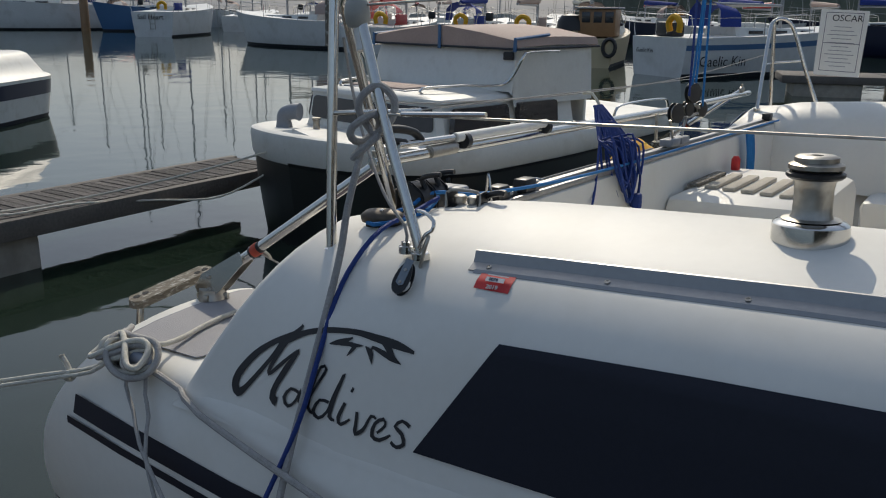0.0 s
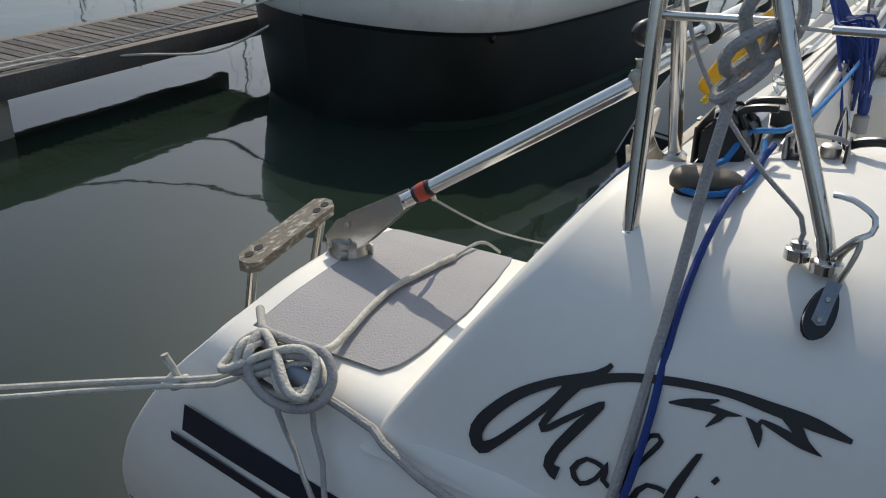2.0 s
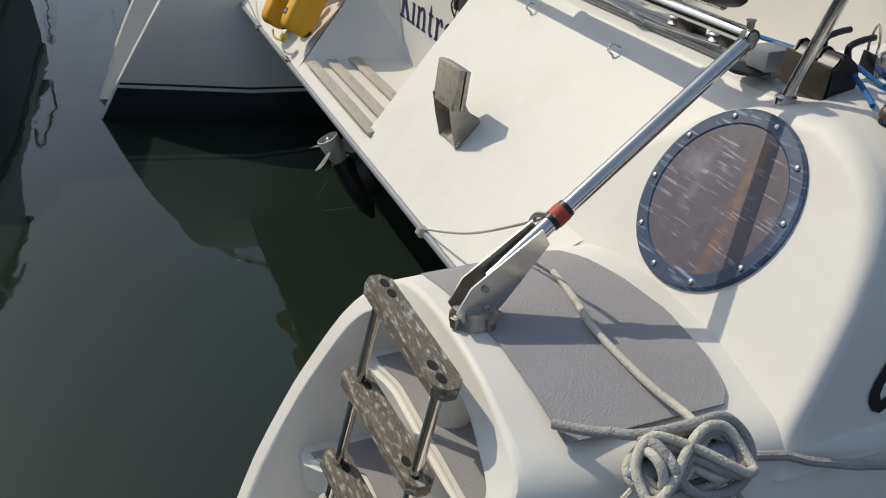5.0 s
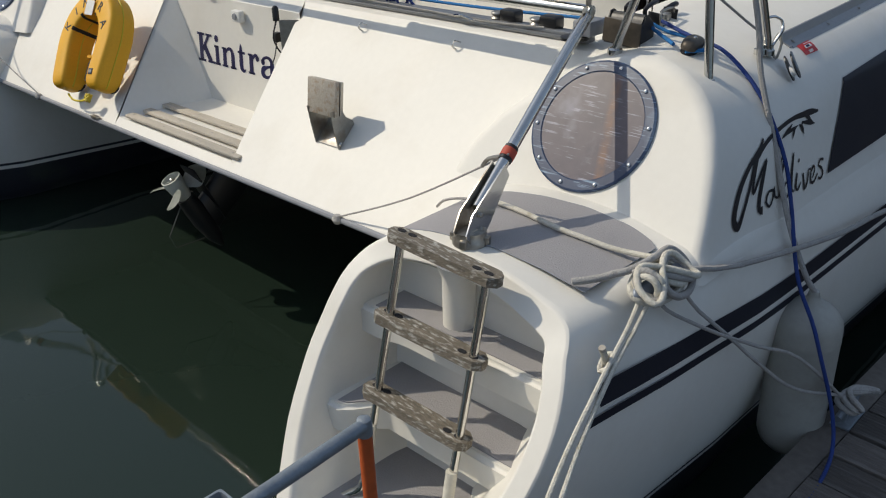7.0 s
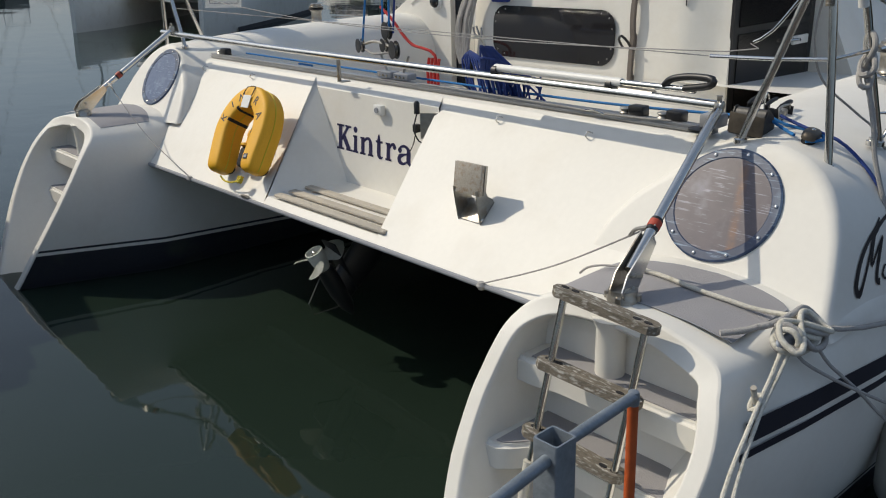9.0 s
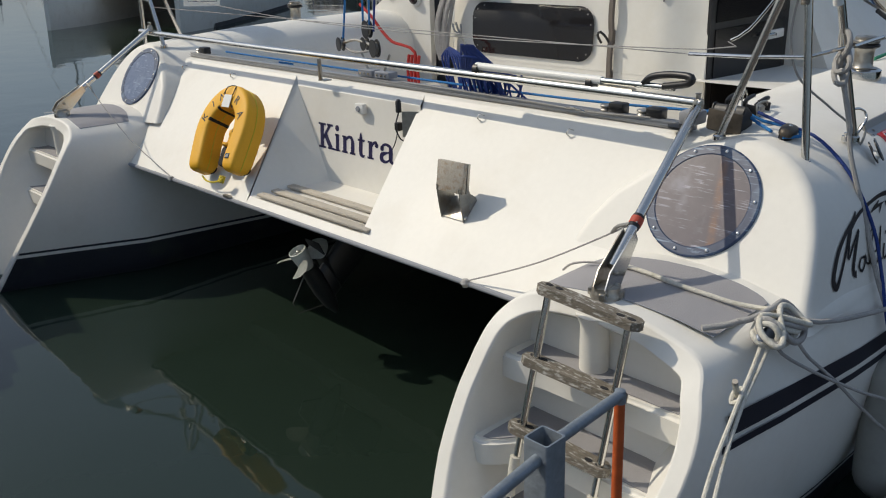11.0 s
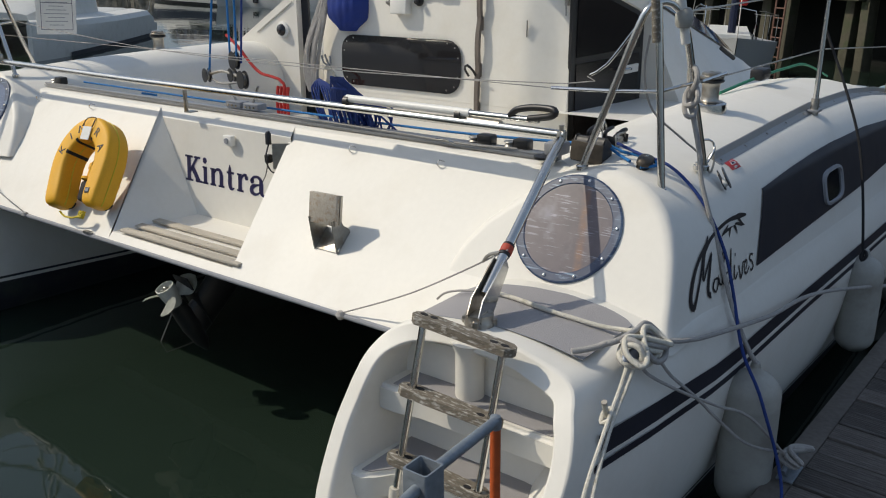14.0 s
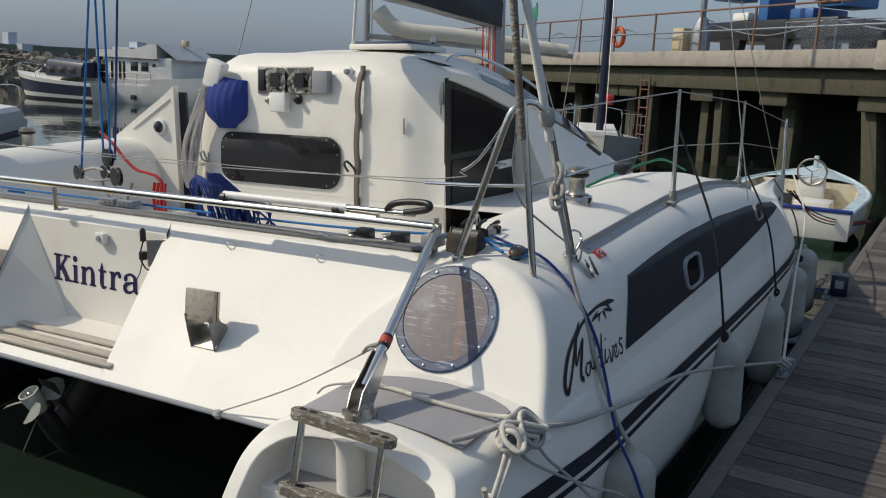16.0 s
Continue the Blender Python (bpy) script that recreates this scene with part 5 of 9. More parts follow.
tail = [(2.468, -0.572, 0.990), (2.443, -0.596, 0.984), (2.416, -0.622, 0.980)]
piece("tail", tube(spline([KNOT @ Vector((-0.098, -0.070, 0.014))] + tail, 0.012), 0.0092, 10), ROPE_GREY, knot, "cut rope end on the deck")
piece("deck_tail", tube(spline([KNOT @ Vector((0.04, -0.05, 0.03)), (2.475, -0.405, 0.985), (2.40, -0.415, 0.982), (2.32, -0.425, 0.989), (2.22, -0.43, 0.996), (2.12, -0.415, 0.998), (2.03, -0.403, 0.996), (2.005, -0.401, 0.994)], 0.015), 0.0074, 10), ROPE, knot, "pale rope end across the pad")
piece("thin_tail", tube(spline([(2.005, -0.401, 0.994), (1.93, -0.408, 0.985), (1.86, -0.414, 0.972), (1.806, -0.414, 0.950), (1.765, -0.40, 0.915)], 0.015), 0.0042, 6), ROPE_GREY, knot)


def mooring(name, label, pts, r, mat, mats=None):
    line = fitted(name, label, "rope", pts[0])
    piece("line", tube(spline(pts, 0.05), r, 8), mat, line)
    return line


def dock_pt(x, y, z):
    return BOAT.inverted() @ Vector((x, y, z))


mooring("stern_line", "pale doubled mooring rope led aft to the pontoon", [(2.553, -0.54, 0.955), (2.562, -0.60, 0.905), (2.61, -0.796, 0.855), (2.70, -1.10, 0.783), (3.0, -1.9, 0.62), dock_pt(3.33, -3.05, 0.505)], 0.0060, ROPE)
mooring("stern_line", "pale doubled mooring rope led aft to the pontoon", [(2.568, -0.53, 0.94), (2.576, -0.60, 0.895), (2.60, -0.719, 0.862), (2.655, -0.907, 0.815), (2.725, -1.10, 0.77), (3.03, -1.9, 0.60), dock_pt(3.36, -3.03, 0.505)], 0.0060, ROPE)
hitch = fitted("rope_end", "rope tail with a brown whipped end hitched round the line", "rope", (2.585, -0.75, 0.87))
piece("tail", tube([(2.571, -0.700, 0.862), (2.574, -0.716, 0.895), (2.577, -0.728, 0.914)], 0.0078, 8), ROPE, hitch)
piece("whipping", tube([(2.577, -0.728, 0.912), (2.5775, -0.731, 0.920)], 0.0082, 8), STAINED, hitch, "brown whipped end")
piece("turn", tube(spline([(2.590, -0.705, 0.862), (2.577, -0.685, 0.880), (2.562, -0.695, 0.868), (2.566, -0.715, 0.845)], 0.008, True), 0.0076, 8, True), ROPE, hitch)
C1, C2 = Vector((2.823, 0.29, 0)), Vector((2.87, 2.74, 0))
mooring("breast_line", "grey mooring rope from the stern cleat to the pontoon", [(2.545, -0.47, 0.93), (2.575, -0.45, 0.888), (2.604, -0.387, 0.839), (2.650, -0.31, 0.785), (2.70, -0.17, 0.70), (2.755, 0.0, 0.60), dock_pt(2.82, 0.26, 0.52)], 0.0052, ROPE_GREY)
mooring("breast_line", "grey mooring rope from the stern cleat to the pontoon", [(2.555, -0.385, 0.93), (2.583, -0.36, 0.885), (2.602, -0.328, 0.838), (2.660, -0.276, 0.768), (2.71, -0.17, 0.65), (2.765, 0.0, 0.50), dock_pt(2.825, 0.32, 0.52)], 0.0052, ROPE_GREY)
mooring("spring_line", "grey mooring rope running forward from the stern cleat", [(2.555, -0.37, 0.945), (2.558, -0.25, 0.915), (2.60, -0.13, 0.89), (2.66, 0.4, 0.80), (2.70, 1.1, 0.69), dock_pt(2.86, 2.72, 0.54)], 0.0085, ROPE_GREY)
mooring("spring_line", "pale mooring rope from the pontoon up to the bow", [dock_pt(2.87, 2.72, 0.55), (2.80, 3.6, 0.62), (2.60, 5.6, 0.72), (2.2, 7.7, 0.85)], 0.0085, ROPE)


def horn_cleat(p, heading=0.0):
    c = thing("dock_cleat", "small galvanised cleat bolted to the pontoon edge", "cleat", afloat(pose(*p, 0, 0, heading)) if p[0] < 2 else pose(*p, 0, 0, heading), "pontoon cleats")
    part("bar", tube(spline([(0, -0.11, 0.055), (0, -0.07, 0.062), (0, 0, 0.064), (0, 0.07, 0.062), (0, 0.11, 0.055)], 0.02), 0.011, 8), GALV, c)
    for y in (-0.035, 0.035):
        part("leg", tube([(0, y, 0.0), (0, y, 0.06)], 0.010, 8), GALV, c)
    part("plate", box((0.06, 0.14, 0.008), (0, 0, 0.004), 0.002), GALV, c)
    return c


for p in ((2.823, 0.29, 0.45), (2.87, 2.74, 0.45), (3.35, -3.04, 0.45), (2.87, 5.2, 0.45)):
    horn_cleat(p)
for c in (C1, C2):
    wrap = thing("cleat_hitch", "grey rope hitched round the pontoon cleat", "rope", Matrix.Translation((c.x, c.y, 0.45)))
    for k in range(3):
        pts = [(0.03 * math.sin(2 * a + k) + 0.01 * k, 0.075 * math.cos(a + 0.2 * k), 0.075 + 0.008 * k + 0.02 * math.sin(a)) for a in (2 * math.pi * i / 12 for i in range(12))]
        part("turn", tube(spline(pts, 0.015, True), 0.0085, 8, True), ROPE_GREY, wrap)

# bowline on the stern frame and the lines from it
bow = fitted("fender_rope", "grey rope tied to the stern frame with a bowline", "rope", (2.36, 0.25, 1.66))
piece("loop", tube(spline([(2.365, 0.235, 1.60), (2.388, 0.225, 1.645), (2.378, 0.24, 1.68), (2.352, 0.262, 1.692), (2.336, 0.287, 1.662), (2.342, 0.285, 1.62), (2.36, 0.255, 1.585)], 0.012, True), 0.0092, 8, True), ROPE_GREY, bow)
piece("knot_turn", tube(spline([(2.40, 0.215, 1.60), (2.37, 0.255, 1.63), (2.345, 0.25, 1.60), (2.36, 0.215, 1.565), (2.395, 0.21, 1.575)], 0.01, True), 0.0092, 8, True), ROPE_GREY, bow)
piece("knot_turn", tube(spline([(2.385, 0.24, 1.555), (2.365, 0.26, 1.58), (2.35, 0.23, 1.57), (2.37, 0.2, 1.535), (2.39, 0.21, 1.53)], 0.01, True), 0.009, 8, True), ROPE_GREY, bow)
piece("fall", tube(spline([(2.375, 0.225, 1.56), (2.42, 0.213, 1.42), (2.447, 0.205, 1.30), (2.524, 0.194, 1.10), (2.60, 0.18, 0.90), (2.675, 0.190, 0.74), (2.70, 0.22, 0.69)], 0.03), 0.0085, 8), ROPE_GREY, bow)
cab = fitted("shore_cable", "blue shore-power cable hanging over the side to the pontoon", "cable", (2.5, 0.25, 1.25))
piece("cable", tube(spline([(2.10, 0.25, 1.398), (2.20, 0.235, 1.372), (2.31, 0.225, 1.350), (2.40, 0.216, 1.292), (2.472, 0.212, 1.212), (2.546, 0.212, 1.075), (2.592, 0.195, 0.95), (2.665, 0.14, 0.76), (2.76, 0.11, 0.60), dock_pt(2.86, 0.06, 0.47), dock_pt(2.92, -0.5, 0.46), dock_pt(3.1, -1.0, 0.46)], 0.03), 0.006, 8), ROPE_NAVY, cab)


# ---- fenders ----
def fender(p, h, r, tilt=0.0):
    f = fitted("fender", "scuffed white vinyl fender squeezed between hull and pontoon", "fender", p, "fenders along the side")
    m = Matrix.Translation(p) @ pose(0, 0, 0, tilt, 0, 0)
    prof = [(0.018, 0.012), (0.023, -0.002)] + [(r * math.sin(a), -0.004 - r * 0.85 * (1 - math.cos(a))) for a in (0.32, 0.5, 0.7, 0.9, 1.1, 1.3, 1.5)]
    prof += [(r, -0.12), (r * 1.012, -0.125), (r, -0.13), (r * 1.01, -h * 0.5), (r, -h + 0.12)] + [(r * math.cos(a), -h + 0.10 - 0.09 * math.sin(a)) for a in (0.2, 0.5, 0.9, 1.2)]
    piece("body", lathe(prof, 28, m), FENDER, f)
    piece("eye", lathe([(0.015, 0.0), (0.018, 0.012), (0.015, 0.028), (0.009, 0.032)], 12, m), FENDER, f, "moulded eye")
    return f


fender((2.692, 0.215, 0.672), 0.56, 0.098)
fender((2.71, 1.80, 0.66), 0.52, 0.094, 2)
fender((2.70, 3.15, 0.53), 0.60, 0.112, 3)
fender((2.69, 4.35, 0.52), 0.60, 0.112, 3)
fender((2.66, 5.3, 0.48), 0.60, 0.112, 3)
for a, b in (((2.39, 1.80, 1.72), (2.735, 1.60, 0.70)), ((2.42, 3.35, 1.42), (2.75, 3.15, 0.57)), ((2.40, 5.0, 1.1), (2.74, 4.35, 0.56))):
    mid = tuple((Vector(a) + Vector(b)) / 2 + Vector((0.06, 0, 0.02)))
    ln = mooring("fender_lanyard", "black lanyard holding a fender", [a, mid, b], 0.0065, ROPE_BLACK)
    piece("knot", tube(spline([Vector(b) + Vector((0.012 * math.cos(t), 0.012 * math.sin(t), 0.02 * math.sin(t) + 0.02)) for t in (0, 1.5, 3, 4.5)], 0.008, True), 0.008, 8, True), ROPE_BLACK, ln)

# ---- stanchions, wires, pulpit on the starboard side ----
for y, h, x in ((1.75, 0.58, 2.395), (3.45, 0.58, 2.40)):
    z = shoulder(y)[2]
    st = fitted("stanchion", "thin stainless stanchion standing in a socket on the toe rail", "stanchion", (x, y, z), "stanchions")
    piece("post", tube([(x, y, z), (x + 0.005, y - 0.01, z + h)], 0.0115, 10, taper=(1.15, 0.8)), STEEL, st)
    piece("socket", tube([(x, y, z - 0.01), (x, y, z + 0.07)], 0.019, 12), STEEL_DULL, st)
    piece("base", box((0.055, 0.08, 0.012), (x, y, z + 0.012), 0.003), ALU, st)
pul = fitted("pulpit", "stainless bow pulpit with white sleeves", "pulpit", (2.1, 7.6, 0.85))
piece("post", tube([(2.16, 7.2, 0.83), (2.14, 7.25, 1.42)], 0.0115, 10), STEEL, pul)
piece("post", tube([(2.08, 7.9, 0.80), (2.06, 7.92, 1.40)], 0.0115, 10), STEEL, pul)
piece("rail", tube(spline([(2.14, 7.25, 1.42), (2.10, 7.6, 1.45), (2.06, 7.92, 1.40)], 0.05), 0.0115, 10), STEEL, pul)
wires = fitted("guard_wires", "steel guard wires running forward through the stanchions", "wire", (2.39, 3, 1.9))
za, zb = shoulder(1.75)[2], shoulder(3.45)[2]
for pts in ([(2.36, 0.29, 1.63), (2.398, 1.745, za + 0.30), (2.403, 3.44, zb + 0.30), (2.14, 7.25, 1.15)], [(2.335, 0.19, 1.87), (2.4, 1.74, za + 0.57), (2.405, 3.44, zb + 0.57), (2.13, 7.3, 1.44)]):
    for a, b in zip(pts, pts[1:]):
        piece("wire", tube([a, b], 0.003, 6), STEEL_DULL, wires)
piece("bottlescrew", tube([(2.365, 0.33, 1.632), (2.372, 0.55, 1.64)], 0.006, 8), STEEL, wires)
shr = fitted("shroud", "steel shroud with a bottlescrew at the hull side", "shroud", (2.6, 3.2, 0.6))
piece("wire", tube([(2.565, 3.12, 0.98), (2.40, 3.2, 1.85), (1.2, 4.0, 8.0)], 0.004, 6), STEEL_DULL, shr)
piece("bottlescrew", tube([(2.60, 3.15, 0.76), (2.565, 3.12, 0.98)], 0.009, 8), STEEL, shr)
piece("chainplate", box((0.008, 0.04, 0.22), (2.685, 3.16, 0.62), 0.002), STEEL, shr)
shr2 = fitted("shroud", "steel shroud running up from the fore deck", "shroud", (2.2, 6.5, 0.9))
piece("wire", tube([(2.2, 6.6, 0.9), (0.3, 4.6, 9.0)], 0.004, 6), STEEL_DULL, shr2)

# thin white lines across the stern between the two frames
for z0, z1 in ((1.662, 1.74), (1.608, 1.67)):
    l2 = fitted("stern_guard_line", "thin white guard line stretched across the stern", "line", (2.15, 0.075, z0), "stern guard lines")
    if z0 > 1.65:
        piece("line", tube(spline([(2.06, 0.07, 1.655), (1.98, 0.065, 1.625), (0.85, 0.05, 1.60), (-0.5, 0.05, 1.625), (-1.95, 0.08, 1.72)], 0.1), 0.0021, 6), ROPE_GREY, l2)
        piece("strop", tube(spline([(2.07, 0.07, 1.66), (2.13, 0.075, 1.70), (2.23, 0.078, 1.83)], 0.03), 0.005, 6), STEEL, l2)
    else:
        piece("line", tube([(1.93, 0.07, 1.605), (-1.95, 0.08, 1.62)], 0.0021, 6), ROPE_GREY, l2)
        piece("bottlescrew", tube([(2.145, 0.075, 1.612), (1.92, 0.07, 1.605)], 0.0065, 8), STEEL, l2)
# blue coil hung from the guard line
coil = fitted("rope_coil", "coil of dark blue rope hung from the guard line", "rope", (0.80, 0.13, 1.55))
rng = random.Random(11)
for k in range(26):
    c, w = 0.82 + rng.uniform(-0.06, 0.09), rng.uniform(0.02, 0.075)
    lo, yy = 1.17 + rng.uniform(0.0, 0.13), 0.265 + rng.uniform(-0.035, 0.05)
    pts = [(0.80 + 0.003 * (k - 9), 0.13, 1.556), (c - w, 0.20, 1.44), (c - w * 1.15, yy - 0.01, lo + 0.12), (c - 0.3 * w, yy, lo), (c + w * 0.9, yy, lo + 0.07), (c + w * 1.1, yy - 0.02, lo + 0.16), (c + w * 0.6, 0.20, 1.44)]
    piece("turn", tube(spline(pts, 0.025, True), 0.0045, 7, True), ROPE_NAVY, coil)
piece("lashing", tube(spline([(0.765, 0.15, 1.50), (0.80, 0.12, 1.51), (0.845, 0.15, 1.50), (0.80, 0.185, 1.495)], 0.02, True), 0.005, 7, True), ROPE_NAVY, coil)
piece("supply_lead", tube(spline([(0.80, 0.14, 1.53), (0.95, 0.20, 1.42), (1.15, 0.27, 1.25), (1.32, 0.30, 1.12)], 0.04), 0.0045, 7), ROPE_NAVY, coil)
piece("hanging_loop", tube(spline([(0.80, 0.06, 1.60), (0.80, 0.1, 1.60), (0.80, 0.13, 1.56)], 0.04), 0.006, 7), ROPE, coil)
piece("plug", box((0.04, 0.032, 0.06), (0.80, 0.30, 1.20), 0.01), ROPE_NAVY, coil, "blue shore-power plug")
piece("plug_end", lathe([(0.022, 0.0), (0.022, 0.05), (0.016, 0.055)], 14, Matrix.Translation((0.80, 0.30, 1.115))), GREY_PLASTIC, coil, "grey plug ring")

# ---- things on the raked stern face ----
def slope_pose(x, z, lift=0.0):
    """x along the boat's beam, y up the slope, z out of it."""
    up = Vector((0, 0.7091, 0.7051))
    return basis(Vector((x, slope_y(z), z)) + Vector((0, -0.7051, 0.7091)) * lift, (1, 0, 0), up)


buoy = fitted("lifebuoy", "yellow horseshoe lifebuoy with black straps leaning on the stern face", "lifebuoy", (-0.62, -0.3, 0.85))
up58 = Vector((0, math.cos(radians(58)), math.sin(radians(58))))
# origin midway between the feet, on the front face
mb = basis(Vector((-0.50, -0.373, 0.81)) + Vector((0, -up58.z, up58.y)) * 0.14 + up58 * 0.03, (1, 0, 0), up58) @ pose(0, 0, 0, 0, 0, 9)
line = [(-0.142, 0.0), (-0.150, 0.07), (-0.165, 0.17), (-0.168, 0.25), (-0.140, 0.33), (-0.075, 0.390), (0.0, 0.408), (0.075, 0.390), (0.140, 0.33), (0.168, 0.25), (0.168, 0.17), (0.160, 0.07), (0.158, 0.0)]
cl2 = spline([(x, y, 0) for x, y in line], 0.012)
BUOY_D = 0.066
last = len(cl2) - 1


def buoy_ring(i, grow=0.0, a0=0.0, a1=2 * math.pi, n=28):
    """A soft rectangular section across the collar; its front lies at z = 0."""
    p = cl2[i]
    d = (cl2[min(i + 1, last)] - cl2[max(i - 1, 0)]).normalized()
    nrm = Vector((-d.y, d.x, 0))
    e = min(i, last - i)
    k = 1.0 if e > 4 else (0.62, 0.82, 0.92, 0.97, 0.99)[e]
    wide = (0.055 + 0.006 * math.sin(math.pi * i / last) ** 4) * k
    ring = []
    for j in range(n):
        a = a0 + (a1 - a0) * j / (n if a1 - a0 > 6 else n - 1)
        ca, sa = math.cos(a), math.sin(a)
        # a waist at mid depth, where the two halves are sewn together
        seam = 1 - 0.07 * math.exp(-(sa / 0.10) ** 2)
        ring.append(mb @ (p + nrm * ((wide * seam + grow) * math.copysign(abs(ca) ** 0.38, ca)) + Vector((0, 0, -BUOY_D + (BUOY_D * k + grow) * math.copysign(abs(sa) ** 0.42, sa)))))
    return ring


piece("cover", grid([buoy_ring(i) for i in range(last + 1)], close_v=True, cap=True), YELLOW, buoy, "yellow cloth cover sewn in two halves", smooth=55)
PIPING = material("yellow_piping", (0.62, 0.48, 0.02), 0.6, var=0.08, scale=40, bump=0.02)
for a in (0.0, math.pi):
    piece("piping", tube([buoy_ring(i, 0.001, a, a + 0.01, 2)[0] for i in range(1, last)], 0.0032, 6), PIPING, buoy, "greenish yellow piping")
STRAP = material("black_webbing", (0.014, 0.014, 0.015), 0.8, var=0.15, scale=60, fine=300, bump=0.08)
# webbing over the outer side; the outer side lies at angle 180 degrees
for i0, half in ((0.60, 1), (0.795, 1), (0.30, 1), (0.42, 1)):
    i = int(i0 * last)
    piece("strap", grid([buoy_ring(q, 0.0018, 0.62 * math.pi, 1.5 * math.pi, 14) for q in (i - half, i, i + half)]), STRAP, buoy, "black webbing strap")
for i0, i1 in ((0, 3), (last - 3, last)):
    piece("end_strap", grid([buoy_ring(q, 0.0022, 1.15 * math.pi, 1.85 * math.pi, 12) for q in range(i0, i1 + 1)]), STRAP, buoy, "black webbing end")
for ch, ang, ii in (("K", 62, 0.285), ("I", 40, 0.385), ("N", 14, 0.455), ("R", -30, 0.615), ("A", -58, 0.715)):
    p = cl2[int(ii * last)]
    words(ch, 0.062, mb @ Matrix.Translation((p.x, p.y, 0.0006)) @ pose(0, 0, 0, 0, 0, ang) @ Matrix.Translation((-0.018, -0.022, 0)), INK, buoy, "letter").matrix_parent_inverse = BASES[buoy.name]
piece("label", box((0.070, 0.068, 0.003), m=mb @ pose(0.012, 0.372, 0.006, 4, 0, -6)), WHITE_PLASTIC, buoy, "white paper tag")
piece("tag_cord", tube(spline([mb @ Vector(q) for q in ((-0.03, 0.41, 0.008), (0.0, 0.45, 0.012), (0.03, 0.462, -0.01), (0.055, 0.44, 0.004), (0.05, 0.40, 0.008))], 0.015), 0.0025, 6), STRAP, buoy, "black hanging cord")
piece("light_bracket", box((0.085, 0.11, 0.07), m=mb @ pose(0.015, 0.095, -0.10), bevel=0.018), STRAP, buoy, "black lamp holder")
piece("light", lathe([(0.040, 0), (0.042, 0.012), (0.018, 0.02), (0.017, 0.055), (0.022, 0.062), (0.022, 0.085), (0.010, 0.10)], 16, mb @ pose(0.015, 0.150, -0.085, -90, 0, 0)), YELLOW, buoy, "yellow floating light")
piece("lanyard", tube(spline([mb @ Vector(q) for q in ((-0.13, -0.02, -0.07), (-0.08, -0.045, -0.07), (-0.01, -0.050, -0.075), (0.05, -0.035, -0.07))], 0.02), 0.005, 8), PIPING, buoy, "yellow cord")
for k in range(5):
    a = 1.3 * k
    piece("cord_knot", tube(spline([mb @ Vector((0.055 + 0.018 * math.cos(t + a), -0.035 + 0.016 * math.sin(t), -0.07 + 0.012 * math.sin(t + a))) for t in (0, 1.6, 3.1, 4.7)], 0.01, True), 0.0045, 6, True), PIPING, buoy)
piece("badge", box((0.034, 0.028, 0.002), m=mb @ pose(0.150, 0.070, 0.001), bevel=0.0008), BOOT, buoy, "small dark green badge")
piece("badge_print", box((0.022, 0.014, 0.001), m=mb @ pose(0.150, 0.070, 0.0026)), GREY_PLASTIC, buoy)

brk = fitted("outboard_bracket", "stainless bracket with a wooden pad for a small outboard", "bracket", (1.08, -0.27, 0.93))
mp = pose(1.094, -0.267, 1.100, -8, 0, 3)
piece("pad", box((0.144, 0.020, 0.124), m=mp, bevel=0.003), STAINED, brk, "brown-stained grey pad")
piece("pad_back", box((0.144, 0.014, 0.118), m=mp @ pose(0.002, 0.0195, 0.0), bevel=0.002), STEEL_DULL, brk, "dull metal backing plate")
for x in (1.030, 1.156):
    leg = [(-0.292, 1.062), (-0.282, 0.990), (-0.268, 0.918), (-0.190, 0.994), (-0.196, 1.010), (-0.226, 1.030), (-0.248, 1.070)]
    piece("side_plate", slab(leg, 0.005, basis((x - 0.0025, 0, 0), (0, 1, 0), (0, 0, 1))), STEEL_DULL, brk, "dull stainless side plate")
    piece("bolt", lathe([(0.008, 0), (0.008, 0.004), (0.005, 0.007)], 8, pose(x + (0.003 if x > 1.1 else -0.003), -0.262, 0.938, 0, 90 if x > 1.1 else -90, 0)), STEEL, brk)
piece("foot_plate", box((0.126, 0.100, 0.004), m=slope_pose(1.093, 0.955, 0.004), bevel=0.001), STEEL_DULL, brk, "dull foot plate")
piece("cross_bar", tube([(1.030, -0.240, 1.035), (1.156, -0.240, 1.035)], 0.005, 8), STEEL_DULL, brk)

sign = fitted("boat_name", "dark blue raised lettering of the boat's name", "lettering", (0.1, 0.03, 1.0))
mt = basis((-0.232, BACK_Y0 + (0.968 - 0.80) * 0.085 - 0.0016, 0.968), (1, 0, 0.0), (0, 0.085, 1))


def pen(bm, pts, widths, step=0.004):
    """A flat stroke of changing width in the plane of the lettering."""
    p = spline([(x, y, w) for (x, y), w in zip(pts, widths)], step) if len(pts) > 2 else [Vector((x, y, w)) for (x, y), w in zip(pts, widths)]
    rows = []
    for i, q in enumerate(p):
        d = p[min(i + 1, len(p) - 1)] - p[max(i - 1, 0)]
        d = Vector((d.x, d.y)).normalized()
        rows.append([mt @ Vector((q.x + sg * d.y * q.z / 2, q.y - sg * d.x * q.z / 2, 0)) for sg in (-1, 1)])
    grid(rows, bm=bm)


def bar(x0, x1, y0, y1):
    return [(x0, (y0 + y1) / 2), (x1, (y0 + y1) / 2)], [y1 - y0] * 2


def stem(x, y0, y1, w=0.027):
    return [(x, y0), (x, y1)], [w] * 2


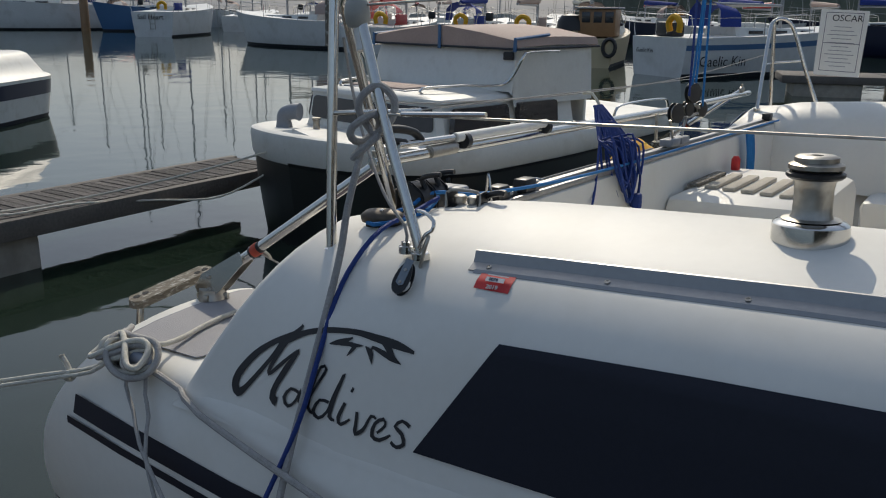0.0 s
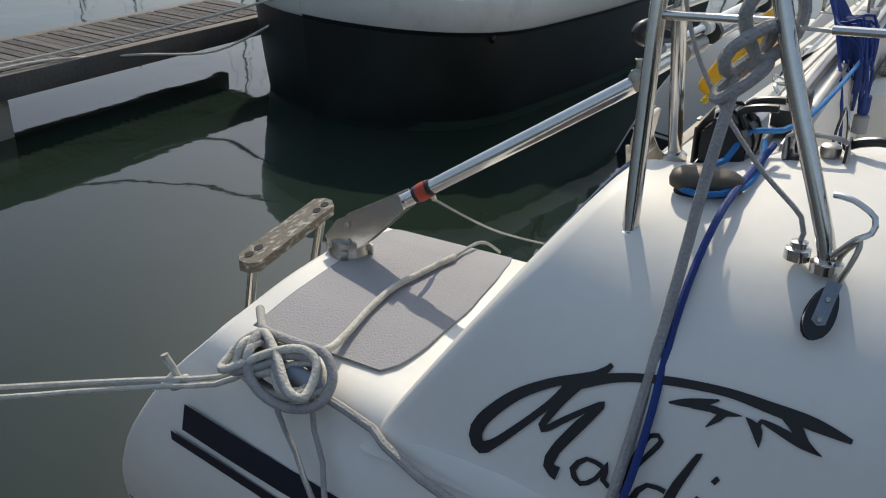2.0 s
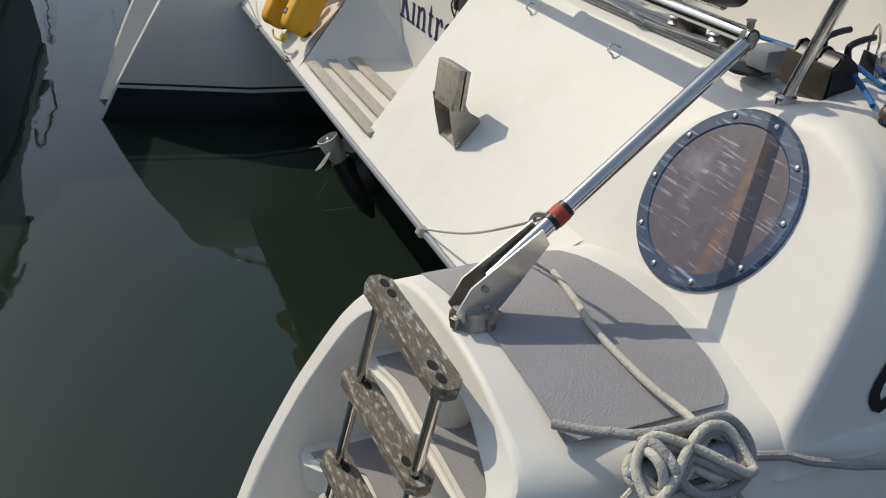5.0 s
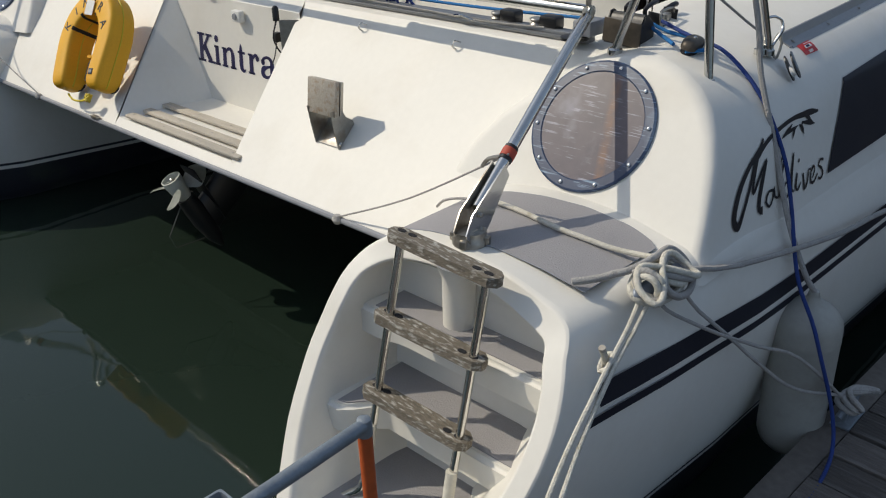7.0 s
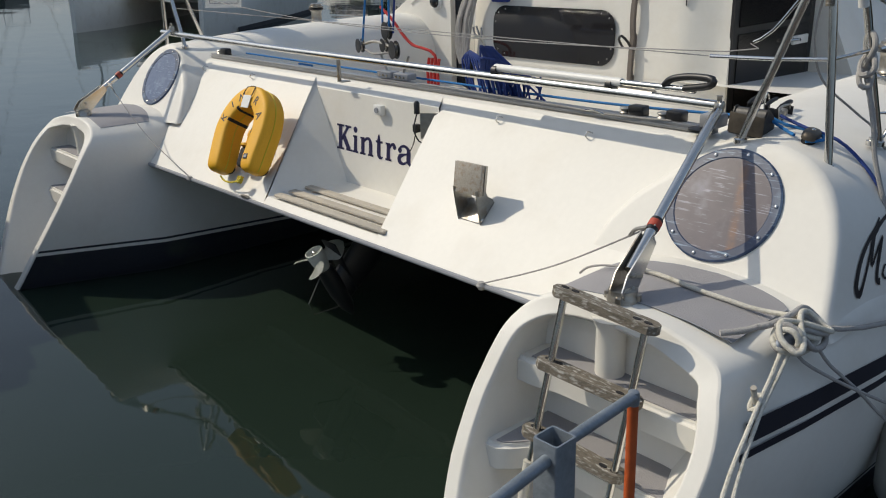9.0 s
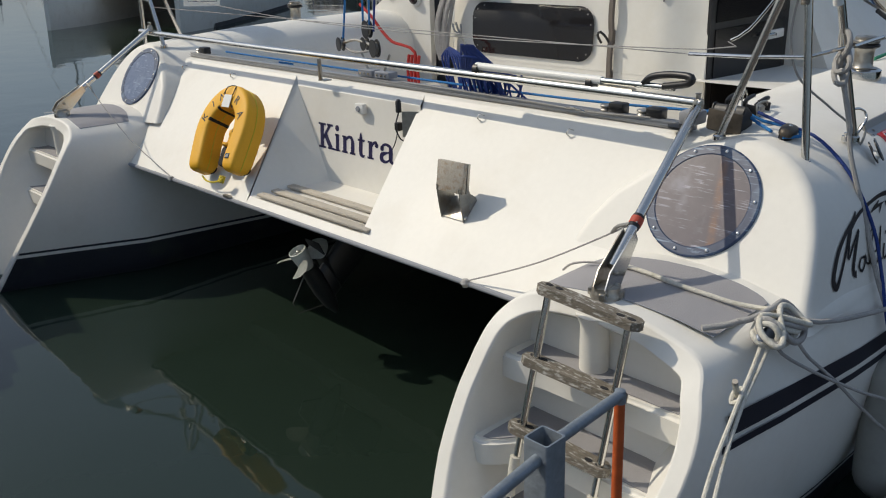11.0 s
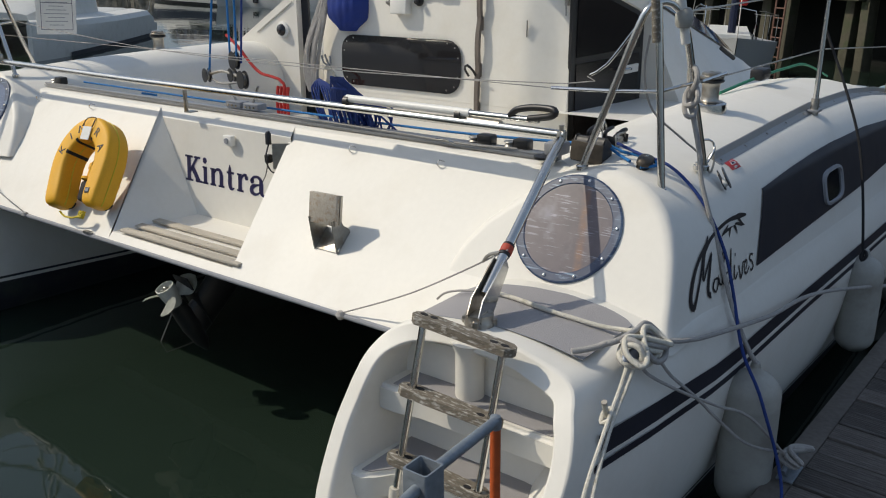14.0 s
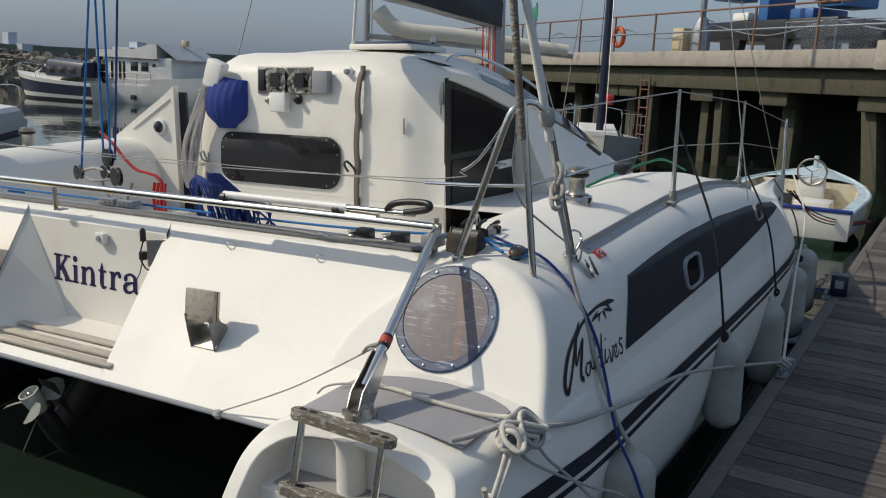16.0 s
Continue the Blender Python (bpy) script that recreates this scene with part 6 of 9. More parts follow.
def dot(x, y, r):
    return [(x - r, y), (x - r * 0.7, y), (x, y), (x + r * 0.7, y), (x + r, y)], [0.001, 1.43 * r, 2 * r, 1.43 * r, 0.001]


LETTERS = [
    [stem(0.042, 0.0, 0.132, 0.030), bar(0.012, 0.074, 0.0, 0.011), bar(0.012, 0.074, 0.121, 0.132), ([(0.052, 0.052), (0.108, 0.126)], [0.017] * 2), bar(0.084, 0.134, 0.121, 0.132),
     ([(0.070, 0.074), (0.118, 0.006)], [0.030] * 2), bar(0.092, 0.148, 0.0, 0.011)],
    [stem(0.172, 0.0, 0.089), bar(0.149, 0.195, 0.0, 0.010), bar(0.151, 0.180, 0.079, 0.089), dot(0.170, 0.119, 0.016)],
    [stem(0.233, 0.0, 0.089), bar(0.211, 0.256, 0.0, 0.010), bar(0.212, 0.240, 0.079, 0.089), ([(0.242, 0.066), (0.256, 0.081), (0.272, 0.087), (0.288, 0.082), (0.297, 0.062)], [0.010, 0.014, 0.015, 0.020, 0.026]),
     stem(0.297, 0.0, 0.064), bar(0.275, 0.320, 0.0, 0.010)],
    [([(0.362, 0.122), (0.362, 0.10), (0.362, 0.06), (0.362, 0.024), (0.370, 0.008), (0.384, 0.005), (0.395, 0.012)], [0.004, 0.020, 0.027, 0.027, 0.022, 0.013, 0.005]), bar(0.338, 0.392, 0.078, 0.089)],
    [stem(0.438, 0.0, 0.089), bar(0.415, 0.463, 0.0, 0.010), bar(0.416, 0.444, 0.079, 0.089), ([(0.446, 0.060), (0.458, 0.079), (0.472, 0.087), (0.487, 0.085)], [0.008, 0.013, 0.015, 0.013]), dot(0.485, 0.074, 0.013)],
    [([(0.522, 0.066), (0.532, 0.082), (0.558, 0.090), (0.583, 0.081), (0.591, 0.060), (0.591, 0.022), (0.602, 0.006), (0.617, 0.004), (0.630, 0.010)], [0.013, 0.013, 0.013, 0.019, 0.028, 0.028, 0.017, 0.012, 0.004]),
     dot(0.526, 0.067, 0.014), ([(0.590, 0.055), (0.560, 0.049), (0.527, 0.036), (0.524, 0.014), (0.547, 0.003), (0.572, 0.010), (0.588, 0.026)], [0.008, 0.012, 0.024, 0.026, 0.015, 0.010, 0.008])],
]
for strokes in LETTERS:
    bm = bmesh.new()
    for k, (pts, widths) in enumerate(strokes):
        pen(bm, pts, widths)
    piece("letter", bm, INK_BLUE, sign)
for x0, x1, y in ((-0.178, 0.69, -0.372), (-0.180, 0.66, -0.285), (-0.186, 0.64, -0.182)):
    sl = fitted("teak_slat", "sun-bleached teak slat screwed to the recess floor", "slat", ((x0 + x1) / 2, y, 0.80), "recess slats")
    piece("slat", box((x1 - x0, 0.046, 0.014), ((x0 + x1) / 2, y, 0.808), 0.004), SLAT, sl)
    for k in range(4):
        piece("screw", lathe([(0.005, 0), (0.004, 0.0015)], 8, Matrix.Translation((x0 + 0.04 + (x1 - x0 - 0.1) * k / 3, y, 0.815))), STEEL_DULL, sl)
so = fitted("socket_box", "small white socket box on the recess wall", "socket", (0.15, 0.06, 1.22))
piece("body", box((0.062, 0.03, 0.05), (0.152, 0.045, 1.215), 0.005), WHITE_PLASTIC, so)
piece("lens", lathe([(0.015, 0), (0.013, 0.006)], 14, pose(0.15, 0.03, 1.215, 90, 0, 0)), GREY_PLASTIC, so, "grey lens")
so2 = fitted("power_socket", "black plug with a wire in a steel plate", "socket", (0.46, 0.04, 1.2))
piece("plate", box((0.10, 0.004, 0.12), m=pose(0.53, 0.045, 1.185, 0, 0, 35)), STEEL_DULL, so2)
piece("plug", lathe([(0.014, 0), (0.014, 0.05), (0.007, 0.06)], 12, pose(0.452, 0.03, 1.235)), BLACK, so2)
piece("lower_plug", box((0.03, 0.03, 0.04), (0.44, 0.035, 1.165), 0.006), BLACK, so2)
piece("wire", tube(spline([(0.452, 0.03, 1.235), (0.46, 0.0, 1.17), (0.47, 0.02, 1.11), (0.50, 0.035, 1.10)], 0.02), 0.0035, 6), BLACK, so2)
piece("wire", tube(spline([(0.44, 0.03, 1.15), (0.43, 0.02, 1.09), (0.39, 0.03, 1.045)], 0.02), 0.0025, 6), BLACK, so2)
for x in (1.43, -1.05, 0.95, -1.62):
    ey = fitted("pad_eye", "small steel hook on the stern face", "hook", (x, 0.09, 1.28), "hooks")
    piece("eye", tube(spline([(x, 0.085, 1.272), (x - 0.008, 0.06, 1.28), (x - 0.012, 0.055, 1.262), (x - 0.012, 0.07, 1.25)], 0.008), 0.003, 6), STEEL, ey)
for s, x in ((1, 1.324), (-1, -0.999)):
    w = fitted("safety_line", "thin twisted line from the tiller tube to the deck edge", "line", (x, -0.42, 0.76), "safety lines")
    top = (2.09, -0.46, 1.175) if s > 0 else (-1.91, -0.46, 1.22)
    mid = ((x * 0.5 + top[0] * 0.5), -0.452, 0.945)
    piece("line", tube(spline([(x, -0.43, 0.762), mid, top], 0.05), 0.0030, 7), ROPE_GREY, w)
    piece("clip", tube(spline([Vector(top) + Vector((-s * 0.02, 0, -0.01)), Vector(top) + Vector((-s * 0.07, 0, -0.03)), Vector(top) + Vector((-s * 0.09, 0, -0.055))], 0.01), 0.006, 8), STEEL_DULL, w)
    piece("deck_knot", lathe([(0.012, -0.015), (0.02, 0.0), (0.012, 0.015)], 10, Matrix.Translation((x, -0.435, 0.755))), ROPE_GREY, w)
mm = fitted("drain_fitting", "small dark fitting under the deck edge", "fitting", (-0.40, -0.42, 0.75))
piece("body", box((0.06, 0.02, 0.014), (-0.40, -0.432, 0.768), 0.003), STEEL_DULL, mm)

# outboard tilted under the bridge deck
eng = fitted("outboard_motor", "outboard leg with a pale three-bladed propeller under the bridge deck", "outboard", (0.1, -0.2, 0.6))
hub = Vector((0.15, -0.375, 0.54))
ax = Vector((-0.12, -0.42, 0.90)).normalized()
mh = basis(hub, ax.cross(Vector((1, 0, 0))), ax.cross(ax.cross(Vector((1, 0, 0)))))
PROP = material("pale_propeller_paint", (0.50, 0.51, 0.46), 0.45, var=0.12, scale=9, bump=0.01, dirt=(0.25, 0.26, 0.18), dirt_amount=0.35)
piece("hub", lathe([(0.030, -0.055), (0.040, -0.02), (0.045, 0.03), (0.046, 0.055), (0.041, 0.056), (0.038, 0.03), (0.036, 0.015)], 28, mh), PROP, eng, "open hub with an exhaust ring")
piece("hub_core", lathe([(0.020, 0.0), (0.019, 0.034), (0.015, 0.036), (0.014, 0.046), (0.007, 0.047), (0.007, 0.055), (0.003, 0.057)], 18, mh), STEEL, eng, "propeller nut")
for k in range(3):
    fin = mh @ pose(0, 0, 0, 0, 0, 120 * k)
    piece("hub_rib", box((0.022, 0.005, 0.04), m=fin @ pose(0.028, 0, 0.02)), PROP, eng)
for k in range(3):
    blade = []
    for i in range(11):
        q = i / 10
        r = 0.036 + 0.114 * q
        w = 0.125 * math.sqrt(max(0.0, math.sin(math.pi * (0.16 + 0.84 * q)))) * (0.55 + 0.45 * smoothstep(q, 0, 0.5)) + 0.004
        tw = radians(36 - 18 * q)
        sweep = 0.03 * q * q
        blade.append([mh @ pose(0, 0, 0, 0, 0, 100 + 120 * k) @ Vector((r, (j / 8 - 0.5) * w * math.cos(tw) + sweep, (j / 8 - 0.5) * w * math.sin(tw) + 0.006 * math.sin(math.pi * j / 8))) for j in range(9)])
    bmq = grid(blade)
    bmesh.ops.solidify(bmq, geom=bmq.faces[:], thickness=0.005)
    piece("blade", bmq, PROP, eng, "pale painted blade", smooth=60)
piece("gearcase", lathe([(0.042, 0.0), (0.046, 0.06), (0.048, 0.14), (0.036, 0.24), (0.010, 0.30)], 20, between(hub - ax * 0.055, hub - ax * 0.4)), BLACK, eng)
back = hub - ax * 0.20
rise = Vector((0.06, 0.62, 0.60)).normalized()
rows = []
for i in range(6):
    q = back + rise * (0.42 * i / 5)
    rows.append([q + ax * (0.085 + 0.02 * i / 5) * math.cos(a) + Vector((1, 0, 0)) * 0.032 * math.sin(a) for a in (2 * math.pi * j / 16 for j in range(16))])
piece("leg", grid(rows, close_v=True, cap=True), BLACK, eng, "black leg of the outboard", smooth=60)
piece("cavitation_plate", box((0.11, 0.30, 0.008), m=basis(hub - ax * 0.12 + rise * 0.085, (1, 0, 0), ax), bevel=0.003), BLACK, eng)
skeg = [hub - ax * 0.06 - rise * 0.035, hub - ax * 0.10 - rise * 0.17, hub - ax * 0.16 - rise * 0.18, hub - ax * 0.26 - rise * 0.04]
piece("fin", grid([[p + Vector((sx * 0.004, 0, 0)) for p in skeg] for sx in (-1, 1)], close_v=True), BLACK, eng)

# ---- cabin: aft wall fittings, door, windscreen ----
def back_y(z):
    return CAB_Y + lerp(z, [p[0] for p in profile], [p[1] for p in profile])


def rounded(w, h, r, n=6):
    pts = []
    for cx, cy, a0 in ((w / 2 - r, h / 2 - r, 0), (-w / 2 + r, h / 2 - r, 90), (-w / 2 + r, -h / 2 + r, 180), (w / 2 - r, -h / 2 + r, 270)):
        for k in range(n + 1):
            a = radians(a0 + 90 * k / n)
            pts.append((cx + r * math.cos(a), cy + r * math.sin(a)))
    return pts


def wall_pose(x, z, out=0.0):
    return basis((x, back_y(z) - out, z), (1, 0, 0), (0, 0.04, 1))


aw = fitted("cabin_window", "wide dark cabin window with rounded corners and bottles behind", "window", (-0.42, 2.0, 1.37))
m = wall_pose(-0.415, 1.372, 0.010)
piece("pane", slab(rounded(1.06, 0.35, 0.11), 0.006, m), SMOKED, aw, "dark tinted pane")
for i, (x, z) in enumerate(rounded(1.015, 0.305, 0.09, 2)):
    piece("screw", lathe([(0.006, 0), (0.004, 0.003)], 8, m @ Matrix.Translation((x, z, 0.006))), STEEL_DULL, aw)
for x, c, h in ((-0.62, ROPE_RED, 0.15), (-0.36, RED, 0.10), (-0.20, BLUE_CLOTH, 0.11), (-0.05, ROPE_BLUE, 0.09), (-0.28, WHITE_PLASTIC, 0.14)):
    bt = fitted("bottle", "plastic bottle behind the cabin window", "bottle", (x, 1.975, 1.25), "bottles on the sill")
    piece("body", lathe([(0.03, 1.235), (0.032, 1.25), (0.032, 1.25 + h * 0.6), (0.014, 1.25 + h * 0.8), (0.014, 1.25 + h)], 14, Matrix.Translation((x, back_y(1.3) + 0.05, 0))), c, bt)
bag = fitted("canvas_bag", "gathered royal blue canvas bag hung on the cabin wall", "bag", (-0.89, 1.97, 1.6))
rows = []
for i in range(14):
    v = i / 13
    z = 1.93 - 0.36 * v
    row = []
    for j in range(33):
        a = math.pi * j / 32
        w = 0.165 + 0.02 * math.sin(math.pi * v) - 0.09 * smoothstep(v, 0.72, 1.0)
        dep = 0.03 + 0.10 * math.sin(math.pi * min(1, v * 0.9 + 0.08)) ** 0.7
        fold = 0.008 * math.sin(j * 1.9 + 2.5 * v) * (1 - 0.6 * v)
        row.append((-0.885 - w * math.cos(a), back_y(z) - 0.005 - (dep + fold) * math.sin(a), z + 0.025 * math.cos(a) * (1 - v)))
    rows.append(row)
piece("pouch", grid(rows), BLUE_CLOTH, bag, smooth=70)
piece("white_bottle", box((0.15, 0.09, 0.20), m=wall_pose(-0.955, 1.945, 0.075) @ pose(0, 0, 0, -90, 0, 0) @ pose(0, 0, 0, 0, 0, 0) @ pose(0, 0, 0, 0, 18, 0), bevel=0.02), WHITE_PLASTIC, bag, "white plastic container poking out")
wo = fitted("rope_hank", "thick hank of grey rope hanging beside the cabin window", "rope", (-1.17, 1.97, 1.5))
for k in range(7):
    o = 0.022 * (k - 3)
    piece("strand", tube(spline([(-1.02 + o * 0.3, 1.955 - 0.01 * (k % 2), 1.86), (-1.09 + o * 0.7, 1.94, 1.66), (-1.17 + o, 1.935 - 0.012 * (k % 3), 1.45), (-1.21 + o * 0.9, 1.94, 1.25), (-1.20 + o * 0.5, 1.945, 1.12)], 0.05), 0.014, 8), ROPE_GREY, wo)
bb = fitted("blue_rope_hank", "hank of dark blue rope hung at the cabin foot", "rope", (-1.08, 1.93, 1.1))
rng = random.Random(5)
for k in range(10):
    x = -1.17 + 0.025 * k
    piece("strand", tube(spline([(-1.12, 1.93, 1.22), (x, 1.90, 1.16), (x + rng.uniform(0, 0.08), 1.89, 1.02), (x + rng.uniform(0.02, 0.12), 1.90, 0.90)], 0.04), 0.008, 7), ROPE_NAVY, bb)
CLEAR_WRAP = material("wrinkled_clear_wrap", (0.36, 0.34, 0.30), 0.12, 0.85, var=0.4, scale=14, fine=40, bump=0.05)
pods = fitted("instrument_panel", "three instruments behind wrinkled clear covers", "instruments", (-0.37, 1.95, 1.9))
piece("panel", box((0.47, 0.03, 0.185), m=wall_pose(-0.37, 1.912, 0.015) @ pose(0, 0, 0, -90, 0, 0), bevel=0.006), STEEL_DULL, pods, "shiny clear plastic cover")
for x, w in ((-0.56, 0.06), (-0.43, 0.14), (-0.22, 0.18)):
    piece("display", box((w, 0.02, 0.15), m=wall_pose(x, 1.912, 0.032) @ pose(0, 0, 0, -90, 0, 0), bevel=0.008), BLACK, pods, "black instrument face")
    if w > 0.1:
        sheet = []
        for i in range(13):
            row = []
            for j in range(13):
                a, b = (i / 12 - 0.5) * (w + 0.03), (j / 12 - 0.5) * 0.165
                row.append(wall_pose(x, 1.912, 0.046) @ Vector((a, b, 0.016 * noise.noise((a * 26, b * 17, x * 9)) + 0.007 * noise.noise((a * 70, b * 55, x)))))
            sheet.append(row)
        piece("wrinkled_cover", grid(sheet), CLEAR_WRAP, pods, "wrinkled shiny plastic cover", smooth=70)
        piece("dial", slab([(-0.034, -0.05), (0.034, -0.05), (0.045, -0.01), (0.030, 0.045), (-0.030, 0.045), (-0.045, -0.01)], 0.004, wall_pose(x + 0.005, 1.917, 0.062)), BLACK, pods, "dark trapezoid display")
gb = fitted("junction_box", "grey plastic junction box on the cabin wall", "box", (-0.05, 1.95, 1.92))
piece("body", box((0.13, 0.06, 0.15), m=wall_pose(-0.045, 1.905, 0.03) @ pose(0, 0, 0, -90, 0, 0), bevel=0.008), GREY_PLASTIC, gb)
wb = fitted("switch_box", "white plastic box below the instruments", "box", (-0.39, 1.95, 1.76))
piece("body", box((0.14, 0.07, 0.13), m=wall_pose(-0.385, 1.765, 0.035) @ pose(0, 0, 0, -90, 0, 0), bevel=0.008), WHITE_PLASTIC, wb)
for x, z, mt2, nm in ((-0.49, 1.775, STEEL_DULL, "cabin_hook"), (-0.245, 1.785, BLACK, "cable_entry"), (0.145, 1.975, GREY_PLASTIC, "deck_light")):
    t = fitted(nm, "small fitting screwed to the cabin wall", "fitting", (x, 1.97, z))
    piece("flange", lathe([(0.032, 0), (0.032, 0.012), (0.02, 0.02)], 16, wall_pose(x, z, 0.004)), mt2 if nm != "deck_light" else WHITE_PLASTIC, t)
    piece("knob", lathe([(0.018, 0.02), (0.018, 0.045), (0.008, 0.05)], 14, wall_pose(x, z, 0.004)), mt2, t)
gr = fitted("grab_rail", "tall scalloped wooden grab rail, grey with age", "grab rail", (0.26, 1.93, 1.5))
zs = [1.96, 1.90, 1.84, 1.72, 1.66, 1.60, 1.54, 1.42, 1.34, 1.26, 1.18, 1.12]
outl = []
for i in range(40):
    z = 1.98 - 0.88 * i / 39
    outl.append((0.010 + 0.016 * abs(math.sin(math.pi * (z - 1.10) / 0.293)) ** 0.8 * (1 if z > 1.4 else 0.4), z))
bmr = slab([(q, z) for q, z in outl] + [(q + 0.026, z) for q, z in outl[::-1]], 0.028, basis((0.275, 1.985, 0), (0, -1, 0), (0, 0, 1)))
for v in bmr.verts:
    v.co.y += back_y(v.co.z) - 1.985
GREY_WOOD = material("silvered_hardwood", (0.15, 0.125, 0.105), 0.7, var=0.2, scale=9, fine=70, bump=0.05, stretch=(4, 4, 0.6))
piece("rail", bmr, GREY_WOOD, gr)
for z in (1.97, 1.66, 1.37, 1.12):
    piece("standoff", box((0.028, 0.03, 0.09), (0.261, back_y(z) - 0.012, z), 0.006), GREY_WOOD, gr)
hk = fitted("tie_hook", "small black tie-back hook", "hook", (0.215, 1.95, 1.36))
piece("hook", tube(spline([(0.19, 1.985, 1.33), (0.185, 1.95, 1.38), (0.22, 1.93, 1.405), (0.25, 1.95, 1.37), (0.25, 1.985, 1.33)], 0.02), 0.008, 8), BLACK, hk)
hk2 = fitted("wall_clip", "grey clip bracket on the cabin wall", "clip", (-1.05, 1.98, 1.36))
for s in (-1, 1):
    piece("arm", tube(spline([(-1.06, 1.985, 1.31), (-1.06 + 0.035 * s, 1.96, 1.34), (-1.06 + 0.04 * s, 1.95, 1.39)], 0.02), 0.007, 8), GREY_PLASTIC, hk2)
piece("stem", tube([(-1.06, 1.985, 1.30), (-1.06, 1.94, 1.40)], 0.007, 8), GREY_PLASTIC, hk2)
# port wing of the cockpit, with the dark slot and a compass
wing = fitted("cockpit_wing", "white raked wing beside the cabin with a black compass", "wing", (-1.6, 2.0, 1.3))
piece("panel", slab([(-1.36, 1.86), (-1.44, 1.80), (-2.02, 1.46), (-2.02, 0.9), (-1.36, 0.9)], 0.05, basis((0, 2.02, 0), (1, 0, 0), (0, 0, 1))), GEL, wing)
piece("slot", box((0.07, 0.02, 0.92), (-1.335, 2.04, 1.35)), BOOT, wing, "dark gap beside the cabin")
piece("moulding", tube([(-1.40, 1.965, 1.76), (-1.80, 1.965, 1.53)], 0.006, 8), GEL_OLD, wing)
piece("compass_ring", lathe([(0.062, 0), (0.062, 0.015), (0.048, 0.022)], 24, basis((-1.51, 1.97, 1.555), (1, 0, 0), (0, 0, 1))), WHITE_PLASTIC, wing, "white compass ring")
piece("compass_dome", lathe([(0.045, 0.018), (0.04, 0.036), (0.024, 0.05), (0.008, 0.055)], 24, basis((-1.51, 1.97, 1.555), (1, 0, 0), (0, 0, 1))), SMOKED, wing, "black compass dome")
# sliding door on the starboard side of the cabin
door = fitted("cabin_door", "dark smoked acrylic door with a white lock plate", "door", (0.87, 2.5, 1.0))
dx = 0.862


def sidep(pts, x, t=0.012):
    return slab(pts, t, basis((x, 0, 0), (0, 1, 0), (0, 0, 1)))


piece("frame", sidep([(2.10, 0.70), (2.10, 1.945), (2.57, 1.85), (3.02, 1.73), (3.115, 1.68), (3.115, 0.70)], dx - 0.01, 0.02), BLACK, door, "black door frame")
piece("upper_pane", sidep([(2.16, 1.47), (2.16, 1.88), (2.57, 1.80), (2.98, 1.69), (3.05, 1.64), (3.05, 1.47)], dx + 0.011, 0.006), DOOR_PANE, door, "dark glossy pane")
piece("lower_pane", sidep([(2.16, 0.78), (2.16, 1.43), (3.05, 1.43), (3.05, 0.78)], dx + 0.011, 0.006), DOOR_PANE, door, "dark glossy pane")
piece("lock_plate", box((0.02, 0.20, 0.055), (dx + 0.024, 2.92, 1.335), 0.006), WHITE_PLASTIC, door, "white lock plate")
piece("handle", tube([(dx + 0.045, 2.70, 1.345), (dx + 0.045, 2.86, 1.34)], 0.010, 8), STEEL, door)
piece("keyhole", lathe([(0.009, 0), (0.009, 0.004)], 12, basis((dx + 0.034, 2.90, 1.335), (0, 1, 0), (0, 0, 1))), BLACK, door)
hinge = fitted("door_catch", "steel catch at the cabin corner", "catch", (0.84, 2.3, 1.9))
piece("plate", box((0.03, 0.012, 0.14), (0.83, 2.10, 1.85), 0.003), STEEL_DULL, hinge)
piece("pin", tube([(0.83, 2.09, 1.80), (0.835, 2.085, 1.72)], 0.006, 8), STEEL_DULL, hinge)
piece("slit", box((0.004, 0.012, 0.10), m=pose(0.60, 2.025, 1.64, 0, 0, 20)), BOOT, hinge)
# windscreen strip and roof fittings
ws = fitted("windscreen", "dark windscreen strip on the raked cabin side", "window", (1.0, 3.9, 1.6))
rows = []
for i in range(14):
    y = 2.62 + 2.3 * i / 13
    up, lo = lerp(y, EDGE_Y, EDGE_Z), lerp(y, BAND_Y, BAND_Z)
    rows.append([(0.86 + 0.03 * smoothstep(y, 3.1, 3.4) - 0.07 * v, y, lo + 0.016 + (up - lo - 0.004) * v) for v in (0.0, 0.3, 0.7, 1.0)])
piece("pane", grid(rows), DARK_WINDOW, ws)
vt = fitted("deck_vent", "small black vent slot in the white cabin side", "vent", (1.15, 4.0, 1.4))
piece("slot", tube([(1.19, 3.78, 1.42), (1.23, 3.95, 1.335)], 0.016, 8), BLACK, vt)
hat = fitted("roof_hatch", "low dark roof hatch on the coach roof", "hatch", (0.1, 2.6, 2.12))
piece("frame", box((0.52, 0.5, 0.04), m=pose(0.10, 2.75, 2.135, -2, 0, 0), bevel=0.012), GEL, hat)
piece("lid", box((0.46, 0.44, 0.03), m=pose(0.10, 2.75, 2.16, -2, 0, 0), bevel=0.012), BLUE_ACRYLIC, hat)
nl = fitted("roof_antenna", "small white antenna dome on the cabin roof", "antenna", (0.42, 2.9, 2.13))
piece("stalk", tube([(0.30, 2.9, 2.10), (0.30, 2.9, 2.19)], 0.016, 10), BLACK, nl)
piece("dome", lathe([(0.02, 2.18), (0.022, 2.20), (0.015, 2.22)], 12, Matrix.Translation((0.30, 2.9, 0))), WHITE_PLASTIC, nl)
vh = fitted("whip_aerial", "white whip aerial standing on the cabin roof", "aerial", (-0.15, 2.6, 2.1))
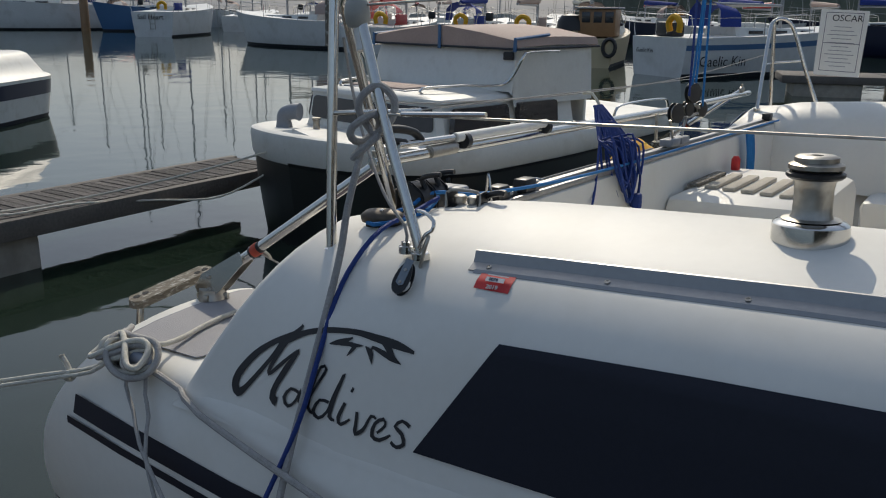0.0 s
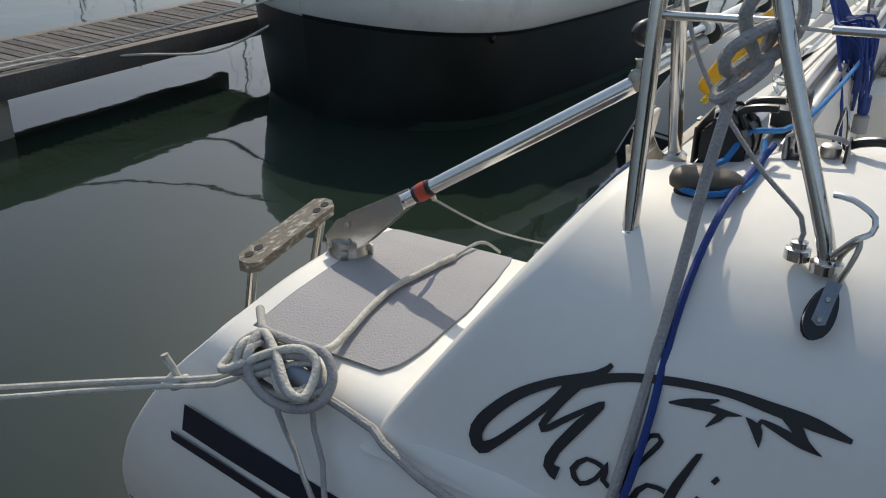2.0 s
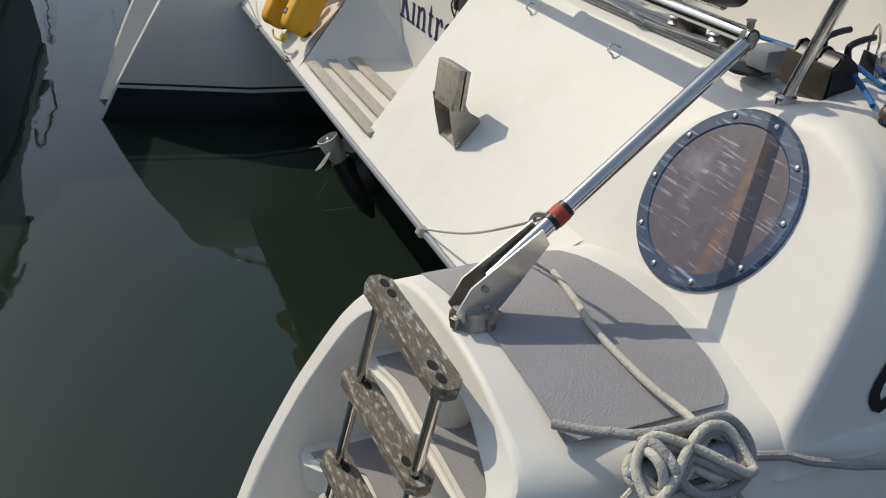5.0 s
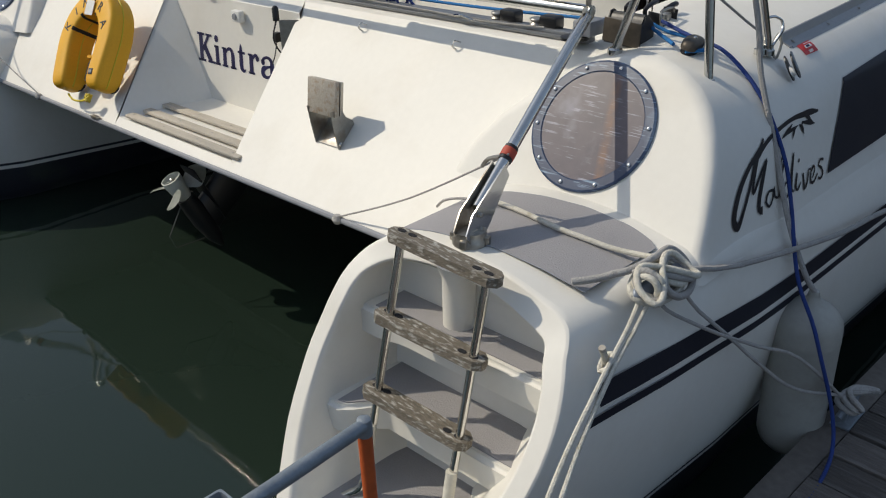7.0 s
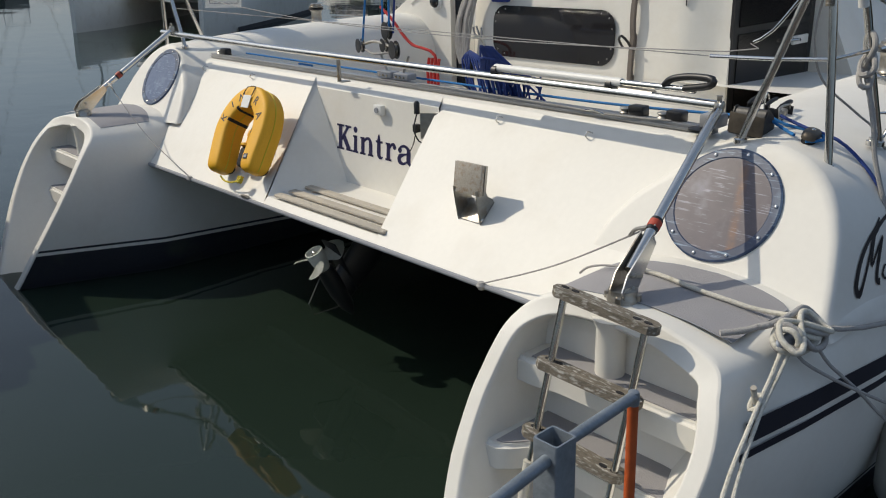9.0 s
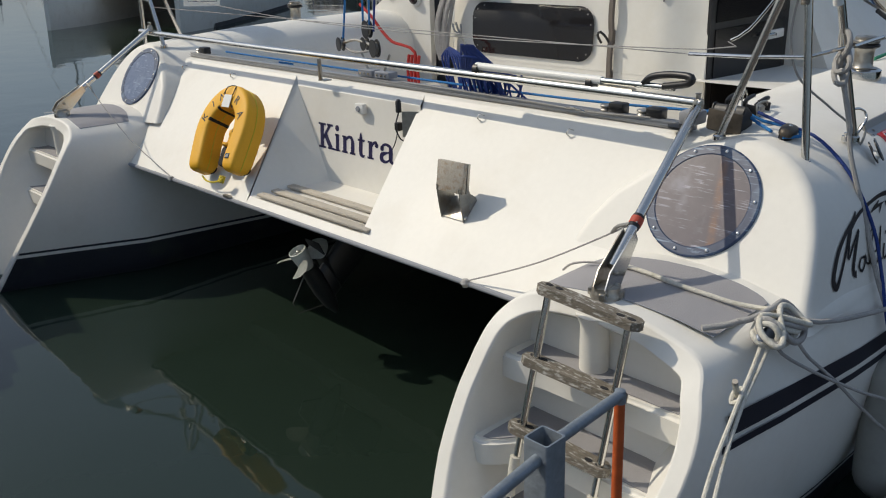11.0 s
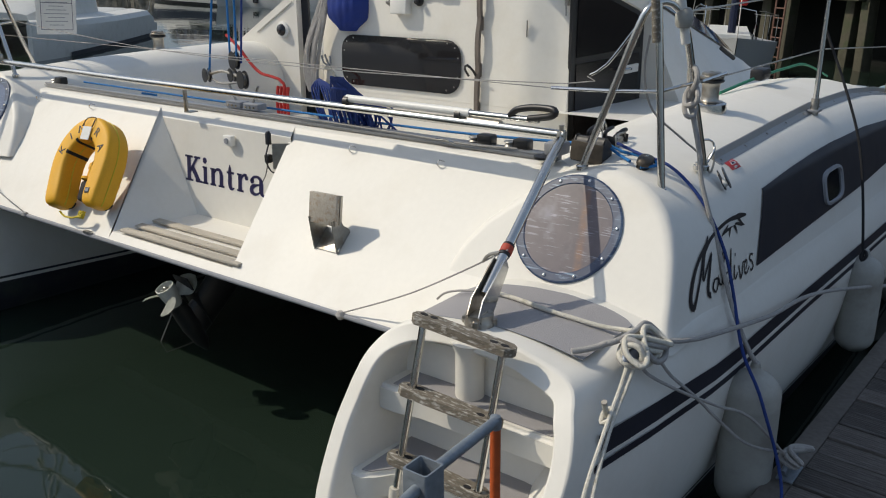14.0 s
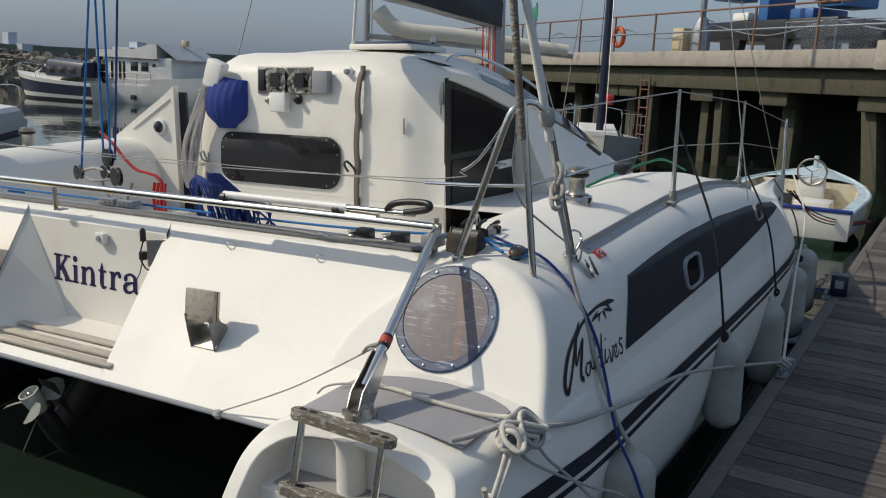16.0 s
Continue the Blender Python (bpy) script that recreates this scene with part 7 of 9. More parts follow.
piece("whip", tube([(-0.20, 2.6, 2.10), (-0.11, 2.55, 2.6), (0.05, 2.5, 3.6)], 0.011, 8), WHITE_PLASTIC, vh)
hr = fitted("roof_handrail", "bent stainless hand rail on the coach roof", "hand rail", (0.6, 3.3, 2.0))
piece("rail", tube(spline([(0.62, 2.50, 2.00), (0.63, 2.60, 2.08), (0.66, 2.9, 2.08), (0.70, 3.5, 1.95), (0.72, 3.95, 1.80), (0.72, 4.0, 1.70)], 0.05), 0.012, 8), STEEL, hr)
# mast and boom
mast = fitted("mast", "grey aluminium mast stepped on the coach roof", "mast", (0.085, 4.4, 1.85))
mp = [(0.06 * math.cos(a), 0.09 * math.sin(a)) for a in (2 * math.pi * k / 20 for k in range(20))]
piece("spar", slab(mp, 10.5, pose(0.085, 4.4, 1.75)), ALU, mast)
for k in range(5):
    piece("halyard", tube([(0.0 + 0.03 * k, 4.28, 1.9), (0.02 + 0.025 * k, 4.30, 6.0)], 0.006, 6), ROPE if k % 2 else ROPE_RED, mast)
boom = fitted("boom", "grey boom with a dark blue sail cover", "boom", (0.085, 3.0, 2.5))
piece("spar", tube([(0.085, 4.3, 2.40), (0.085, 2.0, 2.56), (0.085, 0.2, 2.70)], 0.062, 16), ALU, boom)
rows = []
for i in range(16):
    y = 4.34 - 3.9 * i / 15
    z0 = 2.42 + (4.3 - y) * 0.073
    row = []
    for j in range(17):
        a = -0.6 + (math.pi + 1.2) * j / 16
        row.append((0.085 + (0.085 + 0.012 * math.sin(5 * y + j)) * math.cos(a), y, z0 + 0.03 + (0.12 + 0.07 * (y / 4.3)) * math.sin(a)))
    rows.append(row)
piece("sail_cover", grid(rows), BOOT, boom, "dark navy sail cover", smooth=70)
for x, s in ((0.02, 1), (0.06, -1), (0.12, 1), (0.15, -1), (0.09, 1)):
    piece("lashing", tube([(x, 4.36, 2.40), (x + 0.01 * s, 4.37, 2.22)], 0.006, 6), ROPE, boom)

# ---- slatted engine box and small things in the cockpit ----
eb = fitted("slatted_seat", "white moulded cockpit box topped with bleached slats", "seat", (-0.05, 0.5, 0.62))
piece("box", box((1.05, 0.62, 0.54), (-0.12, 0.57, 0.895), 0.06), GEL, eb)
for k in range(6):
    piece("slat", box((0.44, 0.052, 0.018), (-0.08 + 0.02 * k, 0.31 + 0.083 * k, 1.174), 0.005), SLAT if k else WEATHERED, eb, "bleached teak slat")
for x, z in ((0.36, 0.98), (0.37, 1.04), (0.3, 0.98), (0.1, 0.98), (0.25, 1.04)):
    piece("hole", lathe([(0.009, 0), (0.009, 0.002)], 10, basis((x, 0.882, z), (1, 0, 0), (0, 0, 1)) @ pose(0, 0, 0, 180, 0, 0)), BLACK, eb)
rl = fitted("red_lamp", "small red lamp on the cockpit side", "lamp", (-0.5, 0.35, 1.18))
piece("lens", lathe([(0.02, 1.165), (0.022, 1.17), (0.022, 1.22), (0.012, 1.235)], 14, Matrix.Translation((-0.52, 0.32, 0))), RED, rl)
bc = fitted("blue_rope_hank", "hank of blue rope hung in the cockpit corner", "rope", (-0.85, 0.33, 1.2))
for k in range(6):
    x = -0.90 + 0.022 * k
    piece("strand", tube(spline([(x, 0.30, 1.33), (x - 0.01, 0.31, 1.22), (x, 0.315, 1.08), (x + 0.015, 0.315, 1.22), (x + 0.012, 0.30, 1.33)], 0.03), 0.008, 7), ROPE_BLUE, bc)
wh = fitted("cockpit_handhold", "black rectangular hand hold in the cockpit side", "handhold", (-1.2, 0.75, 1.1))
piece("frame", tube(spline([(-1.66, 0.62, 1.08), (-1.66, 0.64, 1.16), (-1.66, 0.8, 1.17), (-1.66, 0.96, 1.16), (-1.66, 0.97, 1.08), (-1.66, 0.8, 1.06)], 0.03, True), 0.016, 8, True), BLACK, wh)
# laminated notice on the port frame
nt = fitted("notice", "laminated paper notice tied to the port stern frame", "notice", (-1.95, 0.5, 1.75))
nm = basis((-2.08, 0.36, 1.60), (0.02, 0.96, -0.06), (0.05, 0.06, 1))
piece("sheet", slab([(0, 0), (0.27, 0), (0.275, 0.40), (-0.005, 0.405)], 0.003, nm), WHITE_PLASTIC, nt, "white laminated sheet")
words("OSCAR", 0.055, nm @ Matrix.Translation((0.065, 0.335, 0.0035)), INK, nt, "heading").matrix_parent_inverse = BASES[nt.name]
for k in range(11):
    w = 0.10 + 0.09 * ((k * 7) % 5) / 5
    piece("text_line", box((w, 0.004, 0.001), m=nm @ Matrix.Translation((0.135, 0.30 - 0.024 * k, 0.0035))), GREY_PLASTIC, nt)
for x0, x1, z0, z1 in ((0.03, 0.245, 0.03, 0.03), (0.03, 0.245, 0.385, 0.385), (0.03, 0.03, 0.03, 0.385), (0.245, 0.245, 0.03, 0.385), (0.03, 0.245, 0.20, 0.20)):
    piece("border", box((abs(x1 - x0) + 0.003, abs(z1 - z0) + 0.003, 0.001), m=nm @ Matrix.Translation(((x0 + x1) / 2, (z0 + z1) / 2, 0.0034))), INK_BLUE, nt)
gr2 = fitted("green_rope", "green rope led over the hull top to a cleat", "rope", (2.0, 2.2, 1.43))
piece("line", tube(spline([(2.0, 1.55, 1.42), (2.02, 2.0, 1.445), (2.0, 2.6, 1.44), (1.9, 3.4, 1.38), (1.8, 4.4, 1.2)], 0.08), 0.008, 8), ROPE_GREEN, gr2)
bcl = fitted("deck_clutch", "black rope clutch on the hull top", "rope clutch", (2.0, 2.1, 1.44))
piece("body", box((0.07, 0.14, 0.06), (2.03, 2.05, 1.465), 0.012), BLACK, bcl)

# ---- tubular step rail on the pontoon edge ----
rail = thing("boarding_rail", "galvanised tube rail on a square post with orange legs", "rail", BOAT.copy())
walls = []
for r, z in ((0.021, 0.34), (0.0215, 1.364), (0.021, 1.366), (0.0185, 1.366), (0.018, 1.364), (0.018, 1.20)):
    walls.append([(2.822 + x, -1.802 + y, z) for x, y in rounded(2 * r, 2 * r, 0.004, 3)])
piece("post", grid(walls, close_v=True), GALV, rail, "square galvanised post with an open top", smooth=30)
piece("top_tube", tube([(2.803, -1.594, 1.334), (2.820, -1.782, 1.345)], 0.0090, 14), GALV, rail)
piece("top_tube", tube([(2.826, -1.822, 1.340), (2.845, -1.985, 1.341)], 0.0090, 14), GALV, rail)
for p in ((2.802, -1.592, 1.334), (2.846, -1.99, 1.341)):
    piece("leg", tube([(p[0], p[1], p[2] - 0.012), (p[0] + 0.01, p[1], 0.36)], 0.0088, 14), ORANGE, rail, "orange painted leg")
    piece("elbow", lathe([(0.0096, -0.014), (0.0100, 0.0), (0.0085, 0.008), (0.004, 0.0105)], 14, Matrix.Translation(p)), GALV, rail)
for z, y in ((1.05, -1.592), (0.72, -1.592)):
    piece("weld_collar", lathe([(0.0090, -0.004), (0.0100, 0), (0.0090, 0.004)], 14, Matrix.Translation((2.803, y, z))), RUST, rail)

# ---- neighbouring boats and the harbour ----
HULL_WHITE = material("old_white_hull", (0.62, 0.62, 0.60), 0.4, var=0.06, scale=0.8, fine=8, bump=0.004, dirt=(0.36, 0.34, 0.28), dirt_amount=0.35)
HULL_BLUE = material("blue_hull", (0.05, 0.13, 0.26), 0.4, var=0.1, scale=0.8, bump=0.004)
HULL_NAVY = material("navy_hull", (0.012, 0.016, 0.04), 0.3, var=0.1, scale=0.8, bump=0.004)
HULL_BLACK = material("black_painted_hull", (0.010, 0.012, 0.011), 0.45, var=0.25, scale=1.2, bump=0.01, dirt=(0.02, 0.03, 0.02), dirt_amount=0.5)
HULL_GREY = material("pale_grey_hull", (0.42, 0.43, 0.43), 0.4, var=0.08, scale=0.8, bump=0.004)
HULL_CREAM = material("cream_hull", (0.50, 0.42, 0.26), 0.45, var=0.1, scale=0.8, bump=0.004)
TIMBER = material("varnished_cabin", (0.26, 0.14, 0.06), 0.4, var=0.2, scale=3, bump=0.01)
TAN_CLOTH = material("faded_tan_cover", (0.40, 0.30, 0.255), 0.8, var=0.12, scale=5, fine=60, bump=0.04)
GREEN_PAINT = material("weedy_green_bottom", (0.014, 0.035, 0.022), 0.6, var=0.25, scale=5, bump=0.02)


def boat_hull(parent, length, beam, free, mat, boot=None, flare=0.2, transom=0.75, bow_rise=0.35, lower=None, name="hull"):
    """x aft from the stem, z up from the water."""
    n = 15

    def half(u):
        return beam / 2 * min(1.0, (1 - (1 - min(u / 0.48, 1)) ** 2.2)) * (1 - (1 - transom) * smoothstep(u, 0.55, 1.0))

    def top(u):
        return free * (1 + bow_rise * (1 - u) ** 2)
    rows = []
    for i in range(n):
        u = i / (n - 1)
        b, t = half(u) + 0.01, top(u)
        prof = [(0.62, -0.3), (0.80, 0.0), (0.86, 0.12), (0.92, t * 0.45), (0.97, t * 0.75), (1.0, t)]
        rake = 0.10 * length * (1 - u) ** 3
        ring = [(u * length + rake * (1 - z / t) * 0.9, -b * (1 - (1 - k) * (0.6 + flare)), z) for k, z in prof]
        ring += [(x, -y, z) for x, y, z in ring[::-1]]
        rows.append(ring)
    bm = grid(rows)
    bm.faces.new([bm.verts.new(p) for p in rows[-1]])
    hull = part(name, bm, mat, parent, smooth=50)
    bm = grid([[(x, y, z - 0.03) for x, y, z in (r[5], r[6])] for r in rows])
    part("deck", bm, GEL_OLD, parent, "pale deck")
    for z0, z1, m2, nm in (((-0.05, 0.13, boot, "waterline_stripe"),) if boot else ()) + (((lower[0], lower[1], lower[2], "topsides_band"),) if lower else ()):
        for s in (0, 1):
            strip = []
            for r in rows:
                q = r[:6] if s == 0 else r[6:][::-1]
                zs = [p[2] for p in q]
                k = top(0.5) and 1.0
                row = []
                for z in (z0, (z0 + z1) / 2, z1):
                    zz = z if z < 0.2 else z * zs[-1] / free
                    y = lerp(zz, zs, [p[1] for p in q])
                    row.append((lerp(zz, zs, [p[0] for p in q]), y + (-0.006 if s == 0 else 0.006), zz))
                strip.append(row)
            part(nm, grid(strip), m2, parent)
    return half, top


def wheel_mast(parent, x, z, h, r=0.06):
    part("mast", tube([(x, 0, z), (x, 0, z + h)], r, 10), ALU, parent)
    for k in (0.45, 0.72):
        part("spreader", tube([(x, -0.55, z + h * k), (x, 0.55, z + h * k)], 0.02, 6), ALU, parent)


def sailing_boat(m, length, mat, boot=None, cover=None, mast=11.0, group="moored yachts", label="moored white sailing yacht with a bare mast", lower=None, dodger=None, free=None, transom=0.75):
    b = thing("sailing_yacht", label, "yacht", afloat(m), group)
    beam, free = length * 0.31, free or 0.70 + length * 0.05
    half, top = boat_hull(b, length, beam, free, mat, boot, lower=lower, transom=transom)
    z = free
    rows = [[(length * 0.30 + length * 0.42 * u, y * (0.55 - 0.1 * (1 - u)) * beam / 2 * (0.82 if zz > 0.1 else 1), z + zz - 0.25 * (1 - u) * zz) for y, zz in ((-1, 0), (-1, 0.32), (1, 0.32), (1, 0))] for u in (0, 0.3, 0.7, 1.0)]
    bm = grid(rows, cap=True)
    part("coachroof", bm, GEL_OLD, b, "white coach roof")
    for s in (-1, 1):
        for u in (0.36, 0.50, 0.62):
            part("cabin_window", box((length * 0.07, 0.02, 0.11), (length * u, s * beam / 2 * 0.505, z + 0.15), 0.004), DARK_WINDOW, b)
    wheel_mast(b, length * 0.42, z, mast)
    part("boom", tube([(length * 0.42, 0, z + 1.0), (length * 0.82, 0, z + 1.05)], 0.05, 8), ALU, b)
    if cover:
        part("sail_cover", tube(spline([(length * 0.42, 0, z + 1.22), (length * 0.55, 0, z + 1.2), (length * 0.8, 0, z + 1.12)], 0.3), 0.13, 8, taper=(1.2, 0.7)), cover, b)
    for x in (0.02, 0.42, 0.97):
        part("stay", tube([(length * x, 0 if x != 0.42 else beam * 0.46, z + 0.1), (length * 0.42, 0, z + mast)], 0.012, 5), STEEL_DULL, b)
    for s in (-1, 1):
        for u in (0.15, 0.4, 0.65, 0.9):
            part("stanchion", tube([(length * u, s * half(u) * 0.95, top(u)), (length * u, s * half(u) * 0.95, top(u) + 0.6)], 0.013, 5), STEEL, b)
        part("guard_wire", tube([(length * u, s * half(u) * 0.95, top(u) + 0.58) for u in (0.1, 0.15, 0.4, 0.65, 0.9, 0.99)], 0.008, 5), STEEL_DULL, b)
    part("pushpit", tube(spline([(length * 0.99, -half(1), z), (length * 0.99, -half(1), z + 0.65), (length, 0, z + 0.68), (length * 0.99, half(1), z + 0.65), (length * 0.99, half(1), z)], 0.3), 0.016, 6), STEEL, b)
    if dodger:
        hood = [[(length * 0.70 + 0.9 * u, y, z + 0.32 + zz * (0.75 + 0.25 * u)) for y, zz in ((-0.75, 0.0), (-0.7, 0.5), (-0.45, 0.75), (0, 0.82), (0.45, 0.75), (0.7, 0.5), (0.75, 0.0))] for u in (0, 0.5, 1)]
        part("spray_hood", grid(hood), dodger, b, "canvas spray hood", smooth=60)
    return b


def cruiser(m, length, mat, band, label, cabin=True, canvas=None, name="motor_cruiser", deck2=False):
    b = thing(name, label, "motor boat", afloat(m))
    beam, free = length * 0.33, 0.75 + length * 0.035
    half, top = boat_hull(b, length, beam, free, mat, BOOT, transom=0.92, bow_rise=0.45, lower=(free * 0.30, free * 0.82, band) if band else None)
    z = free
    rows = [[(length * (0.26 + 0.18 * zz) + length * u, y * beam / 2 * (0.78 - 0.12 * zz), z + zz * 0.85) for y, zz in ((-1, 0), (-1, 0.5), (-0.85, 1), (0.85, 1), (1, 0.5), (1, 0))] for u in (0, 0.12, 0.3, 0.36)]
    part("cabin", grid(rows, cap=True), GEL_OLD, b, "white raked cabin", smooth=30)
    for s in (-1, 1):
        part("side_window", slab([(length * 0.40, z + 0.42), (length * 0.46, z + 0.74), (length * 0.66, z + 0.74), (length * 0.66, z + 0.42)], 0.02, basis((0, s * beam / 2 * 0.735, 0), (1, 0, 0), (0, 0, 1))), DARK_WINDOW, b)
    part("windscreen", grid([[(length * 0.36, y, z + 0.5), (length * 0.43, y * 0.92, z + 0.82)] for y in (-beam * 0.36, 0, beam * 0.36)]), DARK_WINDOW, b)
    if canvas:
        rows = [[(length * 0.50 + length * 0.40 * u, y * beam * 0.40, z + zz) for y, zz in ((-1, 0.25), (-1, 0.80), (-0.7, 1.08), (0, 1.14), (0.7, 1.08), (1, 0.80), (1, 0.25))] for u in (0, 0.3, 0.7, 1)]
        part("canopy", grid(rows, cap=True), canvas, b, "dark canvas cockpit canopy", smooth=50)
    if deck2:
        part("saloon", box((length * 0.62, beam * 0.8, 1.25), (length * 0.56, 0, z + 0.6), 0.12), HULL_WHITE, b, "white saloon")
        part("roof", box((length * 0.66, beam * 0.86, 0.10), (length * 0.56, 0, z + 1.3), 0.05), HULL_WHITE, b)
        part("flybridge", box((length * 0.28, beam * 0.66, 0.45), (length * 0.62, 0, z + 1.5), 0.12), HULL_WHITE, b)
        for s in (-1, 1):
            for k in range(6):
                part("saloon_window", box((length * 0.035, 0.03, 0.52), (length * (0.34 + 0.055 * k), s * beam * 0.402, z + 0.72), 0.005), DARK_WINDOW, b)
            for k in range(3):
                part("saloon_window", box((length * 0.06, 0.03, 0.3), (length * (0.68 + 0.085 * k), s * beam * 0.402, z + 0.78), 0.005), DARK_WINDOW, b)
            part("side_rail", tube([(length * 0.1, s * half(0.2) * 0.95, z + 0.75), (length * 0.95, s * half(0.9) * 0.97, z + 0.65)], 0.02, 6), STEEL, b)
    for s in (-1, 1):
        part("bow_rail", tube(spline([(length * 0.04, 0, top(0) + 0.45), (length * 0.15, s * half(0.15), top(0.1) + 0.45), (length * 0.36, s * half(0.36) * 0.95, top(0.3) + 0.4), (length * 0.40, s * half(0.4) * 0.95, top(0.4))], 0.3), 0.014, 6), STEEL, b)
    return b


# black-hulled launch lying with its blunt bow to the finger pontoon, x aft, y away from the catamaran
launch = thing("motor_launch", "small motor launch with black hull and white cabin", "motor boat", afloat(pose(-1.36, -3.60, 0, 0, 0, 171.0)))


def launch_half(x):
    return 1.25 * (1 - max(0.0, 1 - x / 1.3) ** 2.6) ** 0.52 * (1 - 0.16 * smoothstep(x, 2.0, 4.9))


def launch_ring(levels, n=34):
    rows = []
    for i in range(n):
        x = 4.9 * (i / (n - 1)) ** 1.6
        rows.append((x, [(launch_half(x) * k + 0.0005, z + rise * max(0, 1 - x / 1.6) ** 2, sh) for k, z, rise, sh in levels]))
    return rows


def launch_skin(levels):
    out = []
    for x, row in launch_ring(levels):
        fore = max(0.0, 1 - x / 1.3) ** 2
        r = [(x + sh * fore, -w, z) for w, z, sh in row]
        out.append(r + [(px2, -py2, pz2) for px2, py2, pz2 in r[::-1]])
    return out


sk = launch_skin([(0.80, -0.25, 0.0, 0.22), (0.90, 0.0, 0.0, 0.13), (0.94, 0.25, 0.0, 0.10), (0.975, 0.50, 0.02, 0.07), (0.992, 0.70, 0.04, 0.05)])
bm = grid(sk)
bm.faces.new([bm.verts.new(p) for p in sk[-1]])
part("hull", bm, HULL_BLACK, launch, "black painted hull", smooth=50)
sk = launch_skin([(0.992, 0.70, 0.04, 0.05), (1.008, 0.72, 0.05, 0.03), (1.008, 0.88, 0.07, 0.0), (0.995, 0.915, 0.08, 0.01), (0.95, 0.925, 0.085, 0.05), (0.90, 0.92, 0.085, 0.10), (0.0, 0.95, 0.09, 0.10)])
part("gunwale", grid(sk), GEL_OLD, launch, "white rolled gunwale and deck", smooth=50)
part("rubbing_strake", grid([[(x, y * 1.004, z) for x, y, z in (r[0], r[1])] for r in launch_skin([(1.0, 0.685, 0.04, 0.05), (1.012, 0.715, 0.045, 0.035)])]), BLACK, launch)


def house(name, bm, mat, label="", smooth=40):
    """Part of the deck house: low and broad, its lengths and heights taken in steps along the boat."""
    for v in bm.verts:
        v.co.x = lerp(v.co.x, (0.6, 1.12, 1.36, 1.80, 2.82, 3.05, 3.72, 3.92, 4.5, 5.7), (0.25, 0.60, 0.70, 0.80, 1.55, 1.68, 2.25, 2.62, 3.1, 4.4))
        v.co.x += 0.10
        v.co.y = v.co.y * 1.15 - 0.15
        v.co.z = lerp(v.co.z, (0.90, 0.98, 1.20, 1.45, 1.50, 1.61, 2.10, 2.30), (0.90, 0.945, 1.03, 1.23, 1.27, 1.34, 1.72, 1.88))
    return part(name, bm, mat, launch, label, smooth)


# trunk cabin: raked two-pane front, two panes a side
CF = [(1.12, 0.0), (1.29, 0.45), (1.40, 0.74), (1.70, 0.78), (2.6, 0.80), (3.9, 0.82)]


def cabin_wall(z, rake):
    left = [(x + rake * (1 if k < 3 else 0.2 if k == 3 else 0), -y * (1 - 0.05 * rake / 0.12) , z) for k, (x, y) in enumerate(CF)]
    return [(x, -y, zz) for x, y, zz in left[:0:-1]] + left


rows = [cabin_wall(0.93, 0.0), cabin_wall(1.15, 0.08), cabin_wall(1.46, 0.20), cabin_wall(1.505, 0.225)]
house("cabin", grid(rows), GEL_OLD, "white trunk cabin", smooth=30)
top = cabin_wall(1.50, 0.19)
rim = [(x - 0.03 * (x < 2), y * 1.03, 1.50) for x, y, z in top]
rows = [rim, [(x, y * 1.0, 1.545) for x, y, z in top], [(x + 0.10 * (x < 2), y * 0.85, 1.575) for x, y, z in top], [(x + 0.25 * (x < 2), y * 0.4, 1.60) for x, y, z in top], [(x + 0.3 * (x < 2), 0.0, 1.61) for x, y, z in top]]
house("cabin_roof", grid(rows), GEL_OLD, "white cabin roof with a rounded edge", smooth=40)


def launch_pane(a, b, c, d, out):
    """A dark pane from four corners, a little proud of the wall."""
    a, b, c, d = (Vector(q) for q in (a, b, c, d))
    nrm = (b - a).cross(d - a).normalized() * out
    pts = []
    for p, q, r in ((d, a, b), (a, b, c), (b, c, d), (c, d, a)):
        pts += [q + (p - q).normalized() * 0.045, q + ((p - q).normalized() + (r - q).normalized()) * 0.012, q + (r - q).normalized() * 0.045]
    bm2 = bmesh.new()
    lo2, hi2 = [bm2.verts.new(p - nrm * 0.5) for p in pts], [bm2.verts.new(p + nrm) for p in pts]
    bm2.faces.new(hi2)
    bm2.faces.new(lo2)
    for k in range(len(pts)):
        bm2.faces.new((lo2[k], lo2[(k + 1) % len(pts)], hi2[(k + 1) % len(pts)], hi2[k]))
    return bm2


BROWN_PANE = glass("brown_tinted_window", (0.035, 0.028, 0.028), 0.12)
for s in (-1, 1):
    house("front_pane", launch_pane((1.24, s * 0.06, 1.20), (1.475, s * 0.68, 1.20), (1.57, s * 0.655, 1.45), (1.335, s * 0.06, 1.45), 0.03), BROWN_PANE, "dark front pane")
    house("side_pane", launch_pane((1.80, s * 0.790, 1.18), (2.82, s * 0.803, 1.17), (2.78, s * 0.792, 1.45), (1.86, s * 0.778, 1.45), 0.03), BROWN_PANE, "dark side pane")
    house("side_pane", launch_pane((3.05, s * 0.806, 1.17), (3.72, s * 0.816, 1.16), (3.72, s * 0.80, 1.44), (3.05, s * 0.795, 1.45), 0.03), BROWN_PANE, "dark side pane")
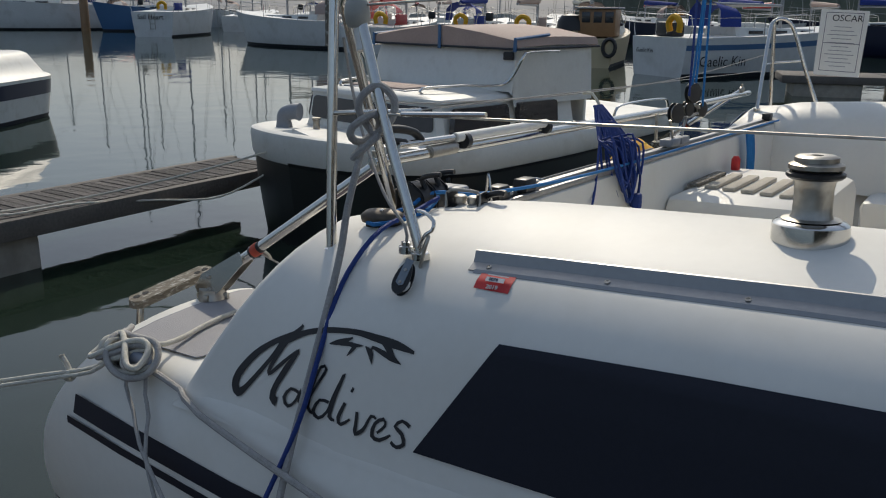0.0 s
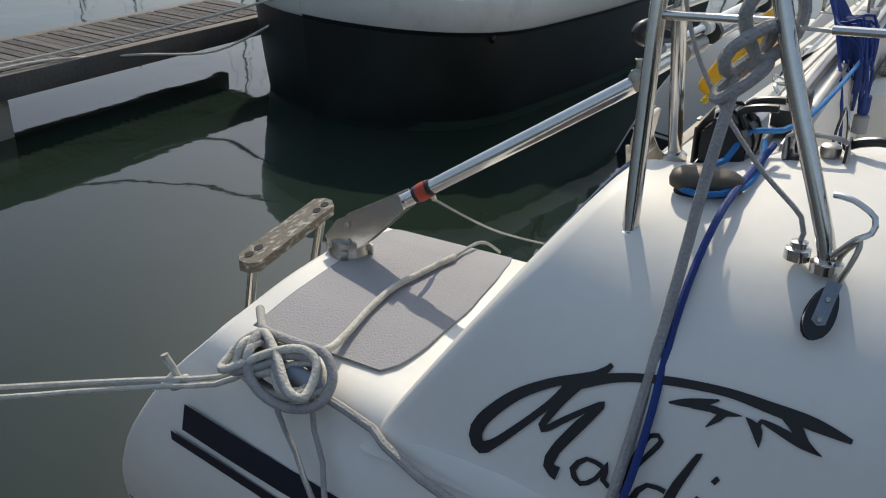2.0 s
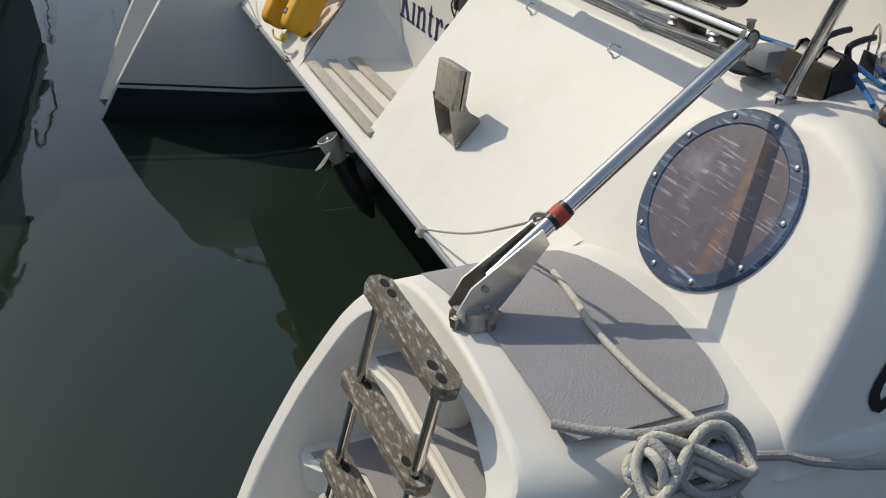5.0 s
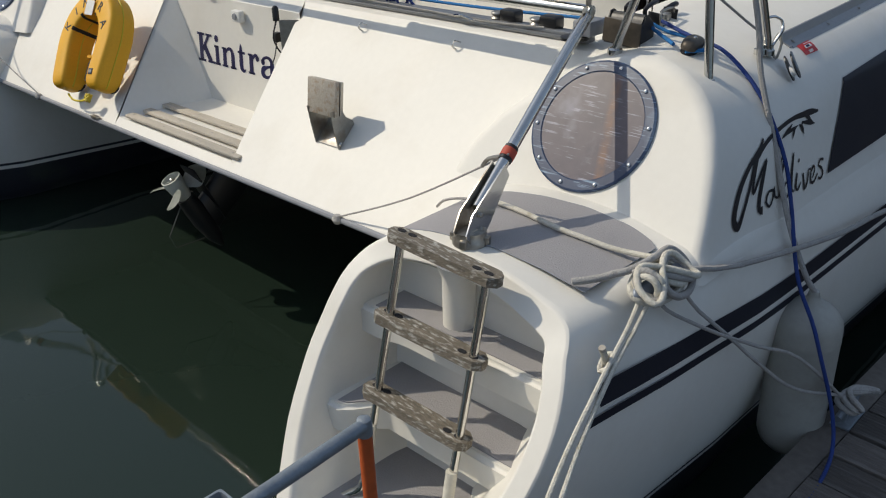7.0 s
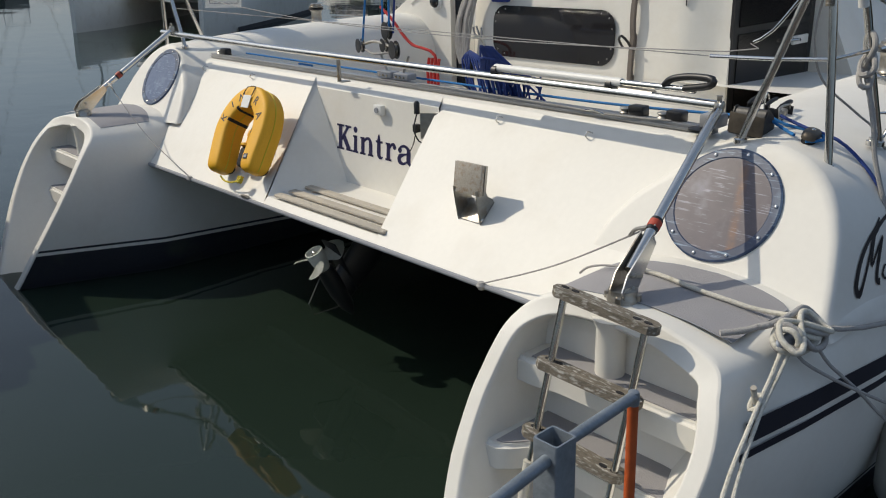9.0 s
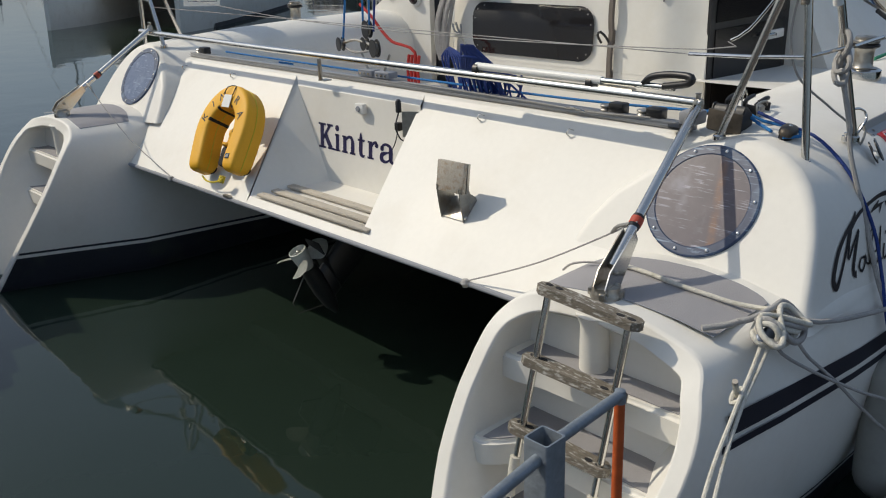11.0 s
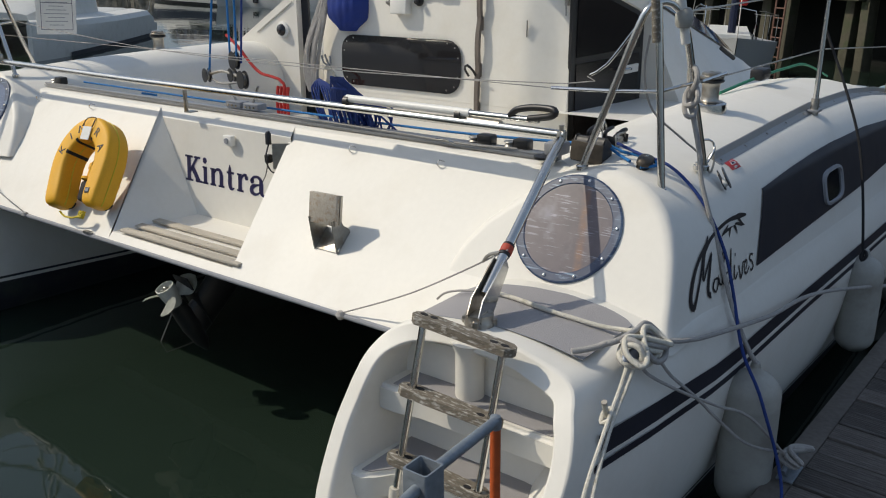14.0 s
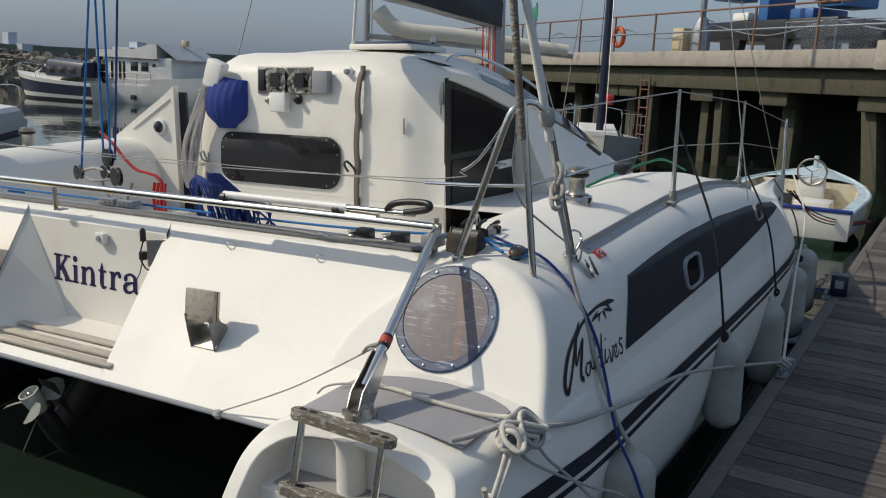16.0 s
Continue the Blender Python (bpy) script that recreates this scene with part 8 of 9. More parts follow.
# raised wheelhouse with a folding tan cover
rows = []
for x, zt, w in ((2.92, 1.58, 0.80), (3.10, 2.08, 0.76), (3.13, 2.12, 0.76), (4.20, 2.10, 0.80)):
    rows.append([(x, y * w, z) for y, z in ((-1.02, 1.40), (-1.0, (zt + 1.5) / 2), (-0.985, zt - 0.04), (-0.95, zt), (0, zt + 0.08 * (zt > 2)), (0.95, zt), (0.985, zt - 0.04), (1.0, (zt + 1.5) / 2), (1.02, 1.40))])
house("wheelhouse", grid(rows), GEL_OLD, "white wheelhouse front and sides", smooth=30)
rows = [[(x, y * 0.80, z + dz) for y, z in ((-1.0, 2.06), (-0.98, 2.15), (-0.5, 2.235), (0, 2.31), (0.5, 2.235), (0.98, 2.15), (1.0, 2.06))] for x, dz in ((3.02, 0.0), (3.08, 0.02), (3.7, 0.04), (4.3, 0.02), (4.34, -0.02))]
house("cover", grid(rows, cap=True), TAN_CLOTH, "faded tan canvas roof cover", smooth=40)
for y0 in (-0.78, 0.0, 0.78):
    house("cover_strap", tube([(2.99, y0, 2.03), (3.00, y0, 2.17 + 0.16 * (y0 == 0)), (3.6, y0, 2.21 + 0.16 * (y0 == 0))], 0.018, 6), HULL_BLUE, "blue webbing strap")
house("cover_hem", tube([(4.33, -0.805, 2.06), (3.01, -0.805, 2.06), (3.01, 0.805, 2.06)], 0.014, 6), BOOT)
for s in (-1, 1):
    house("roof_rail", tube(spline([(1.9, s * 0.45, 1.58), (1.9, s * 0.45, 1.65), (2.4, s * 0.55, 1.665), (2.92, s * 0.72, 1.68), (3.0, s * 0.86, 1.98), (3.12, s * 0.86, 2.03), (3.6, s * 0.88, 2.03)], 0.06), 0.014, 8), STEEL)
    house("cockpit_rail", tube(spline([(4.5, s * 0.92, 0.90), (4.52, s * 0.92, 1.22), (4.7, s * 0.92, 1.30), (5.4, s * 0.90, 1.30), (5.6, s * 0.88, 1.22), (5.62, s * 0.88, 0.90)], 0.06), 0.014, 8), STEEL)
    house("cockpit_coaming", box((2.2, 0.10, 0.16), (5.0, s * 0.80, 0.98), 0.03), GEL_OLD)
house("bulkhead", box((0.05, 1.5, 1.0), (4.22, 0, 1.5), 0.01), GEL_OLD, "white after bulkhead")
house("hatch", box((0.50, 0.62, 0.04), (2.15, 0.05, 1.615), 0.015), TAN_CLOTH, "brown roof hatch")
house("hatch_frame", box((0.58, 0.70, 0.03), (2.15, 0.05, 1.60), 0.01), GREY_PLASTIC)
house("lamp", box((0.03, 0.10, 0.09), (3.05, -0.70, 1.98), 0.01), BLACK, "small black lamp")
part("vent_base", lathe([(0.085, 0.96), (0.076, 0.99), (0.066, 1.04)], 18, Matrix.Translation((0.34, 0.42, 0))), GREY_PLASTIC, launch)
part("vent_cowl", tube(spline([(0.34, 0.42, 1.02), (0.34, 0.42, 1.07), (0.35, 0.40, 1.115), (0.38, 0.34, 1.135), (0.41, 0.28, 1.135)], 0.015), 0.064, 16, taper=(1.0, 1.12)), GREY_PLASTIC, launch, "grey cowl ventilator")
part("vent_lip", tube([(0.405 + 0.065 * math.cos(a), 0.285 + 0.033 * math.cos(a), 1.135 + 0.072 * math.sin(a)) for a in (2 * math.pi * k / 18 for k in range(18))], 0.008, 6, True), GREY_PLASTIC, launch)
part("bollard", lathe([(0.03, 0.96), (0.03, 1.07), (0.038, 1.075), (0.038, 1.095)], 14, Matrix.Translation((0.46, 0.12, 0))), STEEL_DULL, launch)
part("exhaust", lathe([(0.03, 0), (0.035, 0.02), (0.022, 0.03)], 10, pose(0.75, -1.16, 0.68, 90, 0, 30)), BLACK, launch)
part("waterline_weed", grid([[(x, y * 1.006, z) for x, y, z in (r[0], r[1])] for r in launch_skin([(0.895, -0.02, 0.0, 0.135), (0.908, 0.07, 0.0, 0.125)])]), GREEN_PAINT, launch, "green weed at the waterline")
ml = thing("launch_mooring_line", "grey rope from the launch's bow to the finger pontoon", "rope", afloat(Matrix()))
part("line", tube(spline([(-1.75, -3.55, 0.96), (-1.3, -4.1, 0.74), (-0.75, -4.62, 0.56), (0.0, -4.92, 0.475), (0.55, -4.95, 0.50)], 0.1), 0.010, 7), ROPE, ml)
ml2 = thing("launch_mooring_line", "pale rope lying slack along the finger pontoon", "rope", afloat(Matrix()))
part("line", tube(spline([(-1.62, -4.0, 0.62), (-1.4, -4.45, 0.36), (-0.9, -4.74, 0.38), (-0.2, -4.80, 0.468), (0.3, -4.86, 0.468), (0.55, -4.95, 0.49)], 0.1), 0.010, 7), ROPE, ml2)
horn_cleat((0.55, -4.98, 0.45), 80)
horn_cleat((0.25, -5.5, 0.45), 80)

# cruiser stern on the far side of the finger pontoon
quarter = thing("motor_cruiser", "white motor cruiser with a navy band and rounded stern", "motor boat", afloat(pose(-4.85, -13.05, 0, 0, 0, -60.0)))


def rounded_plan(grow, z, length=9.0, beam=3.0, rad=0.85):
    pts = [(length, -beam / 2 - grow, z)]
    for cy, a0 in ((-beam / 2 + rad, 270), (beam / 2 - rad, 180)):
        for k in range(9):
            a = radians(a0 - 90 * k / 8)
            pts.append((rad + (rad + grow) * math.cos(a), cy + (rad + grow) * math.sin(a), z))
    return pts + [(length, beam / 2 + grow, z)]


for nm2, mat2, lv, lb2 in (("bottom", BOOT, ((-0.10, -0.2), (-0.03, 0.10)), "dark waterline"), ("white_side", GEL_OLD, ((-0.03, 0.10), (0.03, 0.62)), "white lower side"), ("navy_band", HULL_NAVY, ((0.035, 0.62), (0.06, 0.98)), "navy blue band"),
                           ("coaming", GEL_OLD, ((0.07, 0.98), (0.07, 1.06), (0.02, 1.10), (-0.06, 1.14), (-0.20, 1.42), (-0.30, 1.62), (-0.40, 1.68), (-1.0, 1.72)), "white coaming")):
    part(nm2, grid([rounded_plan(g, z) for g, z in [(g, z * 0.70) for g, z in lv]]), mat2, quarter, lb2, smooth=45)
for k in range(9):
    part("faded_lettering", box((0.07, 0.004, 0.10), m=pose(1.3 + 0.13 * k, 1.5 - 0.115, 0.91, -26, 0, 0)), GREY_PLASTIC, quarter)

# moored yachts across the basin
rng = random.Random(21)
# stem, heading of the after end, length, hull, boot stripe, sail cover, spray hood, freeboard, transom share
ROW = [((-30.3, -67.0), 148, 13.0, HULL_WHITE, BOOT, None, None, 1.9, 0.75), ((-37.5, -57.0), 146, 7.0, HULL_BLUE, BOOT, CREAM_CLOTH, None, 1.6, 0.75),
       ((-42.3, -50.0), 30.5, 11.0, HULL_WHITE, BOOT, BLUE_CLOTH, None, 1.55, 0.78), ((-30.9, -35.0), 85, 10.0, HULL_WHITE, BOOT, CREAM_CLOTH, TAN_CLOTH, 1.30, 0.75),
       ((-35.9, -25.5), 16, 9.0, HULL_WHITE, NAVY, RED, RED, 1.15, 0.9), ((-37.3, -21.5), 12, 9.0, HULL_GREY, NAVY, BLUE_CLOTH, BLUE_CLOTH, 1.15, 0.85),
       ((-35.2, -17.7), 14, 9.0, HULL_WHITE, NAVY, TAN_CLOTH, None, 1.15, 0.85), ((-42.5, -9.5), 110, 10.0, HULL_NAVY, None, BLUE_CLOTH, None, 1.3, 0.8),
       ((-44.0, 2.5), 110, 9.0, HULL_WHITE, None, CREAM_CLOTH, BLUE_CLOTH, None, 0.75), ((-39.5, -31.0), 30, 9.0, HULL_WHITE, None, TAN_CLOTH, RED, None, 0.75), ((-44.0, -38.5), 30, 9.5, HULL_GREY, None, BLUE_CLOTH, None, 1.4, 0.75)]
LABELS = {HULL_BLUE: "moored blue sailing yacht with a bare mast", HULL_NAVY: "moored navy sailing yacht with a bare mast", HULL_GREY: "moored grey sailing yacht with a covered boom"}
for (x, y), hd, ln, mat, boot, cov, hood, fb, tr in ROW:
    yacht = sailing_boat(pose(x, y, 0, 0, 0, hd), ln, mat, boot, cov, mast=rng.uniform(10, 14), dodger=hood, free=fb, transom=tr, label="moored white yacht with red canvas" if cov is RED else LABELS.get(mat, "moored white sailing yacht with a bare mast"))
    z = fb or 0.70 + ln * 0.05
    if hd < 60:
        # lived-in cockpits: life buoy, canvas dodgers, boarding ladder, outboard
        part("horseshoe_buoy", tube(spline([(ln, 0.45, z + 0.15), (ln + 0.02, 0.42, z + 0.42), (ln + 0.02, 0.66, z + 0.58), (ln + 0.02, 0.90, z + 0.42), (ln, 0.87, z + 0.15)], 0.08), 0.10, 8), YELLOW, yacht, "faded yellow horseshoe buoy")
        part("weather_cloth", box((1.6, 0.02, 0.45), (ln - 1.0, ln * 0.155 * tr, z + 0.32), 0.008), cov or NAVY, yacht, "canvas weather cloth")
        part("outboard", box((0.22, 0.30, 0.34), (ln - 0.05, -0.7, z + 0.55), 0.07), BLACK, yacht)
        for s in (-0.16, 0.16):
            part("ladder_side", tube([(ln + 0.04, s, z * 0.95), (ln + 0.04, s, z * 0.30)], 0.018, 6), STEEL_DULL, yacht)
        for k in range(3):
            part("ladder_step", tube([(ln + 0.04, -0.16, z * (0.32 + 0.2 * k)), (ln + 0.04, 0.16, z * (0.32 + 0.2 * k))], 0.018, 6), STEEL_DULL, yacht)
    if hd == 30.5:
        words("Sail Heart", 0.42, basis((ln + 0.045, -0.95, z * 0.70), (0, 1, 0), (0, 0, 1)), INK, yacht, "boat_name", "dark painted boat name")
post = thing("mooring_post", "brown timber mooring post standing in the basin", "post", afloat(pose(-37.5, -58.0, 0)))
part("shaft", lathe([(0.32, -1.0), (0.32, 3.4), (0.28, 3.5), (0.0, 3.5)], 12), TIMBER, post)
for k in range(34):
    a = (k % 17) / 16
    p = Vector((-47 - 6 * math.sin(7 * a) - 12 * (k // 17), -78 + 94 * a + 2.5 * (k // 17), 0))
    sailing_boat(pose(p.x, p.y, 0, 0, 0, 35 + rng.uniform(-12, 12) + (180 if k % 3 == 0 else 0)), rng.uniform(8, 11), (HULL_WHITE, HULL_GREY, HULL_NAVY, HULL_WHITE)[k % 4], None, (CREAM_CLOTH, BLUE_CLOTH, RED, TAN_CLOTH, None)[k % 5], mast=rng.uniform(9, 14), group="far moored yachts",
                 label="distant moored sailing yacht with its mast up", dodger=(None, BLUE_CLOTH, TAN_CLOTH, None)[k % 4])
# the yacht with a blue sheer stripe and lettered stern, and the cabin boat beside it
gk = sailing_boat(pose(-31.1, -3.7, 0, 0, 0, -30.2), 9.0, HULL_WHITE, BOOT, None, mast=11.5, label="white yacht with a blue sheer stripe and blue spray hood", lower=(0.84, 1.0, HULL_BLUE), dodger=BLUE_CLOTH, free=1.22, transom=0.93)
words("Gaelic Kin", 0.46, basis((8.5, 1.33, 0.36), (-1, 0.02, 0), (0, 0.12, 1)), INK, gk, "boat_name", "dark painted boat name")
words("Gaelic Kin", 0.20, basis((9.03, -1.05, 0.72), (0, 1, 0), (0, 0, 1)), INK, gk, "boat_name", "small dark boat name")
part("horseshoe_buoy", tube(spline([(9.05, 0.55, 1.40), (9.08, 0.5, 1.68), (9.08, 0.75, 1.86), (9.08, 1.0, 1.68), (9.05, 0.95, 1.40)], 0.08), 0.10, 8), YELLOW, gk, "faded yellow horseshoe buoy")
part("cool_box", box((0.5, 0.8, 0.45), (8.4, -0.2, 1.45), 0.05), BLACK, gk, "black bundle in the cockpit")
cbt = cruiser(pose(-32.1, -13.5, 0, 0, 0, 15), 7.0, HULL_CREAM, None, "old cabin boat with a varnished wheelhouse", name="cabin_boat")
part("deckhouse", box((1.5, 1.35, 1.0), (5.2, 0.25, 1.55), 0.05), TIMBER, cbt, "varnished wheelhouse")
part("deckhouse_roof", box((1.75, 1.6, 0.07), (5.2, 0.25, 2.08), 0.03), GREY_PLASTIC, cbt, "grey wheelhouse roof")
for y in (-0.15, 0.28, 0.70):
    part("deckhouse_window", box((0.03, 0.30, 0.38), (5.96, y, 1.75), 0.01), DARK_WINDOW, cbt)
part("hood", lathe([(0.55, 0.0), (0.52, 0.35), (0.38, 0.55), (0.0, 0.62)], 16, Matrix.Translation((5.6, -0.75, 1.25))), BLACK, cbt, "black canvas hood")
part("tyre_fender", tube([(7.06, 0.9 + 0.22 * math.cos(a), 0.72 + 0.30 * math.sin(a)) for a in (2 * math.pi * k / 16 for k in range(16))], 0.07, 8, True), BLACK, cbt, "black tyre fender")
jet = thing("far_jetty", "low grey jetty with boats behind it", "jetty", afloat(pose(-20.9, -0.4, 0, 0, 0, 18)), kind="structure")
part("deck", box((1.8, 7, 0.2), (0, 0, 0.42), 0.03), PLANK_EDGE, jet)
for k in range(3):
    part("float", box((1.6, 1.6, 0.5), (0, -2.4 + 2.4 * k, 0.12), 0.05), CONCRETE, jet)

# ---- view forward: motor yachts, breakwater, pier ----
mc = cruiser(pose(-41.2, 28.2, 0, 0, 0, 4.0), 6.6, GEL_OLD, HULL_NAVY, "white motor cruiser with navy topsides and a dark canopy")
rows = [[(3.2 + 2.6 * u, y * 0.85, 0.98 + zz * (1 - 0.12 * u)) for y, zz in ((-1, 0.30), (-0.98, 0.80), (-0.8, 1.12), (0, 1.22), (0.8, 1.12), (0.98, 0.80), (1, 0.30))] for u in (0, 0.15, 0.6, 1)]
part("canopy", grid(rows, cap=True), HULL_NAVY, mc, "dark canvas cockpit canopy", smooth=50)
for k in range(3):
    part("canopy_window", box((0.55, 0.02, 0.34), (3.6 + 0.78 * k, -0.845, 1.58), 0.01), BROWN_PANE, mc, "clear canopy window")
part("upper_screen", grid([[(2.35, y, 1.75), (3.05, y * 0.9, 2.16)] for y in (-0.7, 0, 0.7)]), WHITE_PLASTIC, mc, "pale raked windscreen")
# houseboat: x forward from its stern, broad side to the basin
hb = thing("houseboat", "tall white houseboat with narrow dark windows", "houseboat", afloat(pose(-36.7, 30.4, 0, 0, 0, 6.0)))
rows = []
for x, w, d in ((0.0, 1.55, 1.02), (0.15, 1.7, 1.0), (1.2, 1.8, 0.98), (4.4, 1.8, 0.98), (5.0, 1.8, 1.35), (7.5, 1.7, 1.5), (9.5, 1.0, 1.65), (10.6, 0.1, 1.8)):
    r = [(x + 0.12 * (1 - z / d) * (x < 1), -w * k, z) for k, z in ((0.80, -0.3), (0.92, 0.05), (0.98, d * 0.5), (1.0, d))]
    rows.append(r + [(a, -b, c) for a, b, c in r[::-1]])
bm = grid(rows)
bm.faces.new([bm.verts.new(p) for p in rows[0]])
part("hull", bm, HULL_WHITE, hb, "white hull", smooth=40)
part("deck", box((8.0, 3.3, 0.06), (4.2, 0, 0.93)), GEL_OLD, hb)
part("saloon", box((4.6, 3.0, 1.5), (3.6, 0, 1.68), 0.05), HULL_WHITE, hb, "white saloon wall")
part("roof", grid([[(x, y * w, z) for y in (-1, 1) for z in ((z0, z1) if y < 0 else (z1, z0))] for x, w, z0, z1 in ((1.0, 1.65, 2.38, 2.75), (3.5, 1.65, 2.38, 2.82), (4.6, 1.68, 2.36, 3.08), (5.1, 1.68, 2.36, 3.12))], cap=True), HULL_WHITE, hb, "white roof with a raised end")
part("roof_end", grid([[(5.1, y, 3.12), (6.3, y * 0.96, 2.38), (6.25, y * 0.96, 2.3)] for y in (-1.68, 1.68)]), HULL_GREY, hb, "sloping grey roof end")
part("stern_screen", box((0.06, 2.8, 1.0), (0.85, 0, 1.9), 0.02), DARK_WINDOW, hb, "dark stern screen")
part("side_opening", box((0.42, 0.03, 1.25), (1.42, -1.51, 1.62), 0.01), DARK_WINDOW, hb, "dark side door")
for k in range(4):
    part("narrow_window", slab([(0.07 * math.cos(a), 0.41 * (1 if math.sin(a) >= 0 else -1) + 0.07 * math.sin(a)) for a in (2 * math.pi * (q + 0.5) / 12 for q in range(12))], 0.02, basis((1.95 + 0.27 * k, -1.505, 1.72), (1, 0, 0), (0, 0, 1))), DARK_WINDOW, hb)
for x in (3.45, 4.15):
    part("square_window", box((0.48, 0.03, 0.46), (x, -1.505, 1.95), 0.012), DARK_WINDOW, hb)
part("square_window", box((0.2, 0.03, 0.16), (4.75, -1.505, 2.05), 0.01), DARK_WINDOW, hb)
part("portlight", box((0.38, 0.03, 0.24), (3.6, -1.775, 0.36), 0.01), DARK_WINDOW, hb)
for k in range(6):
    part("stanchion", tube([(0.2 + 0.9 * k, -1.72, 0.98), (0.2 + 0.9 * k, -1.72, 1.6)], 0.015, 6), STEEL_DULL, hb)
for z in (1.3, 1.6):
    part("side_rail", tube([(0.2, -1.72, z), (4.7, -1.72, z)], 0.013, 6), STEEL_DULL, hb)
part("lookout_box", box((0.3, 0.3, 0.3), (5.3, 0.3, 3.25), 0.03), HULL_CREAM, hb)
fc = thing("far_catamaran", "white cruising catamaran lying beyond the port side", "boat", afloat(pose(-19.1, 9.7, 0, 0, 0, 131)))
for s in (-1.5, 1.5):
    rr = [[(x, s + y * w, z * k) for y, z in ((-0.8, -0.2), (-0.95, 0.15), (-1, 0.62), (-0.8, 0.74), (0, 0.78), (0.8, 0.74), (1, 0.62), (0.95, 0.15), (0.8, -0.2))] for x, w, k in ((-5, 0.05, 1.1), (-3.6, 0.35, 1.05), (0, 0.52, 1.0), (2.9, 0.52, 1.0), (3.3, 0.50, 0.82), (3.35, 0.50, 0.6), (3.75, 0.48, 0.55), (3.8, 0.46, 0.3))]
    part("hull", grid(rr, cap=True), GEL_OLD, fc, "white catamaran hull", smooth=32)
    part("boot_stripe", grid([[(x, s + 0.985 * w * (-1 if s < 0 else 1), z) for z in (-0.1, 0.1)] for x, w in ((-3.6, 0.36), (0, 0.53), (3.3, 0.53))]), BOOT, fc)
part("bridge_deck", box((4.6, 3.0, 0.30), (0.2, 0, 0.66), 0.1), GEL_OLD, fc)
rr = [[(x, y * w, 0.74 + z * k) for y, z in ((-1, 0), (-0.95, 0.4), (-0.75, 0.52), (0, 0.58), (0.75, 0.52), (0.95, 0.4), (1, 0))] for x, w, k in ((-3.4, 0.9, 0.3), (-2.4, 1.3, 1.0), (-0.4, 1.4, 1.25), (0.2, 1.35, 1.2))]
part("cabin", grid(rr, cap=True), GEL_OLD, fc, "white rounded cabin", smooth=40)
for y0 in (-0.9, 0.0, 0.9):
    part("cabin_window", box((0.03, 0.6, 0.26), (0.21, y0, 1.12), 0.01), DARK_WINDOW, fc)
part("mast", tube([(-1.2, 0, 1.3), (-1.2, 0, 12)], 0.08, 8), ALU, fc)
part("stern_rail", tube(spline([(3.2, -1.9, 0.74), (3.2, -1.9, 1.3), (3.2, -1.1, 1.32), (3.2, 1.1, 1.32), (3.2, 1.9, 1.3), (3.2, 1.9, 0.74)], 0.2), 0.016, 8), STEEL, fc)
part("lifebuoy", tube(spline([(3.24, 1.35, 0.95), (3.24, 1.32, 1.2), (3.24, 1.5, 1.32), (3.24, 1.68, 1.2), (3.24, 1.65, 0.95)], 0.08), 0.07, 10), YELLOW, fc, "yellow horseshoe buoy")


def rock_bank(name, label, a, b, height, width, count, seed, size):
    rng2 = random.Random(seed)
    bm2 = bmesh.new()
    a, b = Vector(a), Vector(b)
    d = (b - a).normalized()
    nrm = Vector((-d.y, d.x, 0))
    for k in range(count):
        u, v = rng2.random(), rng2.random()
        p = a + (b - a) * u + nrm * width * v
        p.z = height * (v ** 0.7) - 0.3 + rng2.uniform(-0.2, 0.25)
        s = size * rng2.uniform(0.5, 1.4)
        m2 = Matrix.Translation(p) @ Euler((rng2.random() * 6, rng2.random() * 6, rng2.random() * 6)).to_matrix().to_4x4() @ Matrix.Diagonal((s, s * rng2.uniform(0.6, 1), s * rng2.uniform(0.5, 0.9), 1))
        vs = [bm2.verts.new(m2 @ Vector(q)) for q in ((-.5, -.4, -.4), (.5, -.5, -.35), (.45, .5, -.4), (-.5, .45, -.45), (-.35, -.4, .4), (.4, -.3, .5), (.35, .4, .4), (-.4, .35, .45))]
        for f in ((0, 3, 2, 1), (4, 5, 6, 7), (0, 1, 5, 4), (1, 2, 6, 5), (2, 3, 7, 6), (3, 0, 4, 7)):
            bm2.faces.new([vs[i] for i in f])
    me2 = bpy.data.meshes.new("mesh")
    bm2.to_mesh(me2)
    bm2.free()
    me2.materials.append(STONE)
    ob2 = new(name, me2)
    return tagged(ob2, label, "breakwater", kind="stuff")


rock_bank("breakwater", "long breakwater of broken brown rock", (-84, -6, 0), (-30, 92, 0), 2.5, 8, 7500, 4, 0.75)
shore = thing("far_shore", "low hazy shore with a few buildings", "shore", Matrix(), kind="structure")
HAZE_WALL = material("hazy_far_walls", (0.55, 0.60, 0.66), 0.9, var=0.1, scale=0.2, bump=0)
SHORE = material("hazy_far_shore", (0.15, 0.16, 0.12), 0.95, var=0.35, scale=0.05, fine=0.4, bump=0)
rows = []
for i in range(60):
    a = radians(95 + 110 * i / 59)
    h = 7.5 + 2.2 * noise.noise((i * 0.4, 0, 0)) + 1.2 * noise.noise((i * 1.7, 3, 0))
    rows.append([(400 * math.cos(a), 400 * math.sin(a), z) for z in (-1, h * 0.6, h)])
part("hills", grid(rows), SHORE, shore)
for x, y, w, h in ((-330, 232, 9, 5.5), (-334, 228, 4, 10), (-308, 268, 11, 6.5), (-306, 270, 5, 9), (-262, 312, 8, 6)):
    part("building", box((w, w, h), (x, y, h / 2 + 2)), HAZE_WALL, shore)

